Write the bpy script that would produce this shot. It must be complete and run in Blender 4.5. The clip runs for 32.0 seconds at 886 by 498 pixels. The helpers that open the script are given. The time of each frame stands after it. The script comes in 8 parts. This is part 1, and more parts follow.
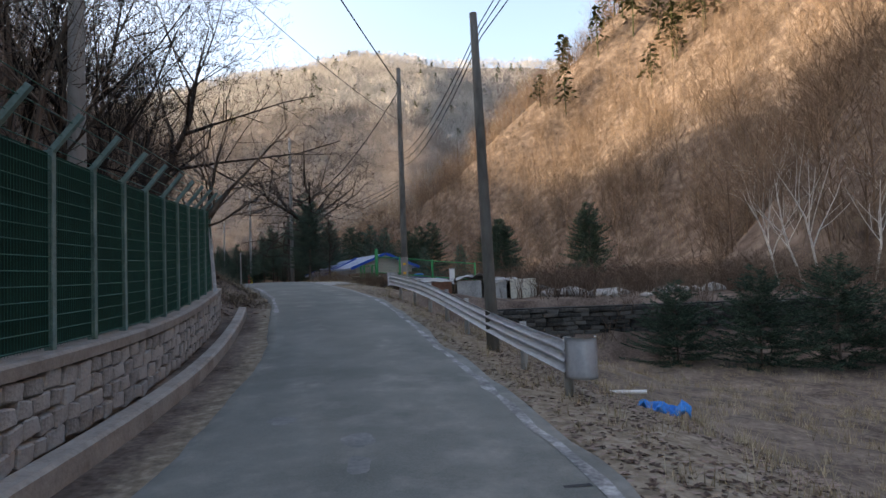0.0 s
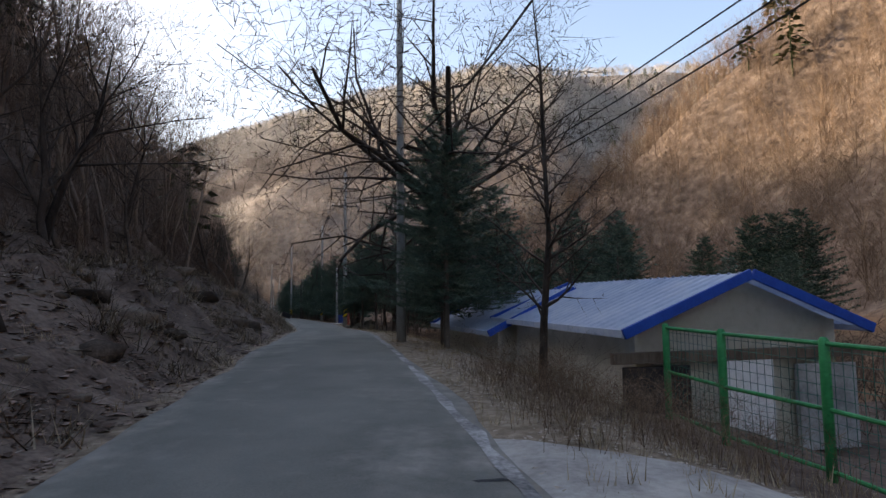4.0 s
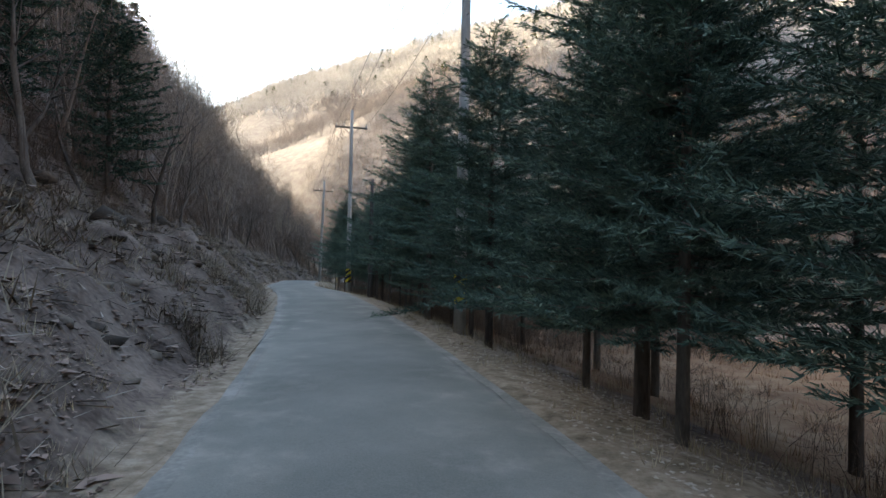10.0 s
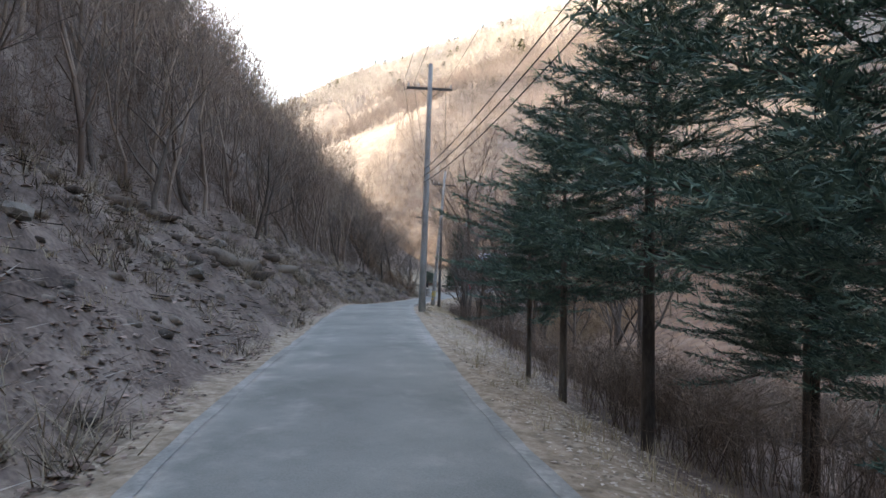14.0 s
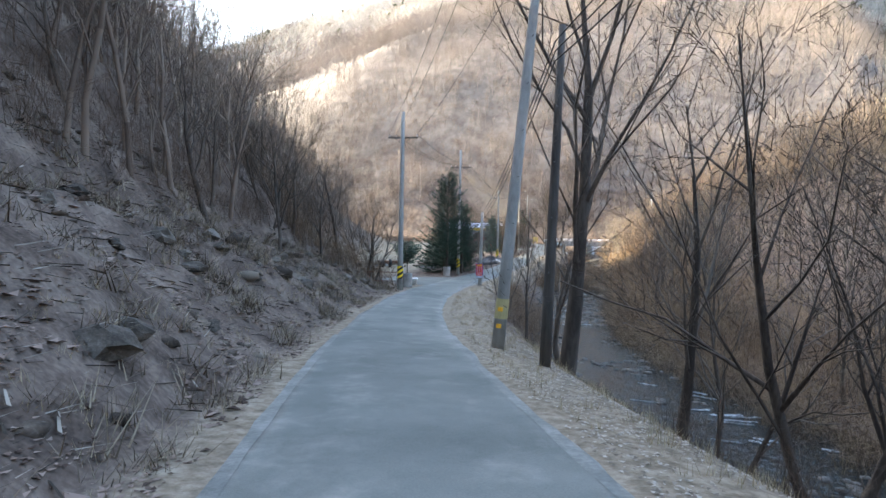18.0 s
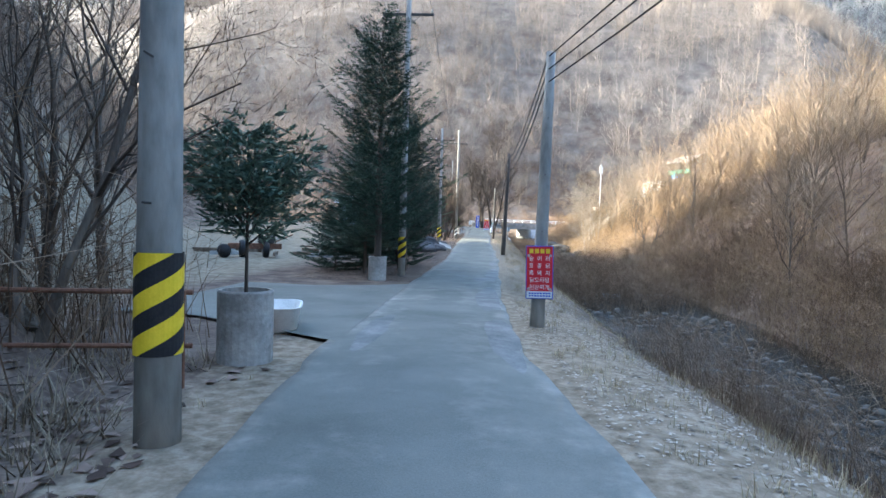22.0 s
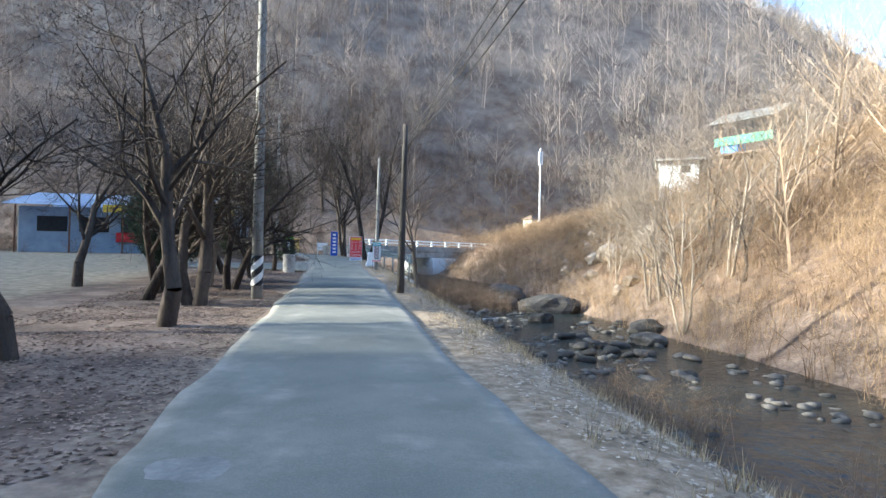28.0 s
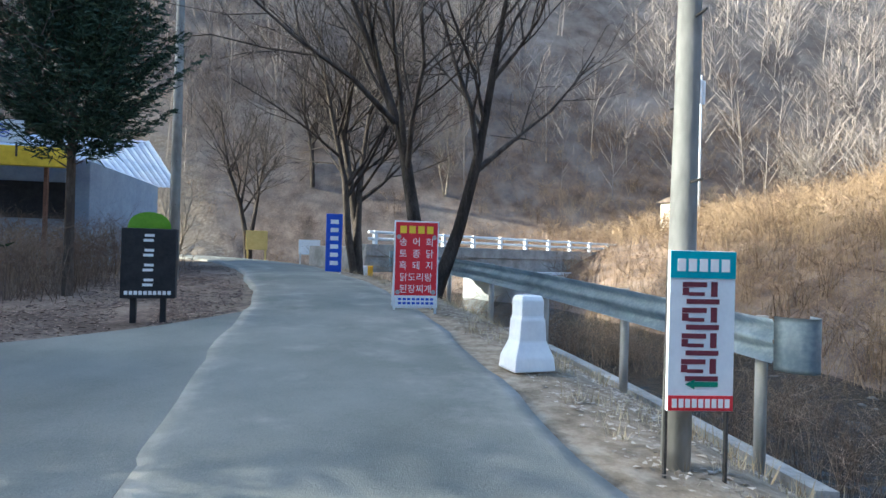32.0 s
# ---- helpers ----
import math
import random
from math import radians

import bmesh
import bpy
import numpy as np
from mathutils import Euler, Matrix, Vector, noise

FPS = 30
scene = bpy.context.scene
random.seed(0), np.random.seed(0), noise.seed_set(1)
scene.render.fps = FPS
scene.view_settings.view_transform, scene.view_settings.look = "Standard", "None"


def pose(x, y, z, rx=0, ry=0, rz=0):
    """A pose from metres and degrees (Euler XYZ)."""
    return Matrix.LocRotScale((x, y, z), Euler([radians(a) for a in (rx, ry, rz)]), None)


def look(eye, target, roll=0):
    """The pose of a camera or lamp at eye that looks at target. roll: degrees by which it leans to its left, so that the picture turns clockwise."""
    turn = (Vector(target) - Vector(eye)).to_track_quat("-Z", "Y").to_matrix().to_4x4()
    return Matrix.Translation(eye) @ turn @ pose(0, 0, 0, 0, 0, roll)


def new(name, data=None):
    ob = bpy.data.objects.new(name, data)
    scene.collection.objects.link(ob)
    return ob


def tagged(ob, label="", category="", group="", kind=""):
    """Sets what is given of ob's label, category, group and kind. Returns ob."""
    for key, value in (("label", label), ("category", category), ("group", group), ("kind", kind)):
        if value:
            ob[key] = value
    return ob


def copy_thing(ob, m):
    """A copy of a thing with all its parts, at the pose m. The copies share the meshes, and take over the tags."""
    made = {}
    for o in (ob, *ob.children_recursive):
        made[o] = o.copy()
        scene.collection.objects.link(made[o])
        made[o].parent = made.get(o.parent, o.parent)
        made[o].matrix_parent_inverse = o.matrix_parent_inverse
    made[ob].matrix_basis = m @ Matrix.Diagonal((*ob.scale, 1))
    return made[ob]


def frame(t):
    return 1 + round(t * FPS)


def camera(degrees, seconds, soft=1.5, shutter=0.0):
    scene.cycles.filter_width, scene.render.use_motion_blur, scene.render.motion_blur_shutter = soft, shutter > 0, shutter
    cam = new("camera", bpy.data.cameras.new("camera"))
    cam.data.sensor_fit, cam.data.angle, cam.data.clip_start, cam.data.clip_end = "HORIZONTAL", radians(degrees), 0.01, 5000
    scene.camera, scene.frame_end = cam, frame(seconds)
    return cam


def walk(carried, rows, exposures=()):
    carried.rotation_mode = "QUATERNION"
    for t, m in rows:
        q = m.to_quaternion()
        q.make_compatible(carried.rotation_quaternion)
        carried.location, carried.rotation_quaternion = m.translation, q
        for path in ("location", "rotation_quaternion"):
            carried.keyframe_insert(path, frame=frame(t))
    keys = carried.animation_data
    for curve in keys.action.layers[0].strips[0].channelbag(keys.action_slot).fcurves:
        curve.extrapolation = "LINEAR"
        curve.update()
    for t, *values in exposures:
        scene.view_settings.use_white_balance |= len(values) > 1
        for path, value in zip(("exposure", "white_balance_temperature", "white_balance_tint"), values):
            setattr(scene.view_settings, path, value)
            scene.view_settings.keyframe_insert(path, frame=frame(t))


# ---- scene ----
cam = camera(74.0, 32.0)

PATH = [
    (0, (-0.119, -0.124, 1.565), (-0.112, 1.874, 1.66), -2.1),
    (0.5, (-0.634, 3.319, 1.516), (-0.612, 5.318, 1.561), -2.1),
    (1, (-1.045, 6.643, 1.53), (-1.013, 8.642, 1.57), -2.3),
    (1.5, (-1.561, 10.016, 1.638), (-1.514, 12.015, 1.691), -2.2),
    (2, (-2.139, 13.502, 1.929), (-2.089, 15.5, 2.008), -2.7),
    (2.5, (-3.031, 16.929, 2.257), (-3.131, 18.923, 2.386), -2.2),
    (3, (-4.069, 20.265, 2.398), (-4.321, 22.244, 2.541), -1.1),
    (3.5, (-5.174, 23.325, 2.662), (-5.481, 25.295, 2.825), -0.9),
    (4, (-6.472, 26.373, 2.823), (-6.86, 28.327, 2.989), -0.7),
    (4.5, (-7.936, 29.531, 2.937), (-8.386, 31.472, 3.111), -0.3),
    (6.5, (-14.252, 45.553, 3.1), (-14.678, 47.507, 3.133), 0.1),
    (7, (-16.084, 49.745, 2.896), (-16.489, 51.703, 2.861), 0.2),
    (7.5, (-17.967, 54.003, 2.671), (-18.374, 55.961, 2.643), -0.1),
    (8, (-20.097, 58.509, 2.515), (-20.591, 60.447, 2.497), -0.7),
    (8.5, (-22.23, 63.0, 2.356), (-22.767, 64.927, 2.356), -0.5),
    (9, (-24.505, 67.425, 2.196), (-25.035, 69.354, 2.204), -0.3),
    (9.5, (-26.714, 71.707, 2.256), (-27.288, 73.622, 2.277), 0.6),
    (10, (-29.021, 76.118, 2.114), (-29.662, 78.013, 2.142), 1.2),
    (10.5, (-31.176, 80.028, 2.078), (-31.796, 81.929, 2.111), 1.5),
    (11, (-33.499, 83.903, 2.118), (-34.134, 85.799, 2.155), 1.6),
    (11.5, (-35.833, 87.696, 2.057), (-36.506, 89.579, 2.1), 1.8),
    (12, (-38.157, 91.49, 1.975), (-38.841, 93.368, 2.009), 1.0),
    (12.5, (-40.858, 95.514, 1.878), (-41.597, 97.371, 1.92), 0.9),
    (13, (-43.514, 99.471, 1.85), (-44.344, 101.29, 1.896), 0.9),
    (13.5, (-46.153, 103.277, 1.681), (-47.0, 105.088, 1.72), 0.5),
    (14, (-48.928, 106.899, 1.598), (-49.768, 108.714, 1.627), 0.7),
    (14.5, (-51.542, 110.401, 1.448), (-52.396, 112.21, 1.456), 0.7),
    (16.5, (-60.957, 125.016, 1.024), (-61.68, 126.881, 1.053), 0.6),
    (17, (-62.859, 128.704, 0.872), (-63.549, 130.581, 0.901), 0.6),
    (17.5, (-64.543, 132.324, 0.631), (-65.209, 134.21, 0.631), 0.8),
    (18, (-66.387, 136.027, 0.423), (-67.031, 137.919, 0.37), 1.2),
    (18.5, (-68.087, 139.844, 0.002), (-68.699, 141.747, -0.082), 1.9),
    (19, (-69.854, 143.674, -0.314), (-70.439, 145.584, -0.414), 1.9),
    (19.5, (-71.544, 147.422, -0.518), (-72.08, 149.346, -0.618), 2.0),
    (20, (-73.166, 150.951, -0.819), (-73.668, 152.884, -0.918), 1.9),
    (20.5, (-74.583, 154.617, -1.009), (-75.049, 156.559, -1.105), 1.8),
    (21, (-75.951, 158.258, -1.226), (-76.372, 160.211, -1.318), 2.3),
    (21.5, (-77.098, 162.198, -1.332), (-77.444, 164.166, -1.414), 2.3),
    (22, (-78.047, 166.01, -1.407), (-78.314, 167.991, -1.488), 1.8),
    (22.5, (-78.911, 169.863, -1.591), (-79.067, 171.855, -1.669), 1.3),
    (23, (-79.495, 173.946, -1.66), (-79.526, 175.944, -1.732), 0.6),
    (23.5, (-79.883, 178.136, -1.713), (-79.841, 180.135, -1.784), -0.3),
    (24, (-80.19, 182.391, -1.771), (-80.075, 184.388, -1.816), -0.7),
    (24.5, (-80.403, 186.415, -1.73), (-80.213, 188.406, -1.765), -1.0),
    (26.5, (-81.048, 200.361, -1.9), (-80.801, 202.346, -1.914), -0.2),
    (27, (-81.424, 204.286, -1.893), (-81.225, 206.276, -1.894), 0.3),
    (27.5, (-81.665, 208.166, -1.76), (-81.451, 210.155, -1.746), 0.7),
    (28, (-81.993, 211.922, -1.598), (-81.763, 213.909, -1.57), 1.0),
    (28.5, (-82.234, 215.718, -1.536), (-81.991, 217.703, -1.508), 0.8),
    (29, (-82.525, 219.501, -1.482), (-82.263, 221.484, -1.448), 1.0),
    (29.5, (-82.749, 223.196, -1.448), (-82.493, 225.179, -1.421), 0.7),
    (30, (-82.915, 226.441, -1.302), (-82.643, 228.422, -1.281), 1.4),
    (30.5, (-83.116, 229.726, -1.256), (-82.833, 231.706, -1.244), 1.6),
    (31, (-83.442, 233.1, -1.193), (-83.187, 235.084, -1.188), 1.8),
    (31.5, (-83.694, 236.288, -1.131), (-83.459, 238.274, -1.116), 2.1),
    (32, (-83.986, 239.424, -0.951), (-83.743, 241.409, -0.934), 1.5),
]
walk(cam, [(t, look(eye, target, roll)) for t, eye, target, roll in PATH],
     [(0, 1.87, 7100, 12), (1, 2.1, 7100, 12), (2, 1.53, 7100, 12), (2.5, 1.51, 7100, 12), (4, 1.51, 7000, 14), (7, 2.25, 6800, 8), (9, 2.45, 6700, 4), (11, 2.6, 6800, 6), (12, 2.62, 7000, 6), (13, 2.68, 6800, 7), (14, 2.9, 7100, 12), (17, 2.5, 6400, 4), (18, 3.1, 6400, 6), (19, 3.22, 6400, 6), (20, 3.3, 6400, 0), (21, 3.0, 6200, 4), (22, 2.95, 5700, 2), (23, 2.82, 5900, 0), (24, 2.9, 6200, 4), (27, 2.35, 5300, 2), (28, 2.2, 5300, 2), (29, 2.2, 5600, 8), (30, 2.25, 5800, 6), (31, 2.55, 6200, 6), (32, 2.15, 5300, 0)])

# world, sun and light
SUN_AZ, SUN_EL = 88.0, 21.0          # degrees: left of +y, above the horizon
world = bpy.data.worlds.new("world")
scene.world = world
world.use_nodes = True
wn = world.node_tree
sky = wn.nodes.new("ShaderNodeTexSky")
sky.sky_type = "NISHITA"
sky.sun_disc = False
sky.sun_elevation = radians(SUN_EL)
sky.sun_rotation = radians(-SUN_AZ)
sky.dust_density = 3.5
sky.air_density = 1.0
wn.nodes["Background"].inputs["Strength"].default_value = 0.15
wn.links.new(sky.outputs[0], wn.nodes["Background"].inputs["Color"])
sun = new("sun", bpy.data.lights.new("sun", "SUN"))
sun.data.energy = 4.7
sun.data.angle = radians(0.6)
sun.data.color = (1.0, 0.82, 0.60)
sun.matrix_world = look((0, 0, 0), (math.sin(radians(SUN_AZ)) * math.cos(radians(SUN_EL)),
                                    -math.cos(radians(SUN_AZ)) * math.cos(radians(SUN_EL)), -math.sin(radians(SUN_EL))))
sun.location = (-200, 100, 300)

# ---- terrain numbers ----
ROAD_Y = [-300, -60, 0, 10, 20, 30, 40, 50, 60, 70, 80, 90, 100, 110, 120, 130, 140, 150, 160, 170, 180, 190, 200, 210, 220, 230, 240, 255, 266, 275, 282, 288]
ROAD_X = [36, 8, -0.05, -1.57, -4.14, -8.2, -12.1, -16.1, -20.5, -25.5, -30.7, -36.7, -43.5, -51.0, -57.1, -62.8, -67.9, -72.4, -76.1, -78.7, -79.9, -80.45, -80.9, -81.65, -82.45, -83.0, -83.72, -85.6, -89.5, -96, -104, -114]
ROAD_Z = [-1, -0.3, 0, 0.13, 0.93, 1.46, 1.56, 1.38, 0.98, 0.77, 0.58, 0.45, 0.32, -0.04, -0.37, -0.69, -1.5, -2.26, -2.81, -3.16, -3.38, -3.38, -3.34, -3.08, -2.93, -2.67, -2.41, -1.75, -1.5, -1.4, -1.3, -1.2]


def smooth_table(ys, vs, y):
    """Monotone-ish cubic through the table."""
    ys, vs, y = np.asarray(ys, float), np.asarray(vs, float), np.asarray(y, float)
    m = np.gradient(vs, ys)
    yc = np.clip(y, ys[0], ys[-1])
    i = np.clip(np.searchsorted(ys, yc) - 1, 0, len(ys) - 2)
    h = ys[i + 1] - ys[i]
    t = (yc - ys[i]) / h
    v = ((1 + 2 * t) * (1 - t) ** 2 * vs[i] + t * (1 - t) ** 2 * h * m[i] + t * t * (3 - 2 * t) * vs[i + 1] + t * t * (t - 1) * h * m[i + 1])
    return v + np.where(y > ys[-1], (y - ys[-1]) * m[-1], 0) * 0 + np.where(y < ys[0], (y - ys[0]) * m[0], 0)


def road_x(y):
    return smooth_table(ROAD_Y, ROAD_X, y)


def road_z(y):
    return smooth_table(ROAD_Y, ROAD_Z, y)


def road_dir(y):
    g = (road_x(np.asarray(y, float) + 0.5) - road_x(np.asarray(y, float) - 0.5))
    n = np.sqrt(1 + g * g)
    return g / n, 1 / n


def road_half(y):
    return np.interp(y, [0, 40, 60, 120, 180, 250], [1.85, 1.8, 1.6, 1.6, 1.55, 1.5])


def wobble(x, y, size, seed=0.0):
    """Smooth noise between -1 and 1, from sums of waves."""
    a = np.zeros(np.broadcast(x, y).shape)
    w = 0.0
    for k, (c, s) in enumerate(((1.0, 0.3), (0.62, -0.9), (-0.35, 1.1), (1.7, 1.3), (-1.9, 0.8), (2.6, -2.2), (0.5, 3.1), (-3.7, 2.0))):
        amp = 1 / (1 + 0.5 * k)
        p = seed * 1.7 + k * 2.1
        a = a + amp * np.sin((c * x + s * y) / size * 2.2 + p + 1.3 * np.sin((s * x - c * y) / size * 1.1 + p))
        w += amp
    return a / w * 1.6


LEFT_Y = [-80, 15.6, 16.6, 24, 60, 120, 150, 160, 172, 176, 192, 204, 218, 222.8, 224.8, 247.5, 250.5, 275, 320]
LEFT_FOOT = [3.4, 3.4, 2.9, 2.5, 2.2, 2.3, 2.4, 2.8, 3.6, 9.5, 17, 21, 26, 36, 36, 36, 36, 30, 30]
LEFT_BANK_W = [0.12, 0.12, 3.5, 4.5, 4.0, 4.2, 4.0, 4.5, 5, 6, 6, 6, 6, 6, 6, 6, 6, 6, 6]
LEFT_BANK_H = [0.95, 0.95, 1.7, 2.4, 2.3, 3.0, 2.8, 2.6, 2.4, 2, 2, 2, 2, 2, 2, 2, 2, 2, 2]
LEFT_BENCH = [9, 9, 5, 0.5, 0.5, 0, 0, 0, 0, 0, 0, 0, 0, 0, 0, 0, 0, 0, 0]
LEFT_SLOPE = [1.1, 1.1, 1.1, 1.1, 1.1, 1.3, 1.45, 1.4, 1.25, 1.25, 1.2, 1.15, 1.1, 0.9, 0.7, 0.7, 0.8, 0.8, 0.6]
# Crest heights set for their shadows; dip at y 225-247 added for sun.
LEFT_TOP = [210, 210, 210, 205, 150, 130, 145, 140, 130, 125, 110, 100, 100, 95, 36, 36, 100, 88, 30]
RIGHT_Y = [-80, 4, 15, 22.5, 24.2, 40, 55, 85, 115, 135, 150, 175, 200, 240, 262, 275]
RIGHT_D = [[2.6, 2.6, 2.6, 2.6, 2.8, 3.0, 2.6, 2.4, 2.3, 2.8, 3.2, 3.0, 2.5, 2.5, 2.5, 2.5],
           [6.0, 6.0, 6.0, 4.5, 4.5, 5.0, 4.5, 4.4, 4.4, 4.8, 4.6, 4.6, 4.1, 4.1, 4.1, 4.1],
           [12, 12, 12, 9.0, 9.0, 7.5, 8.0, 7.5, 8.0, 7.5, 6.8, 6.2, 5.1, 5.1, 5.1, 5.1],
           [20, 20, 20, 20, 20, 20, 30, 30, 20, 15, 13, 12, 11, 11, 11, 11],
           [25, 25, 25, 25, 25, 28, 40, 40, 33, 22, 18, 15.5, 14.5, 14.5, 15, 15]]
RIGHT_H = [[-0.08, -0.08, -0.15, -0.15, 0.0, 0.0, -0.05, -0.05, -0.1, -0.1, -0.1, -0.08, -0.1, -0.1, -0.1, -0.1],
           [-0.9, -0.9, -1.5, -1.8, -0.3, -0.6, -0.45, -0.6, -0.9, -0.8, -0.8, -0.7, -0.85, -0.85, -0.85, -0.85],
           [-1.4, -1.4, -2.6, -2.9, -0.8, -1.3, -0.8, -1.2, -1.8, -2.6, -2.9, -2.4, -1.75, -1.75, -1.75, -1.75],
           [-1.4, -1.4, -2.6, -2.9, -0.8, -1.3, -0.7, -1.3, -2.2, -2.7, -3.0, -2.5, -1.8, -2.0, -2.0, -2.0],
           [-0.8, -0.8, -0.8, -0.8, -0.6, -0.8, -0.4, -0.6, -1.2, -1.0, -0.8, -0.6, 0.0, 0.2, 0.2, 0.2]]
RIGHT_SLOPE = [1.15, 1.15, 1.15, 1.15, 1.15, 1.2, 1.35, 1.35, 1.25, 0.75, 0.5, 0.5, 0.95, 0.85, 0.6, 0.4]
RIGHT_TOP = [420, 420, 420, 420, 420, 420, 420, 420, 320, 80, 28, 20, 16, 14, 9, 6]
WATER_Y = 122.0                       # the stream runs beside the road from here on


def ridge(x, y, pts, k):
    """Height of a mountain whose crest runs through pts and falls off with slope k."""
    best = np.full(np.broadcast(x, y).shape, -1e3)
    for (ax, ay, az), (bx, by, bz) in zip(pts, pts[1:]):
        l2 = (bx - ax) ** 2 + (by - ay) ** 2
        t = np.clip(((x - ax) * (bx - ax) + (y - ay) * (by - ay)) / l2, 0, 1)
        dd = np.hypot(x - ax - t * (bx - ax), y - ay - t * (by - ay))
        best = np.maximum(best, az + t * (bz - az) - k * (np.sqrt(dd * dd + 400) - 20))
    return best


FAR_CREST = [(-700, 480, 165), (-430, 600, 146), (-335, 640, 180), (-285, 655, 214), (-95, 705, 268), (60, 735, 258), (150, 745, 260), (215, 740, 250), (262, 735, 232), (340, 720, 130)]
SPUR_CREST = [(-260, 600, 150), (-220, 430, 60), (-200, 345, 20)]
EAST_CREST = [(160, 660, 190), (90, 540, 135), (30, 450, 85), (-25, 385, 38)]


def soft_max(a, b, k):
    h = np.clip(0.5 + 0.5 * (a - b) / k, 0, 1)
    return b * (1 - h) + a * h + k * h * (1 - h)


def ground(x, y):
    """Height of the ground."""
    x, y = np.asarray(x, float), np.asarray(y, float)
    yc = np.clip(y, -80, 288)
    rx, rz = road_x(yc), road_z(yc)
    gx, gy = road_dir(yc)
    d = (x - rx) * np.where(y > 288, 1, gy)
    far = np.clip((y - 300) / 200, 0, 1)
    # left
    a = -d
    foot, bw, bh = (np.interp(yc, LEFT_Y, v) for v in (LEFT_FOOT, LEFT_BANK_W, LEFT_BANK_H))
    bench, k, top = (np.interp(yc, LEFT_Y, v) for v in (LEFT_BENCH, LEFT_SLOPE, LEFT_TOP))
    foot = foot + np.where(bw > 1, 0.35 * wobble(x, y, 5.0, 2), 0)
    t = np.clip((a - foot) / bw, 0, 1)
    zl = bh * (t * (1.35 - 0.35 * t))
    up = k * np.maximum(a - foot - bw - bench, 0)
    up = top * (1 - np.exp(-up / top * 1.0)) * 1.0
    zl = zl + up * (1 + 0.10 * wobble(x, y, 38, 5)) + np.clip((a - foot) / 2.5, 0, 1) * (0.36 * wobble(x, y, 2.3, 1) + 0.40 * np.abs(wobble(x, y, 1.25, 3)) - 0.12) * np.where(bench > 6, 0.3, 1)
    # right
    ds = [np.interp(yc, RIGHT_Y, v) for v in RIGHT_D]
    hs = [np.interp(yc, RIGHT_Y, v) for v in RIGHT_H]
    k, top = np.interp(yc, RIGHT_Y, RIGHT_SLOPE), np.interp(yc, RIGHT_Y, RIGHT_TOP)
    zr = np.zeros_like(d)
    p0, h0 = np.full_like(d, 1.7), np.zeros_like(d)
    for p1, h1 in zip(ds, hs):
        tt = np.clip((d - p0) / np.maximum(p1 - p0, 0.01), 0, 1)
        zr = zr + (h1 - h0) * tt * tt * (3 - 2 * tt) * 0.35 + (h1 - h0) * tt * 0.65
        p0, h0 = p1, h1
    up = k * np.maximum(d - p0, 0)
    up = top * (1 - np.exp(-up / top)) * (1 + 0.14 * wobble(x, y, 45, 9))
    rough = np.clip((d - 2.6) / 5, 0, 1) * (0.10 * wobble(x, y, 2.3, 4) + 0.05 * wobble(x, y, 0.8, 6))
    zr = zr + up + rough
    z = np.where(d < 0, zl, zr)
    z = np.where((a < foot) & (d < 1.8), -0.04, z) + rz
    z = z * (1 - far) + far * np.clip(z, -4, 10)
    side = 0.7 * np.clip(x + 15, 0, 170) * np.clip((690 - y) / 220, 0, 1)          # a side valley opens to the east
    m = soft_max(ridge(x, y, FAR_CREST, 0.58) - side, soft_max(ridge(x, y, SPUR_CREST, 0.6), ridge(x, y, EAST_CREST, 0.45) - side, 20.0), 30.0)
    m = m + np.clip(m / 40, 0, 1) * 5 * wobble(x, y, 60, 12)
    away = np.clip((y - 262) / 60, 0, 1)
    return np.where(y > 262, soft_max(z, m - 60 * (1 - away) ** 2, 3.0), z)
# ---- end of terrain numbers ----

# ---- helpers ----
rng = np.random.default_rng(7)


def mesh_np(name, verts, faces, mat=None, smooth=False):
    """A mesh from arrays: verts (n, 3) and faces (m, 3) or (m, 4)."""
    me = bpy.data.meshes.new(name)
    verts, faces = np.asarray(verts, np.float32), np.asarray(faces, np.int32)
    k = faces.shape[1]
    me.vertices.add(len(verts))
    me.vertices.foreach_set("co", verts.ravel())
    me.loops.add(faces.size)
    me.loops.foreach_set("vertex_index", faces.ravel())
    me.polygons.add(len(faces))
    me.polygons.foreach_set("loop_start", np.arange(len(faces), dtype=np.int32) * k)
    if smooth:
        me.polygons.foreach_set("use_smooth", np.ones(len(faces), bool))
    me.update(calc_edges=True)
    if mat:
        me.materials.append(mat)
    return me


def bm_mesh(name, bm, mat=None, smooth=False):
    me = bpy.data.meshes.new(name)
    if smooth:
        for f in bm.faces:
            f.smooth = True
    bm.to_mesh(me)
    bm.free()
    if mat:
        me.materials.append(mat)
    return me


def part(name, bm, mat, parent, label="", smooth=False):
    """Links a bmesh (or a finished mesh) as one mesh object under a thing or a part."""
    me = bm if isinstance(bm, bpy.types.Mesh) else bm_mesh(name, bm, mat, smooth)
    ob = new(name, me)
    ob.parent = parent
    if label:
        tagged(ob, label)
    return ob


def thing(name, label, category, at=(0, 0, 0), turn=0.0, group="", kind=""):
    ob = new(name)
    ob.empty_display_size = 0.2
    ob.location = at
    ob.rotation_euler = (0, 0, radians(turn))
    return tagged(ob, label, category, group, kind)


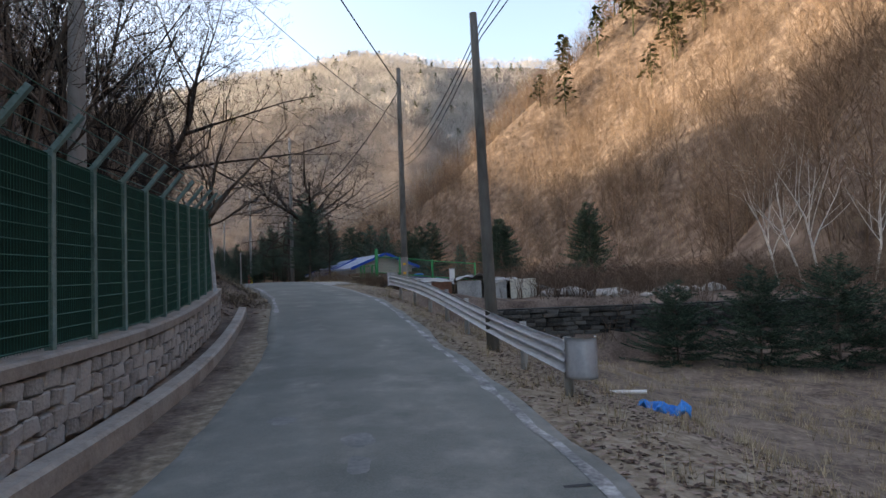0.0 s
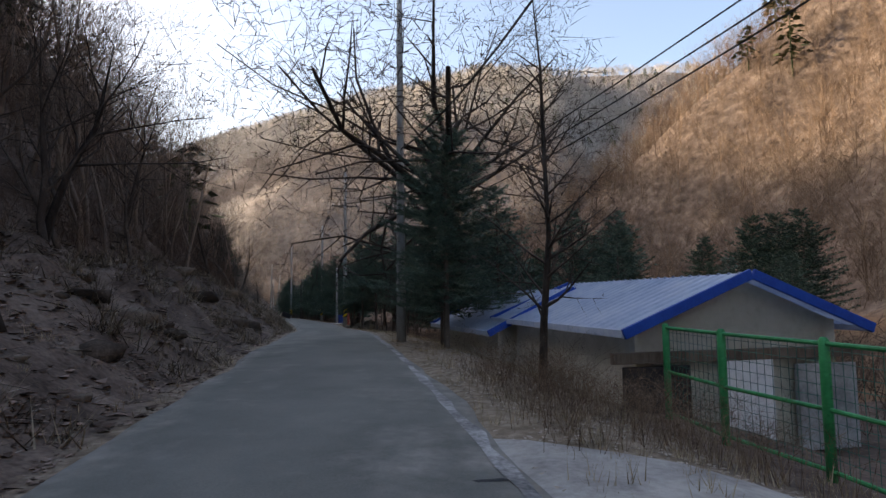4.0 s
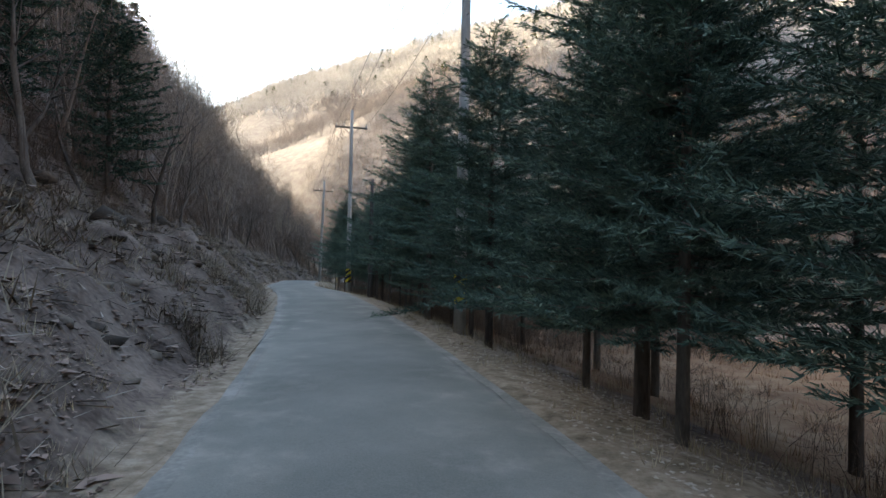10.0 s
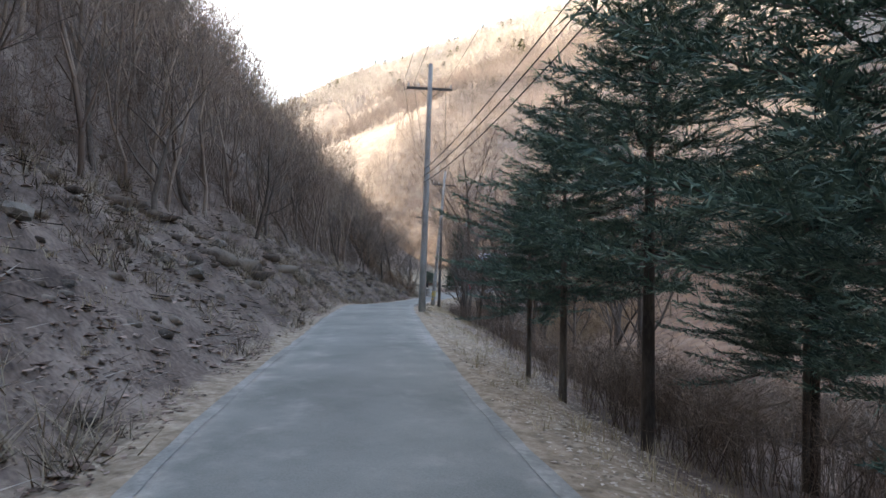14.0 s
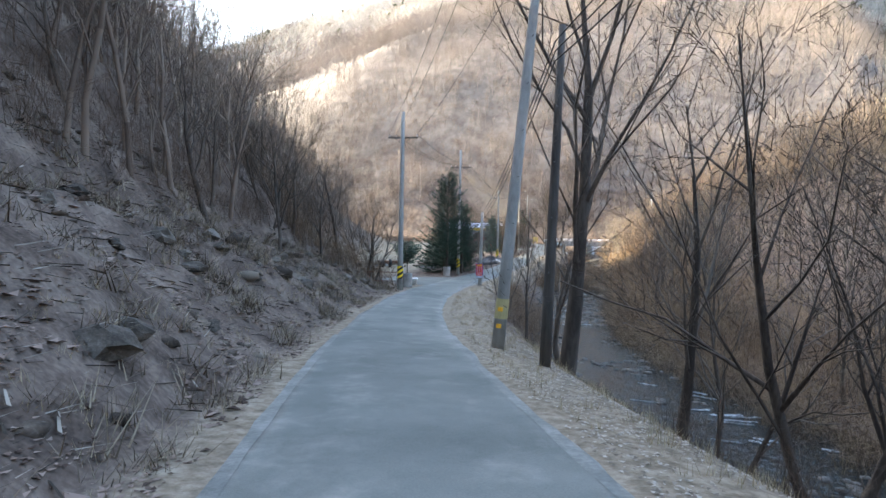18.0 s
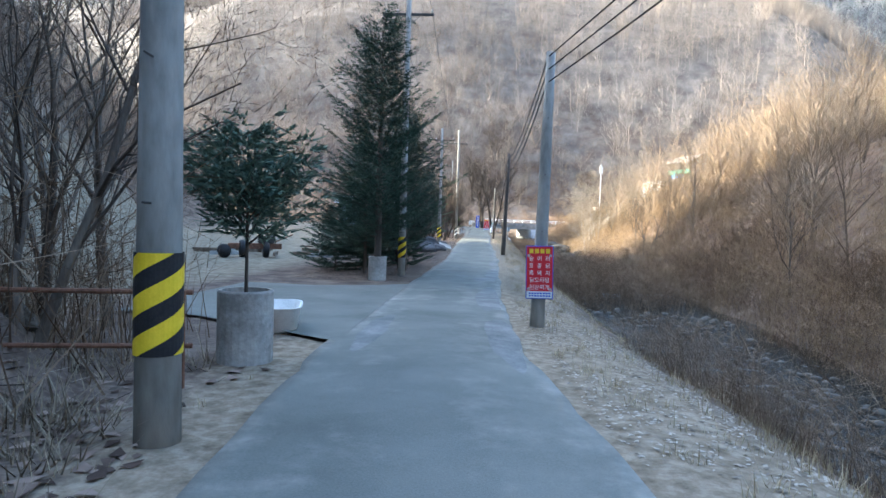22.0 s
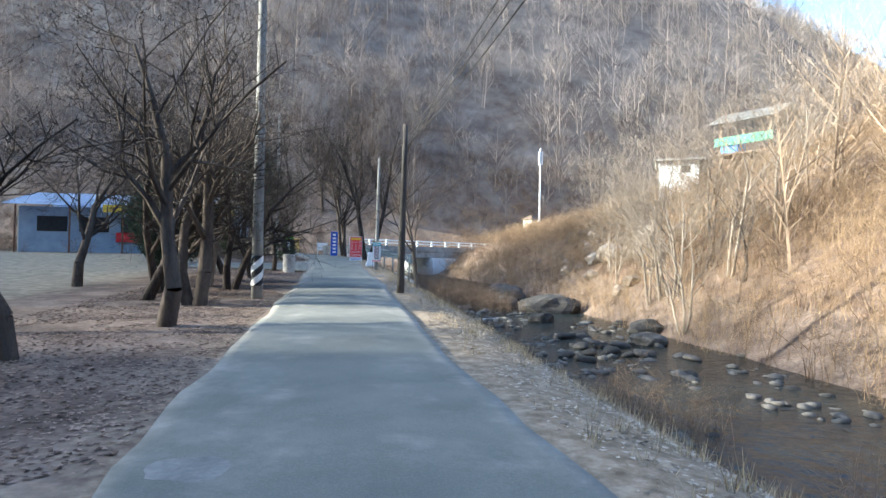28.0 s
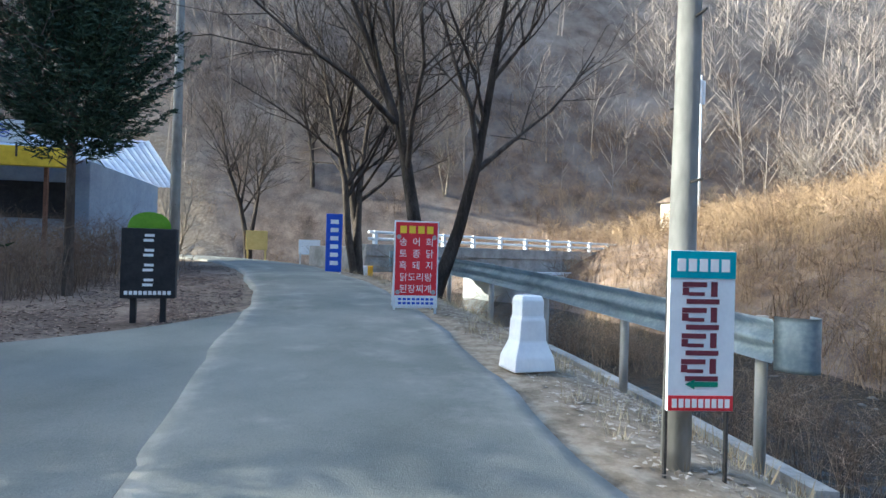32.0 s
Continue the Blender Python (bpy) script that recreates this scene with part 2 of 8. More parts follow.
def box(bm, x0, x1, y0, y1, z0, z1, bevel=0.0, m=None):
    r = bmesh.ops.create_cube(bm, size=1, matrix=Matrix.Translation(((x0 + x1) / 2, (y0 + y1) / 2, (z0 + z1) / 2)) @ Matrix.Diagonal((x1 - x0, y1 - y0, z1 - z0, 1)))
    vs = r["verts"]
    if bevel:
        es = list({e for v in vs for e in v.link_edges})
        out = bmesh.ops.bevel(bm, geom=es, offset=bevel, segments=2, affect="EDGES", profile=0.6)
        vs = list({v for f in out["faces"] for v in f.verts} | {v for v in vs if v.is_valid})
    if m is not None:
        bmesh.ops.transform(bm, matrix=m, verts=vs)
    return vs


def new_box(x0, x1, y0, y1, z0, z1, bevel=0.0, m=None):
    bm = bmesh.new()
    box(bm, x0, x1, y0, y1, z0, z1, bevel, m)
    return bm


def rod(bm, a, b, r0, r1=None, n=8):
    """A tapered round bar from a to b."""
    a, b = Vector(a), Vector(b)
    r1 = r0 if r1 is None else r1
    way = b - a
    m = Matrix.Translation((a + b) / 2) @ way.to_track_quat("Z", "Y").to_matrix().to_4x4()
    bmesh.ops.create_cone(bm, cap_ends=True, cap_tris=False, segments=n, radius1=r0, radius2=r1, depth=way.length, matrix=m)
    return bm


def new_rod(a, b, r0, r1=None, n=8):
    return rod(bmesh.new(), a, b, r0, r1, n)


def lathe(profile, n=16):
    """A turned form from (radius, height) pairs."""
    bm = bmesh.new()
    rings = []
    for r, z in profile:
        rings.append([bm.verts.new((r * math.cos(2 * math.pi * i / n), r * math.sin(2 * math.pi * i / n), z)) for i in range(n)])
    for a, b in zip(rings, rings[1:]):
        for i in range(n):
            bm.faces.new((a[i], a[(i + 1) % n], b[(i + 1) % n], b[i]))
    bm.faces.new(rings[0][::-1])
    bm.faces.new(rings[-1])
    return bm


def place(d, y):
    """World x, y, z of a spot d metres right of the road's middle at station y."""
    x = float(road_x(y) + d / max(float(road_dir(y)[1]), 0.2))
    return x, y, float(ground(x, y))


def heading(y):
    gx, gy = road_dir(y)
    return math.degrees(math.atan2(-float(gx), float(gy)))


# ---- materials ----
def material(name, colors, scale=6.0, rough=0.85, bump=0.3, bump_scale=None, metal=0.0, fine=None, stretch=(1, 1, 1), island=0.0, per_object=0.0, spec=0.3, detail=6.0):
    """A surface whose colours run over noise at two scales, with a fine relief."""
    mat = bpy.data.materials.new(name)
    mat.use_nodes = True
    nt = mat.node_tree
    nd, ln = nt.nodes, nt.links
    bsdf = nd["Principled BSDF"]
    bsdf.inputs["Roughness"].default_value = rough
    bsdf.inputs["Metallic"].default_value = metal
    bsdf.inputs["Specular IOR Level"].default_value = spec
    tc = nd.new("ShaderNodeTexCoord")
    mp = nd.new("ShaderNodeMapping")
    mp.inputs["Scale"].default_value = stretch
    ln.new(tc.outputs["Object"], mp.inputs["Vector"])
    n1 = nd.new("ShaderNodeTexNoise")
    n1.inputs["Scale"].default_value, n1.inputs["Detail"].default_value, n1.inputs["Roughness"].default_value = scale, detail, 0.62
    ln.new(mp.outputs[0], n1.inputs["Vector"])
    n2 = nd.new("ShaderNodeTexNoise")
    n2.inputs["Scale"].default_value, n2.inputs["Detail"].default_value = (fine or scale * 9), 4
    ln.new(mp.outputs[0], n2.inputs["Vector"])
    ad = nd.new("ShaderNodeMath")
    ad.operation = "MULTIPLY_ADD"
    ad.inputs[1].default_value = 0.45
    ln.new(n2.outputs["Fac"], ad.inputs[0])
    sb = nd.new("ShaderNodeMath")
    sb.operation = "SUBTRACT"
    sb.inputs[1].default_value = 0.225
    ln.new(n1.outputs["Fac"], sb.inputs[0])
    ln.new(sb.outputs[0], ad.inputs[2])
    fac = ad.outputs[0]
    for amount, node, out in ((island, "ShaderNodeNewGeometry", "Random Per Island"), (per_object, "ShaderNodeObjectInfo", "Random")):
        if amount:
            src = nd.new(node)
            k = nd.new("ShaderNodeMath")
            k.operation = "MULTIPLY_ADD"
            k.inputs[1].default_value = amount
            ln.new(src.outputs[out], k.inputs[0])
            s2 = nd.new("ShaderNodeMath")
            s2.operation = "SUBTRACT"
            s2.inputs[1].default_value = amount / 2
            ln.new(fac, s2.inputs[0])
            ln.new(s2.outputs[0], k.inputs[2])
            fac = k.outputs[0]
    ramp = nd.new("ShaderNodeValToRGB")
    el = ramp.color_ramp.elements
    lo, hi = 0.30, 0.70
    for i, c in enumerate(colors):
        p = lo + (hi - lo) * i / max(len(colors) - 1, 1)
        e = el[i] if i < 2 else el.new(p)
        e.position = p
        e.color = (*c, 1)
    ln.new(fac, ramp.inputs[0])
    ln.new(ramp.outputs[0], bsdf.inputs["Base Color"])
    if bump:
        b = nd.new("ShaderNodeBump")
        b.inputs["Strength"].default_value = bump
        b.inputs["Distance"].default_value = 0.02
        n3 = nd.new("ShaderNodeTexNoise")
        n3.inputs["Scale"].default_value, n3.inputs["Detail"].default_value = (bump_scale or scale * 6), 5
        ln.new(mp.outputs[0], n3.inputs["Vector"])
        ln.new(n3.outputs["Fac"], b.inputs["Height"])
        ln.new(b.outputs[0], bsdf.inputs["Normal"])
    return mat


def blend_attribute(mat, attribute, colors, scale):
    """Lays a second, noisy colour over a material where the mesh attribute says so."""
    nd, ln = mat.node_tree.nodes, mat.node_tree.links
    bsdf = nd["Principled BSDF"]
    old = bsdf.inputs["Base Color"].links[0].from_socket
    at = nd.new("ShaderNodeAttribute")
    at.attribute_name = attribute
    n = nd.new("ShaderNodeTexNoise")
    n.inputs["Scale"].default_value, n.inputs["Detail"].default_value, n.inputs["Roughness"].default_value = scale, 7, 0.68
    tc = nd.new("ShaderNodeTexCoord")
    ln.new(tc.outputs["Object"], n.inputs["Vector"])
    ramp = nd.new("ShaderNodeValToRGB")
    for i, c in enumerate(colors):
        e = ramp.color_ramp.elements[i] if i < 2 else ramp.color_ramp.elements.new(0.5)
        e.position = 0.32 + 0.36 * i / (len(colors) - 1)
        e.color = (*c, 1)
    ln.new(n.outputs["Fac"], ramp.inputs[0])
    e1 = nd.new("ShaderNodeMath")
    e1.operation = "MULTIPLY_ADD"
    e1.inputs[1].default_value, e1.inputs[2].default_value = 0.9, -0.45
    ln.new(n.outputs["Fac"], e1.inputs[0])
    e2 = nd.new("ShaderNodeMath")
    e2.operation = "ADD"
    e2.use_clamp = True
    ln.new(e1.outputs[0], e2.inputs[0])
    ln.new(at.outputs["Fac"], e2.inputs[1])
    e3 = nd.new("ShaderNodeMapRange")
    e3.inputs["From Min"].default_value, e3.inputs["From Max"].default_value = 0.3, 0.7
    ln.new(e2.outputs[0], e3.inputs["Value"])
    mix = nd.new("ShaderNodeMix")
    mix.data_type = "RGBA"
    ln.new(e3.outputs[0], mix.inputs["Factor"])
    ln.new(old, mix.inputs["A"])
    ln.new(ramp.outputs[0], mix.inputs["B"])
    ln.new(mix.outputs["Result"], bsdf.inputs["Base Color"])


M_ground = material("forest_floor", [(0.054, 0.041, 0.034), (0.135, 0.104, 0.085), (0.24, 0.191, 0.156)], 0.9, 0.95, 0.9, 9, fine=14, spec=0.1, detail=10)
blend_attribute(M_ground, "straw", [(0.135, 0.105, 0.072), (0.245, 0.198, 0.145), (0.36, 0.305, 0.235)], 5.0)
blend_attribute(M_ground, "field", [(0.125, 0.066, 0.039), (0.187, 0.117, 0.07), (0.242, 0.168, 0.105)], 1.6)
# Greyer ground beyond y 255: haze over the far slopes, painted in.
blend_attribute(M_ground, "far_haze", [(0.10, 0.09, 0.083), (0.155, 0.14, 0.13), (0.22, 0.20, 0.187)], 0.3)
blend_attribute(M_ground, "gravel", [(0.13, 0.112, 0.082), (0.215, 0.186, 0.138), (0.32, 0.282, 0.215)], 3.0)
M_road = material("worn_asphalt", [(0.115, 0.122, 0.110), (0.158, 0.164, 0.148), (0.205, 0.208, 0.188)], 0.5, 0.88, 0.35, 90, fine=60, spec=0.25, detail=9)
blend_attribute(M_road, "worn", [(0.18, 0.178, 0.16), (0.24, 0.236, 0.212), (0.31, 0.30, 0.27)], 1.6)
M_concrete = material("grey_concrete", [(0.20, 0.195, 0.18), (0.32, 0.31, 0.29), (0.42, 0.41, 0.38)], 1.6, 0.9, 0.4, 30, per_object=0.12)
M_pole = material("pole_concrete", [(0.19, 0.19, 0.18), (0.29, 0.29, 0.275), (0.38, 0.38, 0.36)], 1.2, 0.85, 0.25, 24, per_object=0.2, stretch=(1, 1, 0.35))
M_oldpole = material("old_pole_concrete", [(0.085, 0.083, 0.075), (0.14, 0.136, 0.123), (0.20, 0.195, 0.178)], 1.2, 0.88, 0.3, 24, per_object=0.2, stretch=(1, 1, 0.3))
M_darkpole = material("tarred_pole", [(0.035, 0.032, 0.03), (0.07, 0.062, 0.055), (0.11, 0.10, 0.09)], 2.2, 0.8, 0.5, 26, per_object=0.2, stretch=(1, 1, 0.15))
M_bark = material("grey_bark", [(0.055, 0.045, 0.038), (0.105, 0.088, 0.074), (0.17, 0.145, 0.12)], 3.0, 0.95, 0.7, 18, per_object=0.3, stretch=(1, 1, 0.3), spec=0.1)
M_twig = material("forest_twigs", [(0.12, 0.092, 0.074), (0.205, 0.16, 0.128), (0.30, 0.243, 0.195)], 0.05, 0.95, 0, island=0.3, fine=0.6, spec=0.08)
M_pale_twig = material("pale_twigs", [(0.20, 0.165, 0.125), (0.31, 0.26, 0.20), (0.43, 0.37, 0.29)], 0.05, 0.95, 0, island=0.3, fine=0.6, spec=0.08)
# Grey valley-end twigs, greyed further in the colour to suggest haze.
M_ash_haze_twig = material("ash_haze_twigs", [(0.155, 0.133, 0.118), (0.235, 0.205, 0.185), (0.32, 0.285, 0.26)], 0.05, 0.95, 0, island=0.3, fine=0.6, spec=0.08)
M_hill_twig = material("russet_twigs", [(0.10, 0.07, 0.05), (0.17, 0.12, 0.085), (0.25, 0.18, 0.125)], 0.05, 0.95, 0, island=0.3, fine=0.6, spec=0.08)
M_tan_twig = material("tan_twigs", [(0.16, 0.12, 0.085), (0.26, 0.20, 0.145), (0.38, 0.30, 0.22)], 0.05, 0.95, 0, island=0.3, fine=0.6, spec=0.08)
# Far twigs: distance haze is put into this paler, greyer colour.
M_haze_twig = material("haze_pale_twigs", [(0.28, 0.26, 0.235), (0.40, 0.375, 0.345), (0.52, 0.49, 0.455)], 0.02, 0.95, 0, island=0.3, fine=0.3, spec=0.08)
M_needle = material("fir_needles", [(0.036, 0.063, 0.050), (0.078, 0.125, 0.095), (0.135, 0.19, 0.138)], 1.1, 0.75, 0, island=0.35, per_object=0.1, spec=0.2)
M_needle_dark = material("dark_fir_needles", [(0.020, 0.036, 0.027), (0.038, 0.066, 0.047), (0.068, 0.108, 0.07)], 1.1, 0.75, 0, island=0.35, per_object=0.1, spec=0.15)
M_pine = material("pine_needles", [(0.025, 0.038, 0.016), (0.05, 0.066, 0.025), (0.085, 0.10, 0.036)], 0.05, 0.8, 0, island=0.4, spec=0.2)
M_wire = material("black_cable", [(0.012, 0.012, 0.013), (0.03, 0.03, 0.03)], 3, 0.7, 0)
M_steel = material("galvanised_steel", [(0.58, 0.61, 0.64), (0.70, 0.73, 0.76), (0.80, 0.83, 0.86)], 2.5, 0.33, 0.08, 12, metal=0.55, spec=0.5)
M_iron = material("dark_iron", [(0.05, 0.05, 0.05), (0.10, 0.095, 0.09)], 6, 0.55, 0.2, 40, metal=0.6)
M_yellow = material("yellow_paint", [(0.62, 0.43, 0.03), (0.78, 0.58, 0.05)], 6, 0.6, 0.1, 40)
M_black = material("black_paint", [(0.012, 0.012, 0.014), (0.03, 0.03, 0.032)], 6, 0.6, 0.1, 40)
M_white = material("white_paint", [(0.62, 0.62, 0.60), (0.76, 0.76, 0.74), (0.84, 0.84, 0.82)], 5, 0.6, 0.1, 40)
M_edge = material("worn_white_line", [(0.09, 0.092, 0.095), (0.24, 0.24, 0.235), (0.48, 0.48, 0.47)], 2.2, 0.85, 0.2, 60, fine=22)

# ---- ground ----
us = np.concatenate([-np.geomspace(2600, 160, 16), -np.arange(150, 40, -5), -np.arange(40, 12, -1), -np.arange(12, 0, -0.3),
                     np.arange(0, 14, 0.3), np.arange(14, 42, 1), np.arange(42, 150, 5), np.geomspace(160, 2600, 16)])
vs = np.concatenate([-np.geomspace(1500, 45, 14), np.arange(-40, -4, 2), np.arange(-4, 262, 0.6), np.arange(262, 300, 2), np.arange(300, 760, 10), np.geomspace(770, 3000, 14)])
UU, VV = np.meshgrid(us, vs)
edge = np.clip(VV, -80, 288)
XX = road_x(edge) + UU
ZZ = ground(XX, VV)
gv = np.stack([XX, VV, ZZ], -1).reshape(-1, 3)
nu, nv = len(us), len(vs)
ii = (np.arange(nv - 1)[:, None] * nu + np.arange(nu - 1)[None, :]).ravel()
ground_me = mesh_np("ground", gv, np.stack([ii, ii + 1, ii + nu + 1, ii + nu], 1), M_ground, True)
dd = (UU * road_dir(edge)[1]).ravel()
yy = VV.ravel()
straw = np.clip(1.15 - (np.abs(dd) - 1.5) / np.where(dd > 0, np.interp(yy, [0, 120, 170, 300], [3.5, 2.5, 3.2, 3.4]), np.interp(yy, [0, 150, 165, 300], [0.9, 1.0, 1.6, 1.4])), 0, 1)
straw = np.maximum(straw, np.where((dd > 3) & (yy < 22), np.interp(dd, [3, 14, 30], [0.4, 0.35, 0.2]), 0))
field = np.where((dd > 4.5) & (dd < 40) & (yy > 42) & (yy < 112), 0.9, 0) + np.where((dd > 13.5) & (yy > 130) & (yy < 285) & (dd < 60), 0.42, 0)
gravel = np.where((dd < -4.2) & (yy > 176) & (yy < 268), np.interp(-dd, [6.0, 9, 30, 40], [0.0, 0.75, 0.7, 0.3]), 0)
straw = np.where(yy > 286, 0, np.where((dd < 0) & (yy > 182), straw * 0.45, straw))
for key, val in (("straw", straw), ("field", field), ("gravel", gravel), ("far_haze", np.clip((yy - 255) / 60, 0, 0.9))):
    at = ground_me.attributes.new(key, "FLOAT", "POINT")
    at.data.foreach_set("value", val.astype(np.float32))
tagged(new("ground", ground_me), "leaf-strewn valley floor with dry straw verges and steep wooded slopes", "ground", kind="structure")

# ---- road ----
ry = np.arange(-60, 287, 0.5)
gx, gy = road_dir(ry)
rx, rz = road_x(ry), road_z(ry)
hw = road_half(ry) + 0.10 * wobble(ry, 0 * ry, 3.1, 2) + 0.05 * wobble(ry, 0 * ry, 0.9, 5)
hw2 = road_half(ry) + 0.09 * wobble(ry, 0 * ry, 2.7, 8) + 0.05 * wobble(ry, 0 * ry, 1.0, 3)
offs = [-1, -0.96, -0.86, -0.72, -0.55, -0.35, -0.12, 0.12, 0.35, 0.55, 0.72, 0.86, 0.96, 1]
rows = []
for o in offs:
    w = np.where(o < 0, hw, hw2) * o
    z = rz + 0.035 * (1 - o * o) + (0.02 if abs(o) < 1 else -0.12)
    rows.append(np.stack([rx + gy * w, ry - gx * w, z], -1))
rv = np.stack(rows, 1).reshape(-1, 3)
n = len(offs)
ii = (np.arange(len(ry) - 1)[:, None] * n + np.arange(n - 1)[None, :]).ravel()
road_ob = new("road", mesh_np("road", rv, np.stack([ii, ii + 1, ii + n + 1, ii + n], 1), M_road, True))
worn_ = np.array([0.95, 0.72, 0.45, 0.30, 0.36, 0.34, 0.22, 0.22, 0.34, 0.36, 0.30, 0.45, 0.72, 0.95])
at = road_ob.data.attributes.new("worn", "FLOAT", "POINT")
at.data.foreach_set("value", (worn_[None, :] + 0.10 * wobble(ry[:, None] * np.ones(n), 2.0 * np.arange(n)[None, :] + 0 * ry[:, None], 9.0, 4)).ravel().astype(np.float32))
tagged(road_ob, "narrow worn grey asphalt lane between leafy verges", "road", kind="structure")


def road_strip(name, d0, d1, y0, y1, mat, label, step=0.5, ragged=0.02):
    """A thin painted or patched strip that lies on the road."""
    sy = np.arange(y0, y1 + 1e-6, step)
    gx, gy = road_dir(sy)
    rr = np.random.default_rng(int(abs(y0 * 10 + d0 * 7)))
    out = []
    for dd_ in (d0, d1):
        w = dd_ + rr.normal(0, ragged, len(sy))
        o = w / road_half(sy)
        out.append(np.stack([road_x(sy) + gy * w, sy - gx * w, road_z(sy) + 0.035 * (1 - np.minimum(o * o, 1)) + 0.026], -1))
    v = np.stack(out, 1).reshape(-1, 3)
    i = np.arange(len(sy) - 1) * 2
    ob = new(name, mesh_np(name, v, np.stack([i, i + 1, i + 3, i + 2], 1), mat, True))
    return tagged(ob, label, "road marking", kind="structure")


road_strip("edge_line", 1.52, 1.64, -30, 46, M_edge, "worn white edge line on the asphalt")
M_edge_grey = material("worn_grey_edge", [(0.14, 0.142, 0.13), (0.20, 0.2, 0.182), (0.29, 0.285, 0.26)], 1.6, 0.88, 0.3, 60, fine=20)
road_strip("edge_line", 1.42, 1.56, 46, 150, M_edge_grey, "pale worn concrete edge along the asphalt", ragged=0.012)
road_strip("edge_line", -1.56, -1.42, 52, 150, M_edge_grey, "pale worn concrete edge along the asphalt", ragged=0.012)
road_strip("edge_line", -1.72, -1.60, 17, 27, M_edge, "broken faded white edge line beside the bank")

# ---- trees ----
def grow(seed, height, trunk, levels, kids, spread=0.75, droop=0.0, wander=0.12, first=0.3, lean=(0, 0), split=False, reach=1.0, fork=0.28):
    """Segments (x0 y0 z0 x1 y1 z1 r0 r1) of a bare tree."""
    rr = random.Random(seed)
    out = []

    def limb(p, way, length, r, level):
        n = 5 if level == 0 else (4 if level == 1 else (3 if level == 2 else 2))
        step = length / n
        pts = [(p, r, way)]
        for i in range(n):
            way = (way + Vector((rr.gauss(0, wander), rr.gauss(0, wander), rr.gauss(0, wander) + (0.06 if level else 0.05) - droop * level * 0.05))).normalized()
            q = p + way * step
            r2 = r * ((0.80 if i < 3 else 0.52) if level == 0 else 0.72)
            out.append((*p, *q, r, r2, level))
            p, r = q, r2
            pts.append((p, r, way))
        if level >= levels:
            return
        k = kids[level]
        for j in range(k):
            f = (first if level == 0 else 0.2) + (1 - (first if level == 0 else 0.2)) * (j + rr.random()) / k
            i = min(int(f * n), n - 1)
            t = f * n - i
            a, ra, wa = pts[i]
            b, rb, wb = pts[i + 1]
            base = a.lerp(b, min(t, 1))
            side = wb.orthogonal().normalized()
            side.rotate(Matrix.Rotation(rr.uniform(0, 6.283), 3, wb))
            w2 = (wb * rr.uniform(0.45, 0.9) + side * rr.uniform(0.7, 1.2) * spread + Vector((0, 0, 0.15))).normalized()
            limb(base, w2, length * rr.uniform(0.42, 0.66) * (1.15 - 0.5 * f) * (reach if level == 0 else 1), (ra + rb) / 2 * rr.uniform(0.5, 0.68), level + 1)

    if split:
        for j in range(split):
            a = 6.283 * j / split + rr.uniform(-0.5, 0.5)
            limb(Vector((0.08 * math.cos(a), 0.08 * math.sin(a), -0.3)), Vector((fork * math.cos(a), fork * math.sin(a), 1)).normalized(), height * rr.uniform(0.6, 0.8), trunk * rr.uniform(0.6, 0.9), 0)
    else:
        limb(Vector((0, 0, -0.3)), Vector((lean[0], lean[1], 1)).normalized(), height * 0.72, trunk, 0)
    return np.array(out)


def limbs_mesh(seg, thin=0.02, widen=1.0, seed=1):
    """Vertices and triangles: tubes for thick segments, single slivers for thin ones."""
    rr = np.random.default_rng(seed)
    V, F, base = [], [], 0
    for s in seg:
        p, q, r0, r1 = s[:3], s[3:6], s[6], s[7]
        w = q - p
        L = np.linalg.norm(w) + 1e-9
        w = w / L
        a = np.cross(w, rr.normal(size=3))
        a /= np.linalg.norm(a) + 1e-9
        b = np.cross(w, a)
        if r0 < thin:
            r = max(r0, thin * 0.5) * widen
            V += [p - a * r, p + a * r, q]
            F.append((base, base + 1, base + 2))
            base += 3
            continue
        n = 6 if r0 > 0.08 else (4 if r0 > 0.035 else 3)
        for c, r in ((p, r0), (q, r1)):
            for i in range(n):
                t = 6.2832 * i / n
                V.append(c + (a * math.cos(t) + b * math.sin(t)) * r)
        for i in range(n):
            j = (i + 1) % n
            F += [(base + i, base + j, base + n + j), (base + i, base + n + j, base + n + i)]
        base += 2 * n
    return np.array(V, np.float32), np.array(F, np.int32)


def scatter(name, templates, spots, mat, label, category="forest"):
    """ONE object of many copies of the templates. spots: x y z turn size height-size."""
    spots = np.asarray(spots, float)
    pick = np.arange(len(spots)) % len(templates)
    V, F, base = [], [], 0
    for k, (tv, tf) in enumerate(templates):
        s = spots[pick == k]
        if not len(s):
            continue
        c, n = np.cos(s[:, 3])[:, None], np.sin(s[:, 3])[:, None]
        x = (tv[None, :, 0] * c - tv[None, :, 1] * n) * s[:, 4:5] + s[:, 0:1]
        y = (tv[None, :, 0] * n + tv[None, :, 1] * c) * s[:, 4:5] + s[:, 1:2]
        z = tv[None, :, 2] * s[:, 5:6] + s[:, 2:3]
        V.append(np.stack([x, y, z], -1).reshape(-1, 3))
        F.append((tf[None] + (np.arange(len(s)) * len(tv))[:, None, None]).reshape(-1, 3) + base)
        base += len(s) * len(tv)
    ob = new(name, mesh_np(name, np.concatenate(V), np.concatenate(F), mat))
    return tagged(ob, label, category, kind="stuff")


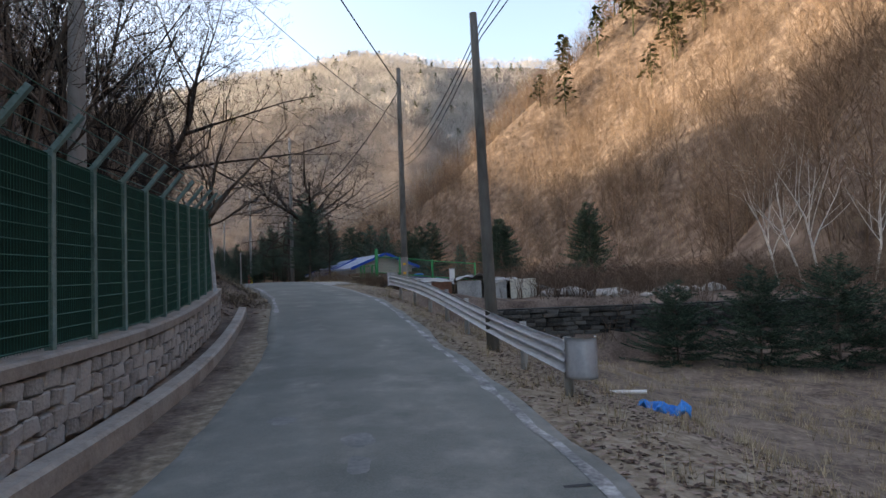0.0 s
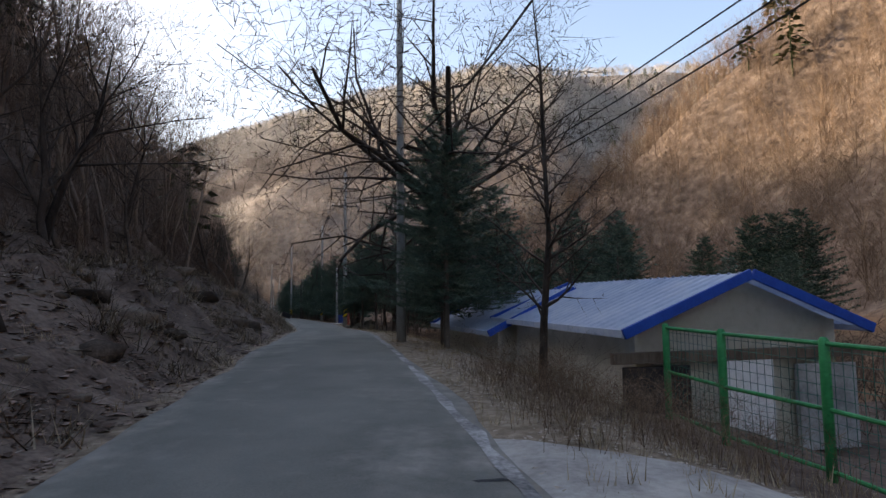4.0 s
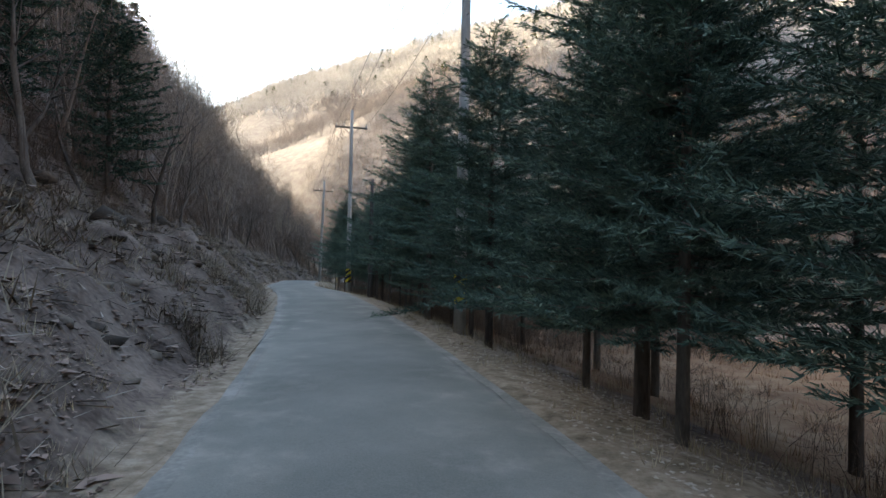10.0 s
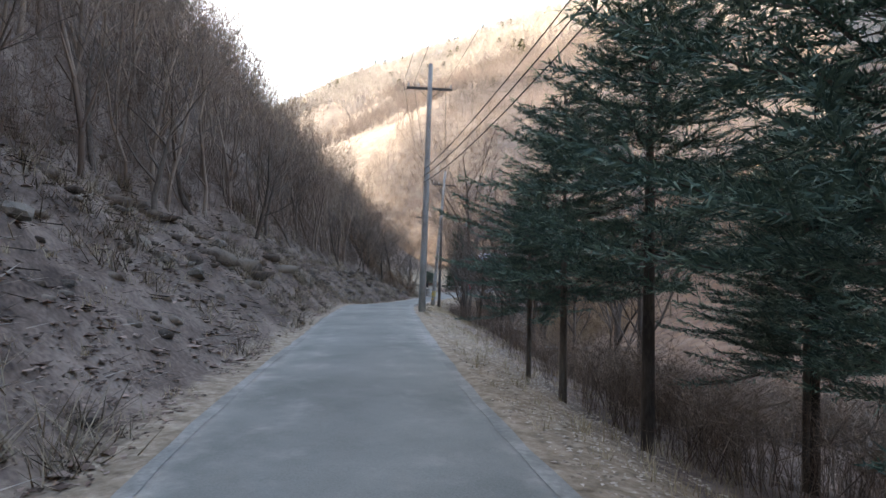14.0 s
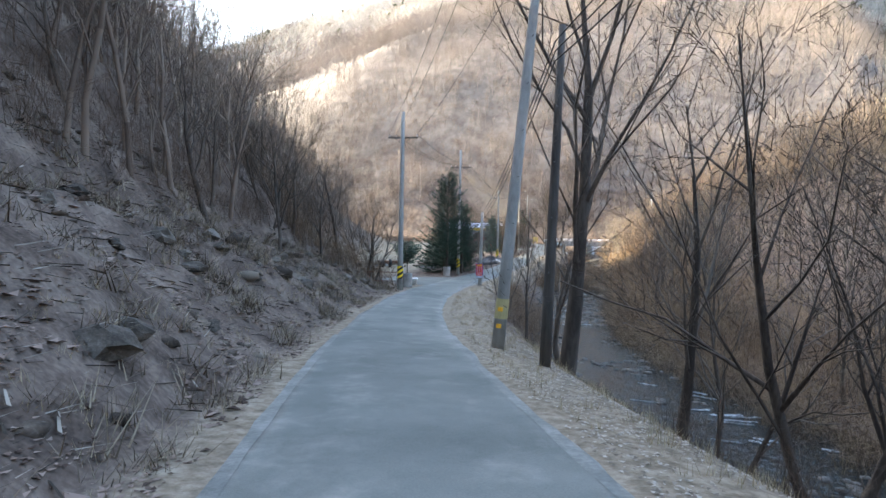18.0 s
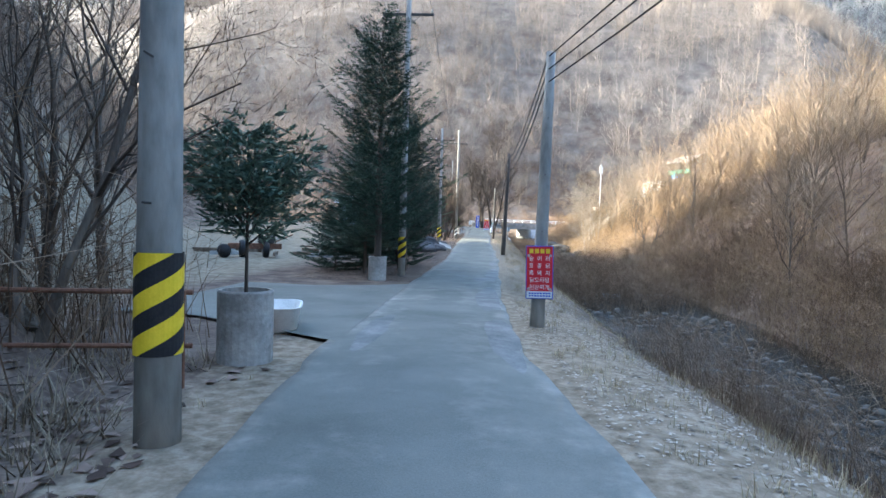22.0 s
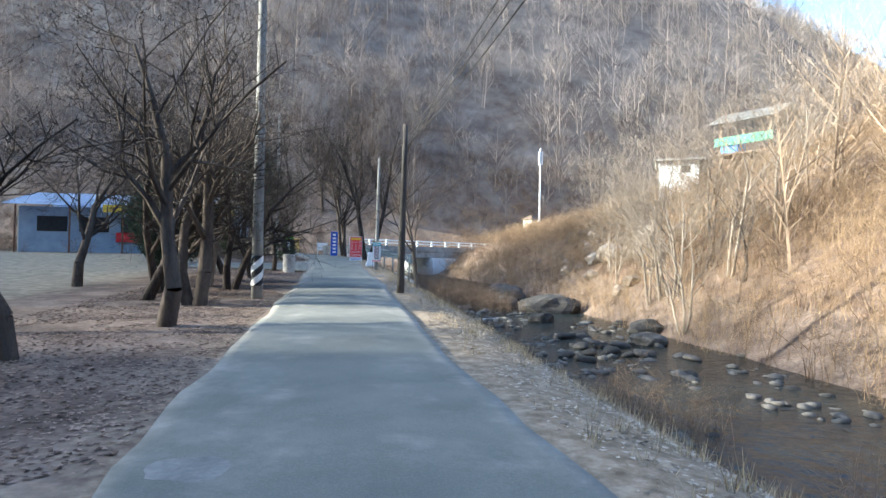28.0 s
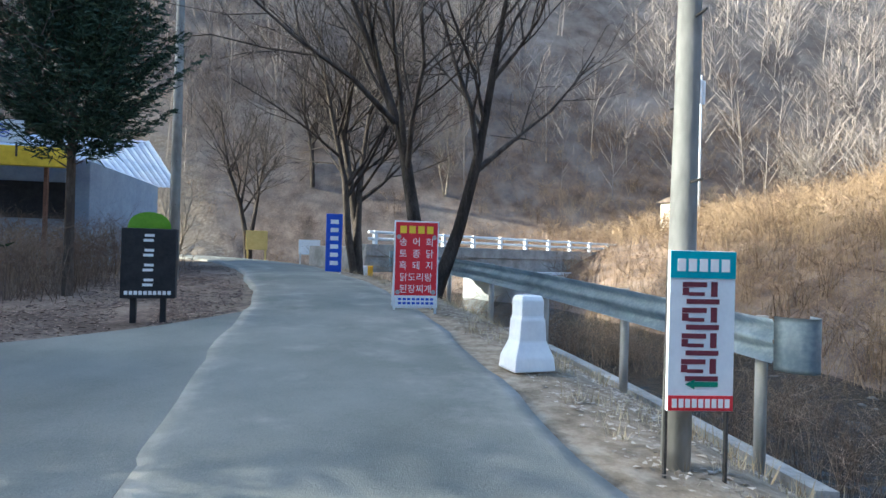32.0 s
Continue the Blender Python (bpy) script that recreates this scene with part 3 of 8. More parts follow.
def spots_in(y0, y1, d0, d1, spacing, seed, sizes=(0.8, 1.25), keep=None):
    """Uneven spots over a strip of the valley, in station and distance from the road."""
    rr = np.random.default_rng(seed)
    n = int((y1 - y0) * (d1 - d0) / spacing ** 2)
    y, d = rr.uniform(y0, y1, n), rr.uniform(d0, d1, n)
    x = road_x(np.clip(y, -80, 288)) + d / road_dir(np.clip(y, -80, 288))[1]
    ok = np.ones(n, bool) if keep is None else keep(x, y, d)
    x, y = x[ok], y[ok]
    s = rr.uniform(*sizes, len(x))
    return np.stack([x, y, ground(x, y) - 0.05, rr.uniform(0, 6.28, len(x)), s, s * rr.uniform(0.85, 1.25, len(x))], 1)


def puff(seed, h, n, width, trunk=0.07, spread=0.5, low=0.25):
    """A light bare tree for far slopes: a stem, limbs and a rounded broom of fine twigs, one sliver each."""
    rr_ = np.random.default_rng(seed)
    V, F = [], []

    def sliver(p, q, w):
        a = np.cross(q - p, rr_.normal(size=3))
        a *= w / (np.linalg.norm(a) + 1e-9)
        b = len(V)
        V.extend([p - a, p + a, q])
        F.append((b, b + 1, b + 2))

    top = np.array([rr_.normal(0, 0.05) * h, rr_.normal(0, 0.05) * h, h * 0.86])
    foot_ = np.array([0, 0, -0.3])
    sliver(foot_, top, trunk)
    wide = spread * 0.62 * h * rr_.uniform(0.85, 1.15)
    for k in range(n):
        v = rr_.normal(size=3)
        v /= np.linalg.norm(v)
        v[2] = abs(v[2]) ** 0.8 * (1 if rr_.random() < 0.82 else -0.5)
        q = np.array([0, 0, h * (low + 0.30)]) + top * np.array([1, 1, 0]) + v * np.array([wide, wide, h * (0.70 - low)]) * rr_.random() ** 0.28
        side = math.hypot(q[0], q[1])
        f = min(max((q[2] - side * rr_.uniform(0.7, 1.3)) / h, low * 0.8), 0.8)
        p = foot_ + (top - foot_) * f
        if k % 7 == 0:
            sliver(p, p + (q - p) * 0.93, max(width * 1.5, trunk * 0.4))
        else:
            m = p + (q - p) * rr_.uniform(0.45, 0.8) + rr_.normal(0, 0.025, 3) * h
            sliver(m, q + rr_.normal(0, 0.02, 3) * h, width * rr_.uniform(0.6, 1.3))
    return np.array(V, np.float32), np.array(F, np.int32)


def shrub(seed, h, n, width, spread=0.6):
    """A leafless bush: arching stems with side twigs, one sliver each."""
    rr_ = np.random.default_rng(seed)
    V, F = [], []

    def sliver(p, q, w):
        a = np.cross(q - p, rr_.normal(size=3))
        a *= w / (np.linalg.norm(a) + 1e-9)
        b = len(V)
        V.extend([p - a, p + a, q])
        F.append((b, b + 1, b + 2))

    for k in range(max(n // 5, 1)):
        a, l = rr_.uniform(0, 6.28), rr_.uniform(0.1, 1.0) * spread
        p = np.array([rr_.normal(0, 0.15), rr_.normal(0, 0.15), -0.03]) * h
        m = p + np.array([math.cos(a) * l * 0.35, math.sin(a) * l * 0.35, rr_.uniform(0.35, 0.6)]) * h
        q = m + np.array([math.cos(a) * l * 0.6 + rr_.normal(0, 0.08), math.sin(a) * l * 0.6 + rr_.normal(0, 0.08), rr_.uniform(0.08, 0.4)]) * h
        sliver(p, m + (m - p) * 0.25, width * 1.5)
        sliver(m, q, width)
        for c in range(3):
            f = rr_.random()
            o = (p + (m - p) * (0.45 + 0.55 * f)) if c == 0 else (m + (q - m) * 0.8 * f)
            e = np.array([rr_.normal(0, 0.16), rr_.normal(0, 0.16), rr_.uniform(-0.02, 0.22)]) * h
            sliver(o, o + e, width * rr_.uniform(0.5, 0.9))
    return np.array(V, np.float32), np.array(F, np.int32)


NEAR_TREES = [limbs_mesh(grow(60 + i, 9, 0.085, 3, (11, 6, 3), 0.55, first=0.2)[:, :8], 0.03, 0.55, i) for i in range(6)]
SLOPE_TREES = [puff(20 + i, 8.5, 104, 0.015, 0.06, 0.62) for i in range(6)]
FAR_TREES = [puff(40 + i, 9, 62, 0.034, 0.07, 0.66) for i in range(6)]
PEAK_TREES = [puff(70 + i, 10, 32, 0.12, 0.12, 0.75) for i in range(6)]
MID_TREES = [puff(75 + i, 10, 34, 0.075, 0.10, 0.7) for i in range(6)]
BUSHES = [shrub(80 + i, 2.2, 80, 0.0055, 0.8) for i in range(5)]
FAR_BUSHES = [shrub(90 + i, 2.4, 65, 0.013, 0.95) for i in range(5)]
BANK_TREES = [puff(95 + i, 8.5, 210, 0.009, 0.07, 0.72, 0.2) for i in range(6)]


def pine_template(seed, h=9.0, n=90):
    rr = np.random.default_rng(seed)
    V, F = limbs_mesh(np.array([[0, 0, -0.3, 0.1, 0, h * 0.5, 0.14, 0.1], [0.1, 0, h * 0.5, 0, 0.1, h, 0.1, 0.03]]), 0.02)
    V, F = list(V), list(F)
    for i in range(n):
        f = rr.uniform(0.3, 1.0)
        R = (1 - f) ** 0.7 * h * 0.30 + 0.25
        a, q = rr.uniform(0, 6.28), rr.uniform(0.25, 1.0)
        c = np.array([R * q * math.cos(a), R * q * math.sin(a), h * f + rr.normal(0, 0.15)])
        b = len(V)
        out = np.array([math.cos(a), math.sin(a), -0.25]) * rr.uniform(0.45, 0.9)
        sd = np.array([-math.sin(a), math.cos(a), rr.normal(0, 0.3)]) * rr.uniform(0.25, 0.5)
        V += [c - out * 0.4, c + sd, c + out, c - sd]
        F += [(b, b + 1, b + 2), (b, b + 2, b + 3)]
    return np.array(V, np.float32), np.array(F, np.int32)


PINES = [pine_template(s) for s in range(4)]


def left_wood(x, y, d):
    foot = np.interp(y, LEFT_Y, LEFT_FOOT) + np.interp(y, LEFT_Y, LEFT_BANK_W)
    return (-d > foot + 0.6)


def hill_right(x, y, d):
    e = np.interp(y, RIGHT_Y, RIGHT_D[4])
    return d > e + 0.5


scatter("left_hillside_wood", NEAR_TREES, spots_in(-6, 216, -22, -4, 2.1, 11, (0.8, 1.35), left_wood), M_twig, "dense bare winter wood on the shaded hillside")
scatter("left_middle_wood", SLOPE_TREES, spots_in(-10, 262, -62, -22, 2.2, 21, (0.8, 1.3), left_wood), M_twig, "bare winter wood climbing the shaded hillside")
scatter("left_upper_wood", FAR_TREES, spots_in(-10, 262, -190, -60, 3.9, 12, (0.9, 1.4), left_wood), M_twig, "bare winter trees high on the shaded slope")
scatter("right_lower_wood", SLOPE_TREES, spots_in(-8, 150, 25, 80, 2.0, 13, (0.6, 1.05), hill_right), M_hill_twig, "bare winter wood at the foot of the far slope")
scatter("right_upper_wood", FAR_TREES, spots_in(-5, 190, 76, 260, 2.9, 14, (0.7, 1.15), hill_right), M_hill_twig, "sunlit bare winter wood on the steep slope")
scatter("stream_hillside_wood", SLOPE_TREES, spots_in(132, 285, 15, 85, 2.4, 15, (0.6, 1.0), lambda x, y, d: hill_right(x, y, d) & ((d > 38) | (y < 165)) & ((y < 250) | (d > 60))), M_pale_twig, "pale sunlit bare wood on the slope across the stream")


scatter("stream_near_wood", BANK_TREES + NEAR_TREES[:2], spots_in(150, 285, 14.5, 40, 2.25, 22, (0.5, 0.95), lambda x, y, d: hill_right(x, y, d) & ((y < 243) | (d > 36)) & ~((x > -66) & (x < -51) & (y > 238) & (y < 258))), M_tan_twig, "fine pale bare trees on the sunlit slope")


def far_spots(n, seed, x0, x1, y0, y1, sizes):
    rr = np.random.default_rng(seed)
    x, y = rr.uniform(x0, x1, n), rr.uniform(y0, y1, n)
    z = ground(x, y)
    ok = (z > 2)
    x, y, z = x[ok], y[ok], z[ok]
    s = rr.uniform(*sizes, len(x))
    return np.stack([x, y, z - 0.1, rr.uniform(0, 6.28, len(x)), s, s], 1)


scatter("valley_bend_wood", SLOPE_TREES, far_spots(240, 26, -135, -10, 284, 330, (0.7, 1.1)), M_ash_haze_twig, "pale fine-twigged bare trees behind the bridge")
scatter("valley_foot_wood", SLOPE_TREES, far_spots(3200, 28, -170, 50, 276, 370, (0.7, 1.15)), M_ash_haze_twig, "grey-brown bare trees at the foot of the valley's end")
scatter("side_valley_wood", SLOPE_TREES, far_spots(200, 27, -45, 45, 284, 350, (0.7, 1.1)), M_ash_haze_twig, "bare trees on the shoulder of the side valley")
scatter("valley_end_wood", FAR_TREES, far_spots(4600, 16, -240, 130, 345, 470, (0.9, 1.3)), M_ash_haze_twig, "pale bare winter wood on the slope at the valley's end")
scatter("high_valley_wood", MID_TREES, far_spots(8000, 29, -380, 220, 455, 640, (0.9, 1.4)), M_haze_twig, "bare winter wood on the high valley side, paled as if by haze")
scatter("mountain_wood", PEAK_TREES, far_spots(8500, 17, -700, 360, 420, 770, (1.0, 1.6)), M_haze_twig, "bare winter wood over the distant mountain, paled as if by haze")
pine_spots = np.concatenate([spots_in(-5, 130, 50, 230, 4.6, 18, (0.7, 1.25), lambda x, y, d: hill_right(x, y, d) & (wobble(x, y, 26, 4) + (d - 62) / 60 > 0.15)), far_spots(260, 19, -500, 300, 420, 740, (1.0, 1.6)),
                             spots_in(-5, 150, -60, -9, 11, 20, (0.8, 1.3), left_wood)])
scatter("hillside_pines", PINES, pine_spots, M_pine, "scattered dark green pines among the bare trees")

# ---- poles and cables ----
M_hazard_y = material("hazard_yellow", [(0.70, 0.50, 0.02), (0.85, 0.63, 0.04)], 8, 0.5, 0.05)
M_insul = material("grey_porcelain", [(0.30, 0.29, 0.28), (0.42, 0.41, 0.40)], 6, 0.35, 0)
M_tag = material("orange_tag", [(0.75, 0.38, 0.03), (0.85, 0.48, 0.05)], 8, 0.5, 0)
M_old_yellow = material("faded_yellow_band", [(0.36, 0.31, 0.15), (0.48, 0.42, 0.22)], 5, 0.8, 0.1)
CROSS = {}


def stripes(parent, r, z0, z1, mats, n=5):
    """Slanting hazard stripes wound round a pole: one band a stripe."""
    h = (z1 - z0) / n
    rise = 2 * h * 2
    m = 32
    for k in range(-5, n + 1):
        bm = bmesh.new()
        rings = []
        for j in (0, 1):
            ring = []
            for i in range(m + 1):
                a = 2 * math.pi * i / m
                z = min(max(z0 + (k + j) * h + rise * i / m, z0), z1)
                ring.append(bm.verts.new((r * math.cos(a + 1.2), r * math.sin(a + 1.2), z)))
            rings.append(ring)
        for i in range(m):
            q = (rings[0][i], rings[0][i + 1], rings[1][i + 1], rings[1][i])
            if max(v.co.z for v in q) - min(v.co.z for v in q) > 1e-4 and (q[3].co.z - q[0].co.z) + (q[2].co.z - q[1].co.z) > 1e-4:
                bm.faces.new(q)
        bmesh.ops.delete(bm, geom=[v for v in bm.verts if not v.link_faces], context="VERTS")
        if bm.faces:
            part("stripe", bm, mats[k % 2], parent)
        else:
            bm.free()


def utility_pole(key, x, y, top, kind="concrete", r=0.15, lean=(0.0, 0.0), arm=None, arm_turn=0.0, arm2=None, band=None, base_z=None, label=None):
    z = float(ground(x, y)) if base_z is None else base_z
    h = top - z
    mat = {"concrete": M_pole, "old": M_oldpole, "dark": M_darkpole}[kind]
    lab = label or {"concrete": "tall tapered grey concrete utility pole beside the road", "dark": "weathered dark utility pole at the road's edge"}[kind]
    t = thing("utility_pole", lab, "utility pole", (x, y, z), group="utility poles along the road")
    t.rotation_euler = (radians(lean[0]), radians(lean[1]), 0)
    prof = [(r * (1 - 0.42 * f), -0.35 + (h + 0.35) * f) for f in (0, 0.25, 0.5, 0.75, 1.0)]
    part("shaft", lathe(prof, 14), mat, t, smooth=True)
    k = 0
    zz = 1.9
    while zz < h - 1.2:
        a = radians(arm_turn + (90 if k % 2 else -90))
        rr = r * (1 - 0.42 * zz / h)
        part("step_bolt", new_rod((rr * 0.8 * math.cos(a), rr * 0.8 * math.sin(a), zz), ((rr + 0.13) * math.cos(a), (rr + 0.13) * math.sin(a), zz), 0.01, n=5), M_iron, t)
        zz += 0.55
        k += 1
    c, s = math.cos(radians(arm_turn)), math.sin(radians(arm_turn))
    for za in [v for v in (arm, arm2) if v]:
        za = za - z
        half = 0.95
        part("crossarm", new_box(-half, half, -0.045, 0.045, za - 0.045, za + 0.045, 0.008, Matrix.Rotation(radians(arm_turn), 4, "Z") @ Matrix.Translation((0, 0.12, 0))), M_iron, t)
        for sgn in (-1, 1):
            part("brace", new_rod((sgn * 0.5 * c - 0.1 * s, sgn * 0.5 * s + 0.1 * c, za), (0, 0, za - 0.5), 0.015, n=5), M_iron, t)
        for q in (-0.88, -0.45, 0.88):
            ins = part("insulator", lathe([(0.02, 0), (0.05, 0.02), (0.028, 0.05), (0.055, 0.08), (0.03, 0.11), (0.045, 0.15), (0.02, 0.17)], 8), M_insul, t, smooth=True)
            ins.location = (q * c - 0.12 * s, q * s + 0.12 * c, za + 0.045)
    if arm:
        CROSS[key] = [Vector((x + q * c, y + q * s, arm + 0.2)) for q in (-0.88, -0.45, 0.88)]
    else:
        CROSS[key] = [Vector((x, y, top - 0.15 - 0.3 * k)) for k in range(3)]
    if band == "hazard":
        stripes(t, r * 0.985 + 0.006, 0.72, 1.52, (M_hazard_y, M_black))
    if band == "grey":
        stripes(t, r * 0.985 + 0.006, 0.35, 1.13, (M_white, M_black), 4)
    if band in ("tags", "plates"):
        part("band", lathe([(r * 0.985 + 0.004, 0.5 if band == "plates" else 0.72), (r * 0.955 + 0.004, 1.5 if band == "plates" else 1.2)], 14), M_old_yellow if band == "tags" else M_pole, t, "faded yellow band" if band == "tags" else "pale grey wrapped sleeve")
        for zt in (0.75, 1.15) if band == "plates" else (0.5, 0.9):
            part("tag", new_box(-0.06, 0.06, -r - 0.012, -r * 0.8, zt, zt + 0.1, 0.004), M_tag, t, "small orange number tag")
    return t


def cable(a, b, sag, r=0.012, n=10, label="black overhead cable strung between poles"):
    pts = [a.lerp(b, i / n) - Vector((0, 0, sag * 4 * (i / n) * (1 - i / n))) for i in range(n + 1)]
    bm = bmesh.new()
    rings = []
    for p in pts:
        rings.append([bm.verts.new(p + Vector((r * math.cos(q), r * 0.3 * math.sin(q), r * math.sin(q)))) for q in (0.5, 2.6, 4.7)])
    for u, v in zip(rings, rings[1:]):
        for i in range(3):
            bm.faces.new((u[i], u[(i + 1) % 3], v[(i + 1) % 3], v[i]))
    ob = new("overhead_cable", bm_mesh("overhead_cable", bm, M_wire))
    return tagged(ob, label, "cable", "overhead cables")


def span(a, b, sag=0.5, which=(0, 1, 2), r=0.012):
    for i in which:
        cable(CROSS[a][i], CROSS[b][i], sag * (1 + 0.12 * i), r)


utility_pole("Z", -6.0, 9.4, 9.5, r=0.16, band="hazard", label="grey concrete pole with hazard stripes behind the green fence")
utility_pole("P0", 0.85, 11.6, 6.9, "old", r=0.13, lean=(0, -1.2), label="weathered grey concrete pole behind the guard rail")
utility_pole("PB", -1.75, 25.9, 11.0, "old", r=0.155, band="plates", label="thick concrete pole with orange tags at the rail's end")
utility_pole("PA", -1.88, 28.4, 7.8, r=0.13)
utility_pole("PC", -11.2, 43.6, 12.4, r=0.15, arm=None)
utility_pole("X6", -14.02, 53.6, 7.6, "dark", 0.14, band=None)
utility_pole("H", -21.9, 67.2, 12.2, r=0.16, arm=11.0, arm2=9.7, arm_turn=25, band="hazard")
utility_pole("G", -26.55, 77.4, 5.7, r=0.12, label="short bare concrete pole beside the red gate")
utility_pole("D", -33.0, 89.2, 11.2, r=0.15, arm=10.2, arm_turn=30, band="hazard")
utility_pole("E", -45.4, 107.2, 10.7, r=0.15, arm=9.7, arm_turn=34, band="hazard")
utility_pole("W", -40.7, 100.4, 5.6, "dark", 0.12, label="old brown wooden pole among the firs")
utility_pole("A", -59.9, 128.6, 9.6, r=0.15, lean=(0, 1.5), arm=8.6, arm_turn=30)
utility_pole("B", -69.62, 149.75, 8.6, r=0.16, lean=(-1.5, 4.5), arm=7.5, arm_turn=24, band="tags", label="leaning concrete pole with a faded yellow band and tags")
utility_pole("DK1", -68.2, 147.9, 4.6, "dark", 0.12, lean=(0, 1.5))
utility_pole("C", -80.88, 170.3, 8.0, r=0.18, arm=6.4, arm_turn=10, band="hazard")
utility_pole("S1", -77.70, 177.85, 2.05, r=0.15, lean=(0, 0.8), label="cut-off concrete pole that carries a red menu sign")
utility_pole("F", -82.65, 188.3, 8.2, r=0.15, arm=6.6, arm_turn=5, band="hazard")
utility_pole("DK2", -79.3, 205.0, 3.4, "dark", 0.15, lean=(0, 1.6), label="stout dark pole on the grassy stream bank")
utility_pole("S2", -84.52, 211.5, 6.1, r=0.15, arm=5.2, arm_turn=5, band="hazard")
utility_pole("S3", -85.05, 227.8, 8.6, r=0.15, arm=7.2, arm_turn=5, band="grey", label="concrete pole with black and white slanting stripes")
utility_pole("DK3", -81.2, 229.95, 2.45, "dark", 0.12, lean=(0, 0.8))
utility_pole("S4", -81.92, 243.16, 3.6, r=0.10, lean=(0, 0.6), label="pale concrete pole behind the white lodge sign")
utility_pole("S5", -89.0, 255.2, 8.5, r=0.14, arm=7.6, arm_turn=20)
back = [Vector((9, -32, 9.5)), Vector((9.5, -32, 9.2)), Vector((10, -32, 8.9))]
CROSS["back"] = back
CROSS["P0"] = [Vector((0.85, 11.6, 6.7 - 0.15 * k)) for k in range(3)]
span("back", "P0", 0.9, r=0.014)
span("P0", "PA", 0.5, r=0.014)
cable(Vector((-10, -32, 13)), Vector((-1.75, 25.9, 10.2)), 0.8, 0.03, label="thick black telephone cable above the road")
cable(Vector((-1.75, 25.9, 10.0)), Vector((-11.2, 43.6, 7.4)), 1.2, 0.03, label="thick black telephone cable above the road")
cable(Vector((-6.0, 9.4, 9.2)), Vector((-1.75, 25.9, 8.6)), 0.4)
cable(Vector((-11.2, 43.6, 11.9)), Vector((-21.9, 67.2, 11.1)), 0.5)
CROSS["PA"] = [Vector((-1.88, 28.4, 6.4 - 0.18 * k)) for k in range(3)]
span("PA", "X6", 0.6, r=0.014)
CROSS["X6"] = [Vector((-13.9, 55.8, 7.5 - 0.3 * k)) for k in range(3)]
CROSS["G"] = [Vector((-26.7, 77.4, 5.5 - 0.15 * k)) for k in range(3)]
span("X6", "G", 0.4, r=0.014)
for a, b in (("H", "D"), ("D", "E"), ("E", "A"), ("A", "B"), ("B", "C"), ("C", "F"), ("F", "S2"), ("S2", "S3"), ("S3", "S5")):
    span(a, b, 0.35)
CROSS["A2"] = [Vector((-59.9, 128.6, 5.2 - 0.25 * k)) for k in range(3)]
CROSS["E2"] = [Vector((-45.4, 107.2, 6.0 - 0.25 * k)) for k in range(3)]
CROSS["DK1"] = [Vector((-68.15, 147.9, 4.3 - 0.2 * k)) for k in range(3)]
CROSS["S1"] = [Vector((-77.68, 177.85, 1.95 - 0.25 * k)) for k in range(3)]
CROSS["DK2"] = [Vector((-79.2, 205.0, 3.0 - 0.35 * k)) for k in range(3)]
CROSS["DK3"] = [Vector((-81.05, 231.2, 2.3 - 0.12 * k)) for k in range(3)]
for a, b in (("E2", "A2"), ("A2", "DK1"), ("DK1", "S1"), ("S1", "DK2"), ("DK2", "DK3")):
    span(a, b, 0.45, r=0.016)
cable(CROSS["DK3"][0], Vector((-81.92, 243.16, 3.3)), 0.2)

# ---- first stretch: walled bank, fence, guard rail, house ----
M_stone = material("pale_split_stone", [(0.225, 0.215, 0.20), (0.345, 0.33, 0.31), (0.455, 0.44, 0.415)], 4, 0.9, 0.7, 22, per_object=0.35)
M_coping = material("cast_coping", [(0.23, 0.20, 0.175), (0.33, 0.295, 0.26), (0.40, 0.36, 0.32)], 2, 0.9, 0.4, 30)
M_fencegreen = material("dull_green_steel", [(0.10, 0.17, 0.16), (0.16, 0.25, 0.235), (0.23, 0.33, 0.31)], 3, 0.5, 0.1, 30)
M_net = material("dark_green_net", [(0.008, 0.035, 0.026), (0.016, 0.06, 0.045)], 3, 0.8, 0)
M_mesh_wire = material("green_mesh_wire", [(0.02, 0.10, 0.075), (0.04, 0.16, 0.12)], 5, 0.5, 0)
M_signless = material("pale_aluminium", [(0.50, 0.54, 0.58), (0.66, 0.70, 0.74)], 4, 0.4, 0.05, metal=0.3)
M_green = material("bright_green_paint", [(0.015, 0.17, 0.055), (0.03, 0.27, 0.09), (0.05, 0.36, 0.13)], 3, 0.45, 0.1, 30)
M_slate = material("dark_slate", [(0.018, 0.019, 0.018), (0.042, 0.042, 0.039), (0.095, 0.092, 0.084)], 3, 0.85, 0.8, 20, per_object=0.5)
M_blueroof = material("ribbed_pale_metal", [(0.42, 0.52, 0.68), (0.58, 0.66, 0.80), (0.70, 0.76, 0.86)], 1.2, 0.45, 0.1, 12, metal=0.2)
M_bluetrim = material("blue_trim", [(0.012, 0.06, 0.34), (0.02, 0.10, 0.48)], 3, 0.5, 0)
M_cream = material("cream_panel", [(0.58, 0.55, 0.44), (0.71, 0.68, 0.57), (0.78, 0.75, 0.65)], 1.0, 0.8, 0.15, 12)
M_tarp = material("weathered_sheet", [(0.20, 0.205, 0.20), (0.33, 0.335, 0.325), (0.48, 0.48, 0.465)], 1.5, 0.7, 0.5, 8)
M_bluetarp = material("blue_plastic_sheet", [(0.02, 0.16, 0.50), (0.04, 0.28, 0.72)], 5, 0.45, 0.4, 18)
M_rust = material("rusty_steel", [(0.09, 0.045, 0.03), (0.16, 0.08, 0.05), (0.22, 0.12, 0.08)], 5, 0.8, 0.4, 30)
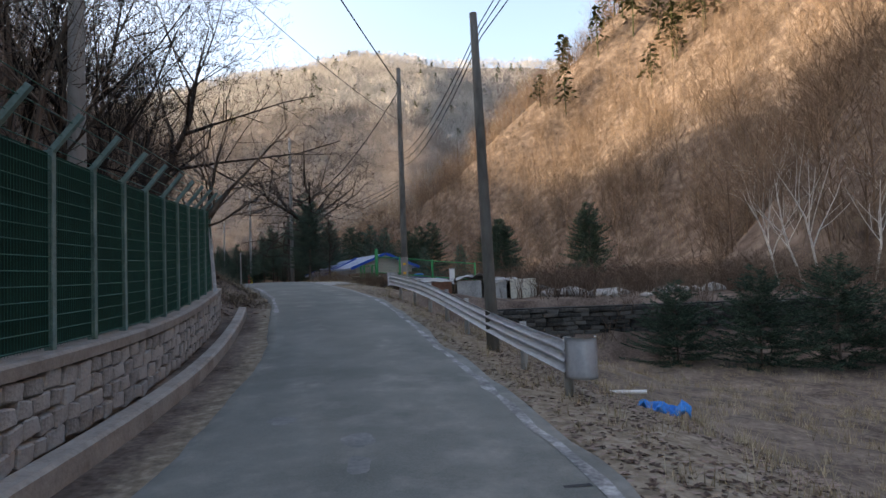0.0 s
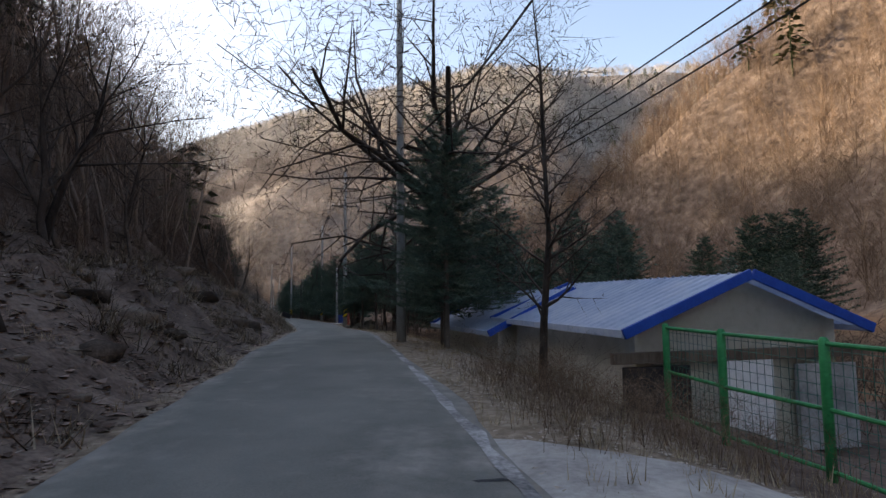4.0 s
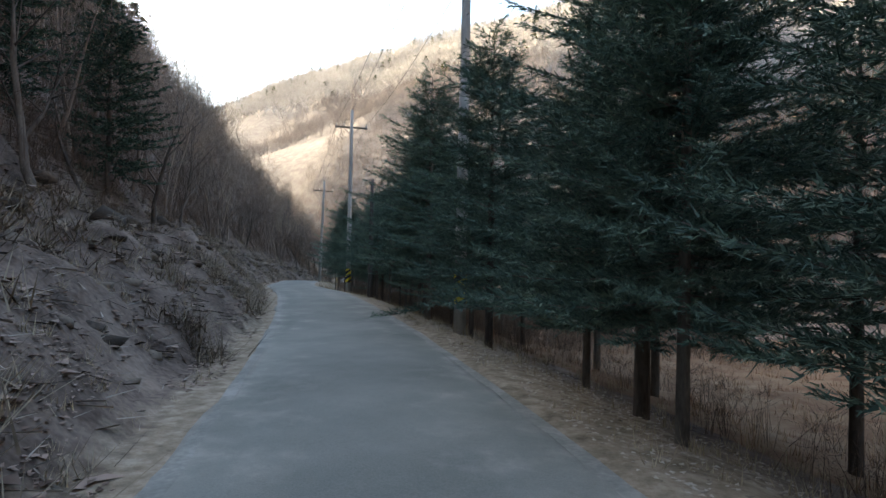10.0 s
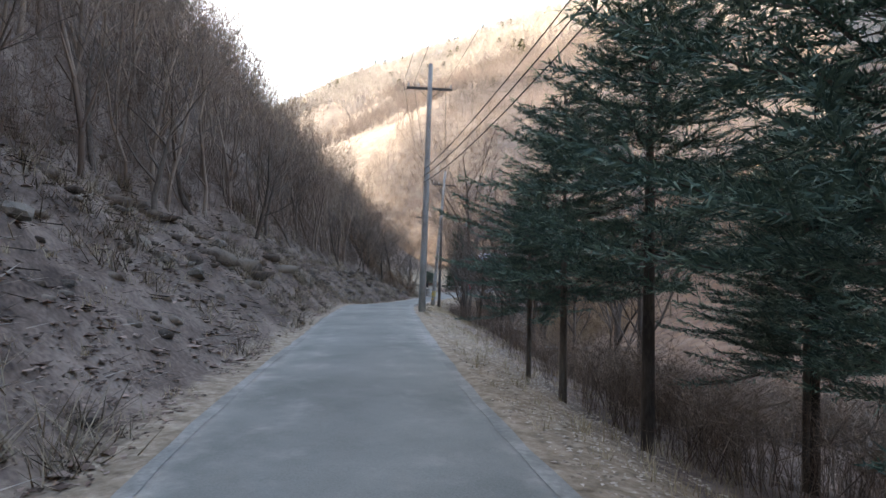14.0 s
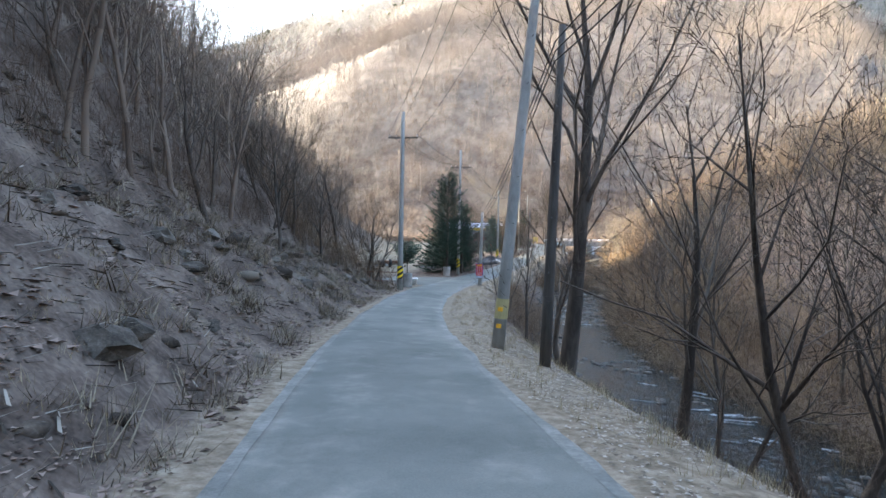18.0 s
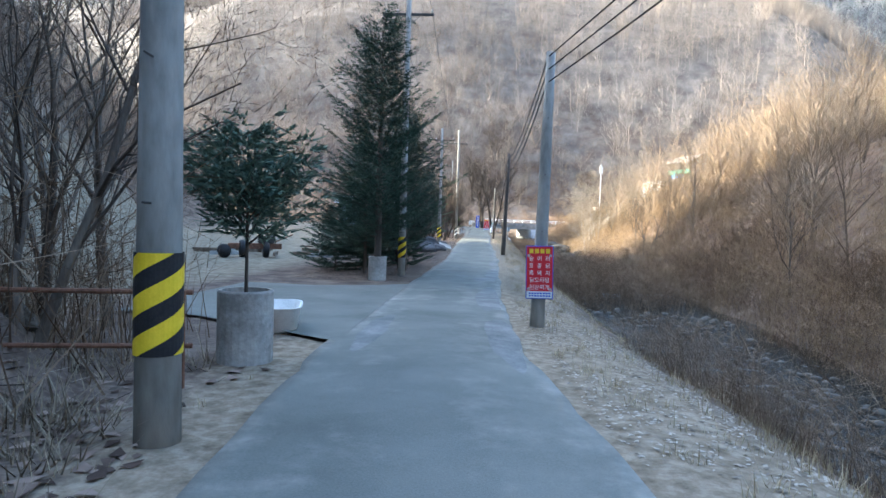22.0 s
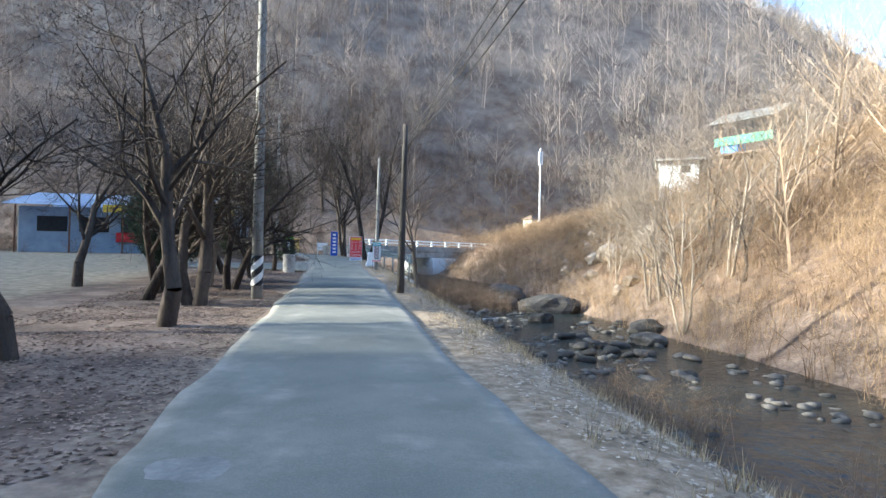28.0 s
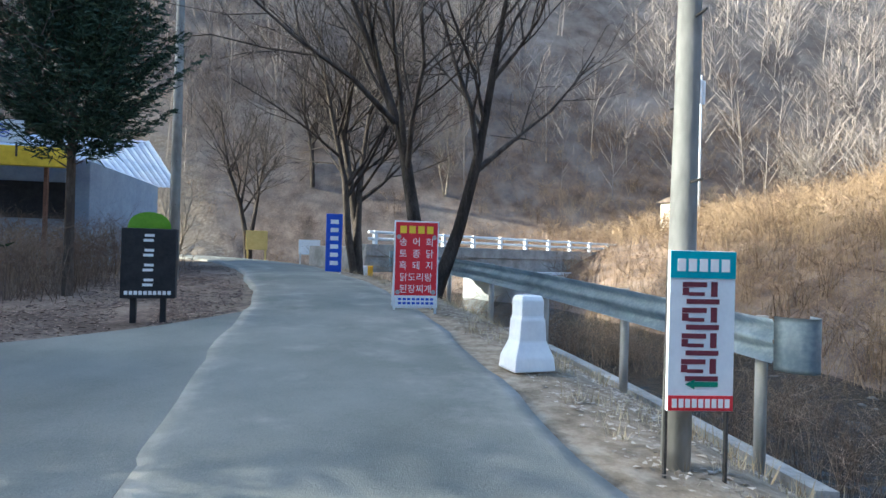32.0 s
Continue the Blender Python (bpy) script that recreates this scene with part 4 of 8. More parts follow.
M_redgate = material("red_oxide_paint", [(0.22, 0.05, 0.04), (0.34, 0.085, 0.065), (0.42, 0.13, 0.10)], 4, 0.6, 0.2, 30)
M_tank = material("dark_blue_plastic", [(0.008, 0.02, 0.045), (0.015, 0.035, 0.075)], 3, 0.5, 0.1)
M_wood = material("old_board", [(0.08, 0.06, 0.045), (0.15, 0.115, 0.085), (0.21, 0.17, 0.13)], 3, 0.9, 0.5, 20, stretch=(1, 1, 0.2))


def along(d, y, dz=0.0):
    x, yy_, _ = place(d, y)
    return Vector((x, yy_, float(road_z(y)) + dz))


def ribbon(name, section, y0, y1, mat, step=0.8, parent=None):
    """A form of constant cross-section (d, height over the road) that follows the road."""
    sy = np.arange(y0, y1 + 1e-6, step)
    rings = [[along(d, float(y), h) for d, h in section] for y in sy]
    bm = bmesh.new()
    vv = [[bm.verts.new(p) for p in ring] for ring in rings]
    k = len(section)
    for a, b in zip(vv, vv[1:]):
        for i in range(k):
            bm.faces.new((a[i], a[(i + 1) % k], b[(i + 1) % k], b[i]))
    bm.faces.new(vv[0][::-1])
    bm.faces.new(vv[-1])
    bmesh.ops.recalc_face_normals(bm, faces=bm.faces)
    me = bm_mesh(name, bm, mat)
    if parent:
        ob = new(name, me)
        ob.parent = parent
        return ob
    return new(name, me)


wall = thing("retaining_wall", "low retaining wall faced with pale split stone", "wall", kind="structure")
ribbon("core", [(-3.42, -0.3), (-3.17, -0.3), (-3.17, 0.78), (-3.42, 0.78)], -14, 15.8, M_coping, parent=wall)
ribbon("coping", [(-3.48, 0.782), (-3.06, 0.782), (-3.05, 0.90), (-3.09, 0.93), (-3.48, 0.93)], -14, 15.9, M_coping, parent=wall)
kerb = ribbon("kerb", [(-2.72, -0.3), (-2.50, -0.3), (-2.50, 0.16), (-2.54, 0.19), (-2.72, 0.19)], -14, 17.2, M_coping)
tagged(kerb, "long cast concrete kerb along the gutter", "kerb", kind="structure")

rail_fence = thing("mesh_fence", "dark green mesh fence with dull green steel posts and angled arms", "fence")
fy = [1.0 * k - 12 for k in range(28)]
for y in fy:
    p = along(-3.27, y, 0.93)
    hd = heading(y)
    m = Matrix.Translation(p) @ Matrix.Rotation(radians(hd), 4, "Z")
    bm = new_box(-0.045, 0.045, -0.04, 0.04, 0, 2.08, 0.006, m)
    post = part("post", bm, M_fencegreen, rail_fence)
    part("arm", new_box(-0.03, 0.03, -0.03, 0.03, 0, 0.52, 0.005, m @ Matrix.Translation((0, 0, 2.05)) @ Matrix.Rotation(radians(38), 4, "Y")), M_fencegreen, post)
for a, b in zip(fy, fy[1:]):
    p, q = along(-3.24, a, 0.93), along(-3.24, b, 0.93)
    bm = bmesh.new()
    for k in range(14):
        z = Vector((0, 0, 0.06 + 0.15 * k))
        rod(bm, p + z, q + z, 0.006, n=4)
    for k in range(1, 20):
        e = p.lerp(q, k / 20)
        rod(bm, e + Vector((0, 0, 0.03)), e + Vector((0, 0, 2.04)), 0.0028, n=3)
    panel = part("mesh_panel", bm, M_mesh_wire, rail_fence)
    bm = bmesh.new()
    side = Vector((-0.03, 0, 0))
    f = [bm.verts.new(v) for v in (p + side + Vector((0, 0, 0.04)), q + side + Vector((0, 0, 0.04)), q + side + Vector((0, 0, 2.05)), p + side + Vector((0, 0, 2.05)))]
    bm.faces.new(f)
    bmesh.ops.solidify(bm, geom=bm.faces[:], thickness=0.006)
    part("net", bm, M_net, panel, "dark green shade net")
    bm = bmesh.new()
    u = Vector((0.31, 0.02, 0.40))
    for k in range(4):
        e = Vector((0, 0, 2.1)) + u * (k / 3)
        rod(bm, p + e, q + e, 0.006, n=4)
    part("top_wire", bm, M_mesh_wire, rail_fence)

lad = thing("ladder", "pale aluminium ladder leaning on the green fence", "ladder", along(-3.12, 14.6, 0.935), heading(14.6))
for x in (-0.0, 0.34):
    part("rail", new_box(-0.02, 0.02, x - 0.014, x + 0.014, 0, 1.9, 0.004, Matrix.Rotation(radians(-5), 4, "Y") @ Matrix.Rotation(radians(-7), 4, "X")), M_signless, lad)
for k in range(6):
    part("rung", new_box(-0.012, 0.012, 0.0, 0.34, 0.2 + 0.29 * k, 0.23 + 0.29 * k, 0.004, Matrix.Rotation(radians(-5), 4, "Y") @ Matrix.Rotation(radians(-7), 4, "X")), M_signless, lad)


def guard_rail(name_label, y0, y1, d0, d1, top=0.72, waves=3, spacing=2.0, closed=True, steel=None):
    t = thing("guard_rail", name_label, "guard rail")
    dd_ = lambda y: d0 + (d1 - d0) * (y - y0) / (y1 - y0)
    zs = np.linspace(0, 0.42, 22)
    sy = np.arange(y0, y1 + 1e-6, 0.5)
    bm = bmesh.new()
    rings = []
    for y in sy:
        base = along(dd_(float(y)), float(y), top - 0.42)
        gx, gy = road_dir(float(y))
        base.z = float(road_z(float(y))) - 0.05 + top - 0.42
        ring = []
        for z in zs:
            o = -0.045 * math.cos(2 * math.pi * waves * z / 0.42) - 0.05
            ring.append(bm.verts.new((base.x + o * float(gy), base.y - o * float(gx), base.z + z)))
        rings.append(ring)
    for a, b in zip(rings, rings[1:]):
        for i in range(len(zs) - 1):
            bm.faces.new((a[i], b[i], b[i + 1], a[i + 1]))
    bmesh.ops.solidify(bm, geom=bm.faces[:], thickness=0.006)
    part("beam", bm, (steel or M_steel), t, smooth=True)
    y = y0 + 0.3
    while y < y1:
        b = along(dd_(y) + 0.06, y)
        g = float(ground(b.x, b.y))
        part("post", new_rod((b.x, b.y, g - 0.3), (b.x, b.y, float(road_z(y)) + top - 0.06), 0.06, n=10), M_pole, t, smooth=True)
        y += spacing
    for y, s in ((y0, -1), (y1, 1)):
        b = along(dd_(y), y)
        zc = float(road_z(y)) - 0.05 + top
        bm = bmesh.new()
        m = Matrix.Translation((b.x, b.y, 0)) @ Matrix.Rotation(radians(heading(y)), 4, "Z")
        rings = []
        for i in range(9):
            a = math.pi * i / 8
            px, py = 0.12 - 0.2 * math.cos(a), s * 0.28 * math.sin(a)
            rings.append([bm.verts.new(m @ Vector((px, py, zz))) for zz in (zc - 0.48, zc - 0.44, zc - 0.02, zc + 0.03)])
        for u, v in zip(rings, rings[1:]):
            for i in range(3):
                bm.faces.new((u[i], v[i], v[i + 1], u[i + 1]))
        bmesh.ops.solidify(bm, geom=bm.faces[:], thickness=0.008)
        part("end_cap", bm, (steel or M_steel), t, "curved galvanised end plate", smooth=True)
    return t


guard_rail("galvanised steel guard rail with three ridges and curved end plates", 7.4, 22.95, 2.55, 2.85)


def stone_block(seed, w, d, h, rough=0.12):
    """A rough block, centred, from a bevelled box with pushed corners."""
    rr = random.Random(seed)
    bm = new_box(-w / 2, w / 2, -d / 2, d / 2, -h / 2, h / 2)
    for v in bm.verts:
        v.co += Vector((rr.uniform(-1, 1) * w, rr.uniform(-1, 1) * d, rr.uniform(-1, 1) * h)) * rough
    bmesh.ops.bevel(bm, geom=bm.edges[:], offset=min(w, d, h) * 0.12, segments=1, affect="EDGES")
    return bm


def boulder(seed, w, d, h, cuts=2, amp=0.22):
    bm = bmesh.new()
    bmesh.ops.create_icosphere(bm, subdivisions=cuts, radius=0.5)
    for v in bm.verts:
        n = noise.noise(v.co * 2.3 + Vector((seed * 3.1, seed, 0))) + 0.5 * noise.noise(v.co * 5.1 + Vector((seed, 7, 0)))
        v.co *= 1 + amp * n * 1.6
        v.co = Vector((v.co.x * w, v.co.y * d, max(v.co.z, -0.3) * h))
    return bm


# house with a blue-edged roof, and its lean-to
def ribbed_roof(a, b, c, d, mat, parent, rib=0.25, t=0.03):
    """A ribbed metal sheet over the corners a b (eave) c d (ridge)."""
    n = max(int((b - a).length / rib), 2)
    bm = bmesh.new()
    up = (b - a).cross(d - a).normalized()
    rows_ = []
    for i in range(n * 4 + 1):
        f = i / (n * 4)
        o = up * (0.028 if i % 4 == 0 else 0.0)
        rows_.append((bm.verts.new(a.lerp(b, f) + o), bm.verts.new(d.lerp(c, f) + o)))
    for p, q in zip(rows_, rows_[1:]):
        bm.faces.new((p[0], q[0], q[1], p[1]))
    bmesh.ops.solidify(bm, geom=bm.faces[:], thickness=t)
    return part("roof_sheet", bm, mat, parent)


def gable_house(at, turn, L, W, eave, ridge_h, label, over=0.35):
    t = thing("house", label, "house", at, turn)
    z0 = -0.6
    for sgn in (-1, 1):
        part("side_wall", new_box(sgn * W / 2 - 0.08, sgn * W / 2 + 0.08, 0, L, z0, eave, 0.01), M_cream, t)
    for y in (0, L):
        bm = bmesh.new()
        pts = [(-W / 2, z0), (W / 2, z0), (W / 2, eave), (0, ridge_h), (-W / 2, eave)]
        f = bm.faces.new([bm.verts.new((px, y, pz)) for px, pz in pts])
        bmesh.ops.solidify(bm, geom=[f], thickness=0.14)
        part("gable_wall", bm, M_cream, t)
    we = W / 2 + 0.45
    ze = eave - (ridge_h - eave) * 0.45 / (W / 2)
    for sgn in (-1, 1):
        a, b = Vector((sgn * we, -over, ze + 0.06)), Vector((sgn * we, L + over, ze + 0.06))
        d, c = Vector((0, -over, ridge_h + 0.06)), Vector((0, L + over, ridge_h + 0.06))
        ribbed_roof(a, b, c, d, M_blueroof, t)
        for y in (-over - 0.02, L + over + 0.02):
            bm = bmesh.new()
            q = Vector((sgn * we, y, ze))
            e = Vector((0, y, ridge_h))
            m = Matrix.Translation((q + e) / 2) @ (e - q).to_track_quat("X", "Z").to_matrix().to_4x4()
            box(bm, -(e - q).length / 2, (e - q).length / 2, -0.03, 0.03, -0.04, 0.12, 0.01, m)
            part("barge_board", bm, M_bluetrim, t, "bright blue barge board")
        part("eave_trim", new_box(sgn * we - 0.03, sgn * we + 0.03, -over, L + over, ze - 0.02, ze + 0.10, 0.01), M_blueroof, t)
    return t


HT = heading(38)
house = gable_house((-3.7, 36.6, 0.25), HT + 2, 6.0, 3.5, 2.15, 2.85, "low cream house with a ribbed pale blue metal roof")
part("door", new_box(-0.4, 0.45, -0.19, -0.09, -0.3, 1.65, 0.01), M_white, house, "plain white door")
part("beam", new_box(-2.3, 2.3, -0.2, -0.09, 1.55, 1.72, 0.01), M_wood, house)
part("dark_opening", new_box(-2.1, -1.0, -0.165, -0.075, 0.0, 1.5, 0.01), M_black, house)
part("board", new_box(0.9, 2.0, -0.2, -0.1, 0.1, 1.45, 0.01), M_tarp, house)
shed = gable_house((-6.4, 41.5, 0.6), HT + 6, 4.5, 3.4, 1.55, 2.35, "small shed with a blue-edged metal roof among the trees")

# green gate and fence round the yard
def post_fence(pts, h, label, mesh=True, big=0):
    t = thing("yard_fence", label, "fence")
    P = [Vector((x, y, float(ground(x, y)))) for x, y in pts]
    for i, p in enumerate(P):
        r, hh = (0.085, h + 0.35) if i == big else (0.05, h)
        part("post", lathe([(r, -0.3), (r, hh - 0.02), (r * 0.7, hh), (r * 0.6, hh + 0.01)], 10), M_green, t, smooth=True).location = p
    for p, q in zip(P, P[1:]):
        for z in (0.1, h * 0.5, h - 0.05):
            part("rail", new_rod(p + Vector((0, 0, z)), q + Vector((0, 0, z)), 0.024, n=8), M_green, t)
        bm = bmesh.new()
        n = max(int((q - p).length / 0.11), 2)
        for k in range(1, n):
            e = p.lerp(q, k / n)
            rod(bm, e + Vector((0, 0, 0.1)), e + Vector((0, 0, h - 0.05)), 0.004, n=3)
        for k in range(1, 12):
            z = Vector((0, 0, h * k / 12))
            rod(bm, p + z, q + z, 0.004, n=3)
        part("wire_mesh", bm, M_mesh_wire, t)
    return t


post_fence([(-3.54, 30.9), (-2.3, 30.6), (-0.6, 30.4), (1.6, 30.3)], 1.75, "bright green steel fence with wire mesh round the yard")
post_fence([(-3.6, 31.4), (-4.0, 32.7), (-4.6, 34.0), (-5.0, 35.4)], 1.35, "bright green gate frames standing open before the house", big=-1)
tank = thing("water_tank", "dark blue plastic tank behind the green fence", "tank", (-1.4, 33.0, float(ground(-1.4, 33.0))))
part("body", lathe([(0.62, 0), (0.66, 0.05), (0.66, 0.3), (0.63, 0.34), (0.66, 0.38), (0.66, 0.85), (0.55, 0.98), (0.25, 1.05), (0.25, 1.1)], 20), M_tank, tank, smooth=True)
part("lid", lathe([(0.27, 1.1), (0.27, 1.15), (0.1, 1.18)], 16), M_bluetarp, tank, smooth=True)
tank2 = copy_thing(tank, Matrix.Translation((-0.2, 34.2, float(ground(-0.2, 34.2)))))
# concrete apron
bm = bmesh.new()
gr = []
for u in np.linspace(0, 1, 9):
    row = []
    for y in np.linspace(27.6 + 0.5 * u, 32.0 - 1.3 * u, 9):
        d = 1.66 + u * 2.6
        p = along(float(d), float(y))
        row.append(bm.verts.new((p.x, p.y, float(ground(p.x, p.y)) + 0.03)))
    gr.append(row)
for a_, b_ in zip(gr, gr[1:]):
    for i in range(8):
        bm.faces.new((a_[i], a_[i + 1], b_[i + 1], b_[i]))
bmesh.ops.recalc_face_normals(bm, faces=bm.faces)
bmesh.ops.solidify(bm, geom=bm.faces[:], thickness=0.1)
tagged(new("driveway", bm_mesh("driveway", bm, M_concrete)), "pale concrete driveway apron at the yard gate", "driveway", kind="structure")

# ruined shed with loose sheets, on the terrace behind the slate wall
ruin = thing("ruined_shed", "collapsed low shed under crumpled weathered sheets", "shed", (1.4, 28.6, float(ground(1.4, 28.6))), 12)
rr = random.Random(5)


def crumple(seed, w, d, sag, amp=0.08, n=10):
    bm = bmesh.new()
    bmesh.ops.create_grid(bm, x_segments=n, y_segments=n, size=0.5)
    for v in bm.verts:
        q = v.co.copy()
        v.co = Vector((q.x * w, q.y * d, amp * (noise.noise(Vector((q.x * 4, q.y * 4, seed))) * 2 + noise.noise(Vector((q.x * 9, q.y * 9, seed + 3)))) - sag * (4 * q.x * q.x)))
    bmesh.ops.solidify(bm, geom=bm.faces[:], thickness=0.02)
    return bm


for i, (x, y, z, w, d, tilt) in enumerate([(-1.9, 0.2, 0.95, 2.2, 1.8, 6), (-0.2, 0.1, 1.05, 2.0, 1.7, -5), (1.5, 0.3, 0.9, 1.9, 1.9, 4), (3.0, 0.2, 0.6, 1.6, 1.6, 9)]):
    o = part("sheet", crumple(i + 1, w, d, 0.18), M_tarp, ruin, "crumpled grey-white plastic sheet")
    o.location = (x, y, z)
    o.rotation_euler = (radians(tilt), radians(tilt * 0.6), radians(9 * i))
for x, w, m in ((-2.0, 1.5, M_rust), (-0.4, 1.2, M_tarp), (0.9, 1.1, M_tarp), (2.3, 1.3, M_cream)):
    part("panel", new_box(x - w / 2, x + w / 2, -0.75, -0.69, -0.3, 0.85, 0.01), m, ruin)
for x in (-2.8, -1.1, 0.5, 1.7, 3.1):
    part("prop", new_rod((x, -0.6, -0.3), (x + 0.05, -0.6, 1.0), 0.05, n=7), M_wood, ruin)
part("back_wall", new_box(-2.8, 3.4, 0.8, 0.92, -0.3, 0.8, 0.02), M_concrete, ruin)
wb = thing("cabinet_box", "small white box standing on the ruined shed", "box", (0.4, 29.9, float(ground(0.4, 29.9))))
part("body", new_box(-0.13, 0.13, -0.1, 0.1, -0.05, 1.35, 0.015), M_white, wb)
part("lid", new_box(-0.16, 0.16, -0.13, 0.13, 1.352, 1.4, 0.01), M_tarp, wb)
for i, (x, y) in enumerate([(6.6, 26.0), (7.8, 26.3), (9.4, 26.1), (10.3, 26.2), (11.6, 26.0), (4.9, 26.2)]):
    o = thing("fence_stake", "bare grey wooden stake in the rubble", "stake", (x, y, float(ground(x, y))), group="stakes in the rubble")
    part("shaft", new_rod((0, 0, -0.2), (0.04, 0, 0.55 + 0.3 * (i % 3)), 0.05, 0.04, 7), M_wood, o)
for i in range(16):
    x, y = 5.0 + 0.5 * i + rr.uniform(-0.3, 0.3), 26.8 + rr.uniform(-0.6, 1.2)
    s = rr.uniform(0.4, 1.0)
    o = new("rubble_block", bm_mesh("rubble_block", boulder(i, s * 1.5, s * 1.2, s * 0.7), M_concrete))
    o.location = (x, y, float(ground(x, y)) + 0.1 * s)
    tagged(o, "broken pale concrete rubble on the terrace", "rubble", "rubble on the terrace")
# things on the grass
t = new("plastic_sheet", bm_mesh("plastic_sheet", crumple(9, 0.75, 0.42, 0.02, 0.10, 12), M_bluetarp))
t.location = (3.1, 8.7, float(ground(3.1, 8.7)) + 0.06)
t.rotation_euler = (0, 0, radians(-25))
tagged(t, "crumpled bright blue plastic sheet lying on dry grass", "plastic sheet")
t = thing("pipe", "white plastic pipe lying in the dry grass", "pipe", (3.0, 10.2, float(ground(3.0, 10.2)) + 0.05), -20)
part("tube", new_rod((-0.35, 0, 0), (0.35, 0.05, 0.02), 0.035, n=10), M_white, t)

# ---- second stretch: red gate, board, stakes ----
gate = thing("steel_gate", "red-painted steel double gate standing open", "gate")
gp = [Vector((-24.64, 74.7, 0)), Vector((-25.25, 76.5, 0)), Vector((-25.35, 76.75, 0)), Vector((-26.0, 78.9, 0))]
for p in gp:
    p.z = float(ground(p.x, p.y))
for i in (0, 3):
    part("post", new_box(-0.09, 0.09, -0.09, 0.09, -0.3, 2.25, 0.01, Matrix.Translation(gp[i])), M_redgate, gate)
for a, b in ((gp[0], gp[1]), (gp[2], gp[3])):
    leaf = part("leaf_frame", new_rod(a + Vector((0, 0, 0.2)), b + Vector((0, 0, 0.2)), 0.035, n=6), M_redgate, gate)
    for z in (1.0, 1.75):
        part("rail", new_rod(a + Vector((0, 0, z)), b + Vector((0, 0, z)), 0.035, n=6), M_redgate, leaf)
    for f in (0.06, 0.97):
        e = a.lerp(b, f)
        part("stile", new_rod(e + Vector((0, 0, 0.15)), e + Vector((0, 0, 1.8)), 0.035, n=6), M_redgate, leaf)
    n = 15
    for k in range(1, n):
        e = a.lerp(b, k / n)
        part("bar", new_rod(e + Vector((0, 0, 0.2)), e + Vector((0, 0, 1.75)), 0.016, n=5), M_redgate, leaf)
    mid = a.lerp(b, 0.5)
    bm = bmesh.new()
    c_ = [a + Vector((0.02, 0, 1.0)), b + Vector((0.02, 0, 1.0)), b + Vector((0.02, 0, 1.74)), a + Vector((0.02, 0, 1.74))]
    bmesh.ops.solidify(bm, geom=[bm.faces.new([bm.verts.new(v) for v in c_])], thickness=0.012)
    part("sheet", bm, M_redgate, leaf)
slab = ribbon("gate_slab", [(1.75, -0.15), (2.9, -0.15), (2.9, 0.03), (1.75, 0.02)], 74.6, 78.8, M_concrete)
tagged(slab, "broken pale concrete strip before the gate", "paving", kind="structure")
bb = thing("board", "leaning blue plastic board by the gate", "board", (-26.3, 77.9, float(ground(-26.3, 77.9))), 35)
part("panel", new_box(-0.28, 0.28, -0.02, 0.02, 0, 0.95, 0.02, Matrix.Rotation(radians(-14), 4, "X")), material("dark_blue_board", [(0.012, 0.03, 0.14), (0.025, 0.06, 0.24), (0.05, 0.10, 0.32)], 7, 0.5, 0.3, 30), bb)
sb = thing("black_signboard", "small black signboard on a leaning stake", "sign", (-25.55, 64.6, float(ground(-25.55, 64.6))), 20)
part("stake", new_rod((0, 0, -0.2), (0.30, 0, 0.62), 0.025, n=6), M_wood, sb)
part("panel", new_box(-0.30, 0.30, -0.06, -0.03, -0.17, 0.17, 0.01, Matrix.Translation((0.30, 0, 0.62)) @ Matrix.Rotation(radians(22), 4, "Y")), M_black, sb)
for i, (x, y, lx, ly, h) in enumerate([(-22.0, 76.0, 0.35, 0.1, 1.2), (-20.2, 76.4, 0.4, 0.1, 1.4), (-18.6, 66.0, 0.1, 0, 1.1), (-17.0, 62.5, -0.05, 0, 1.1)]):
    z = float(ground(x, y))
    o = thing("fence_stake", "leaning grey fence stake at the field's edge", "stake", (x, y, z), group="stakes along the field")
    part("shaft", new_rod((0, 0, -0.2), (lx, ly, h), 0.055, 0.045, 8), M_wood, o)

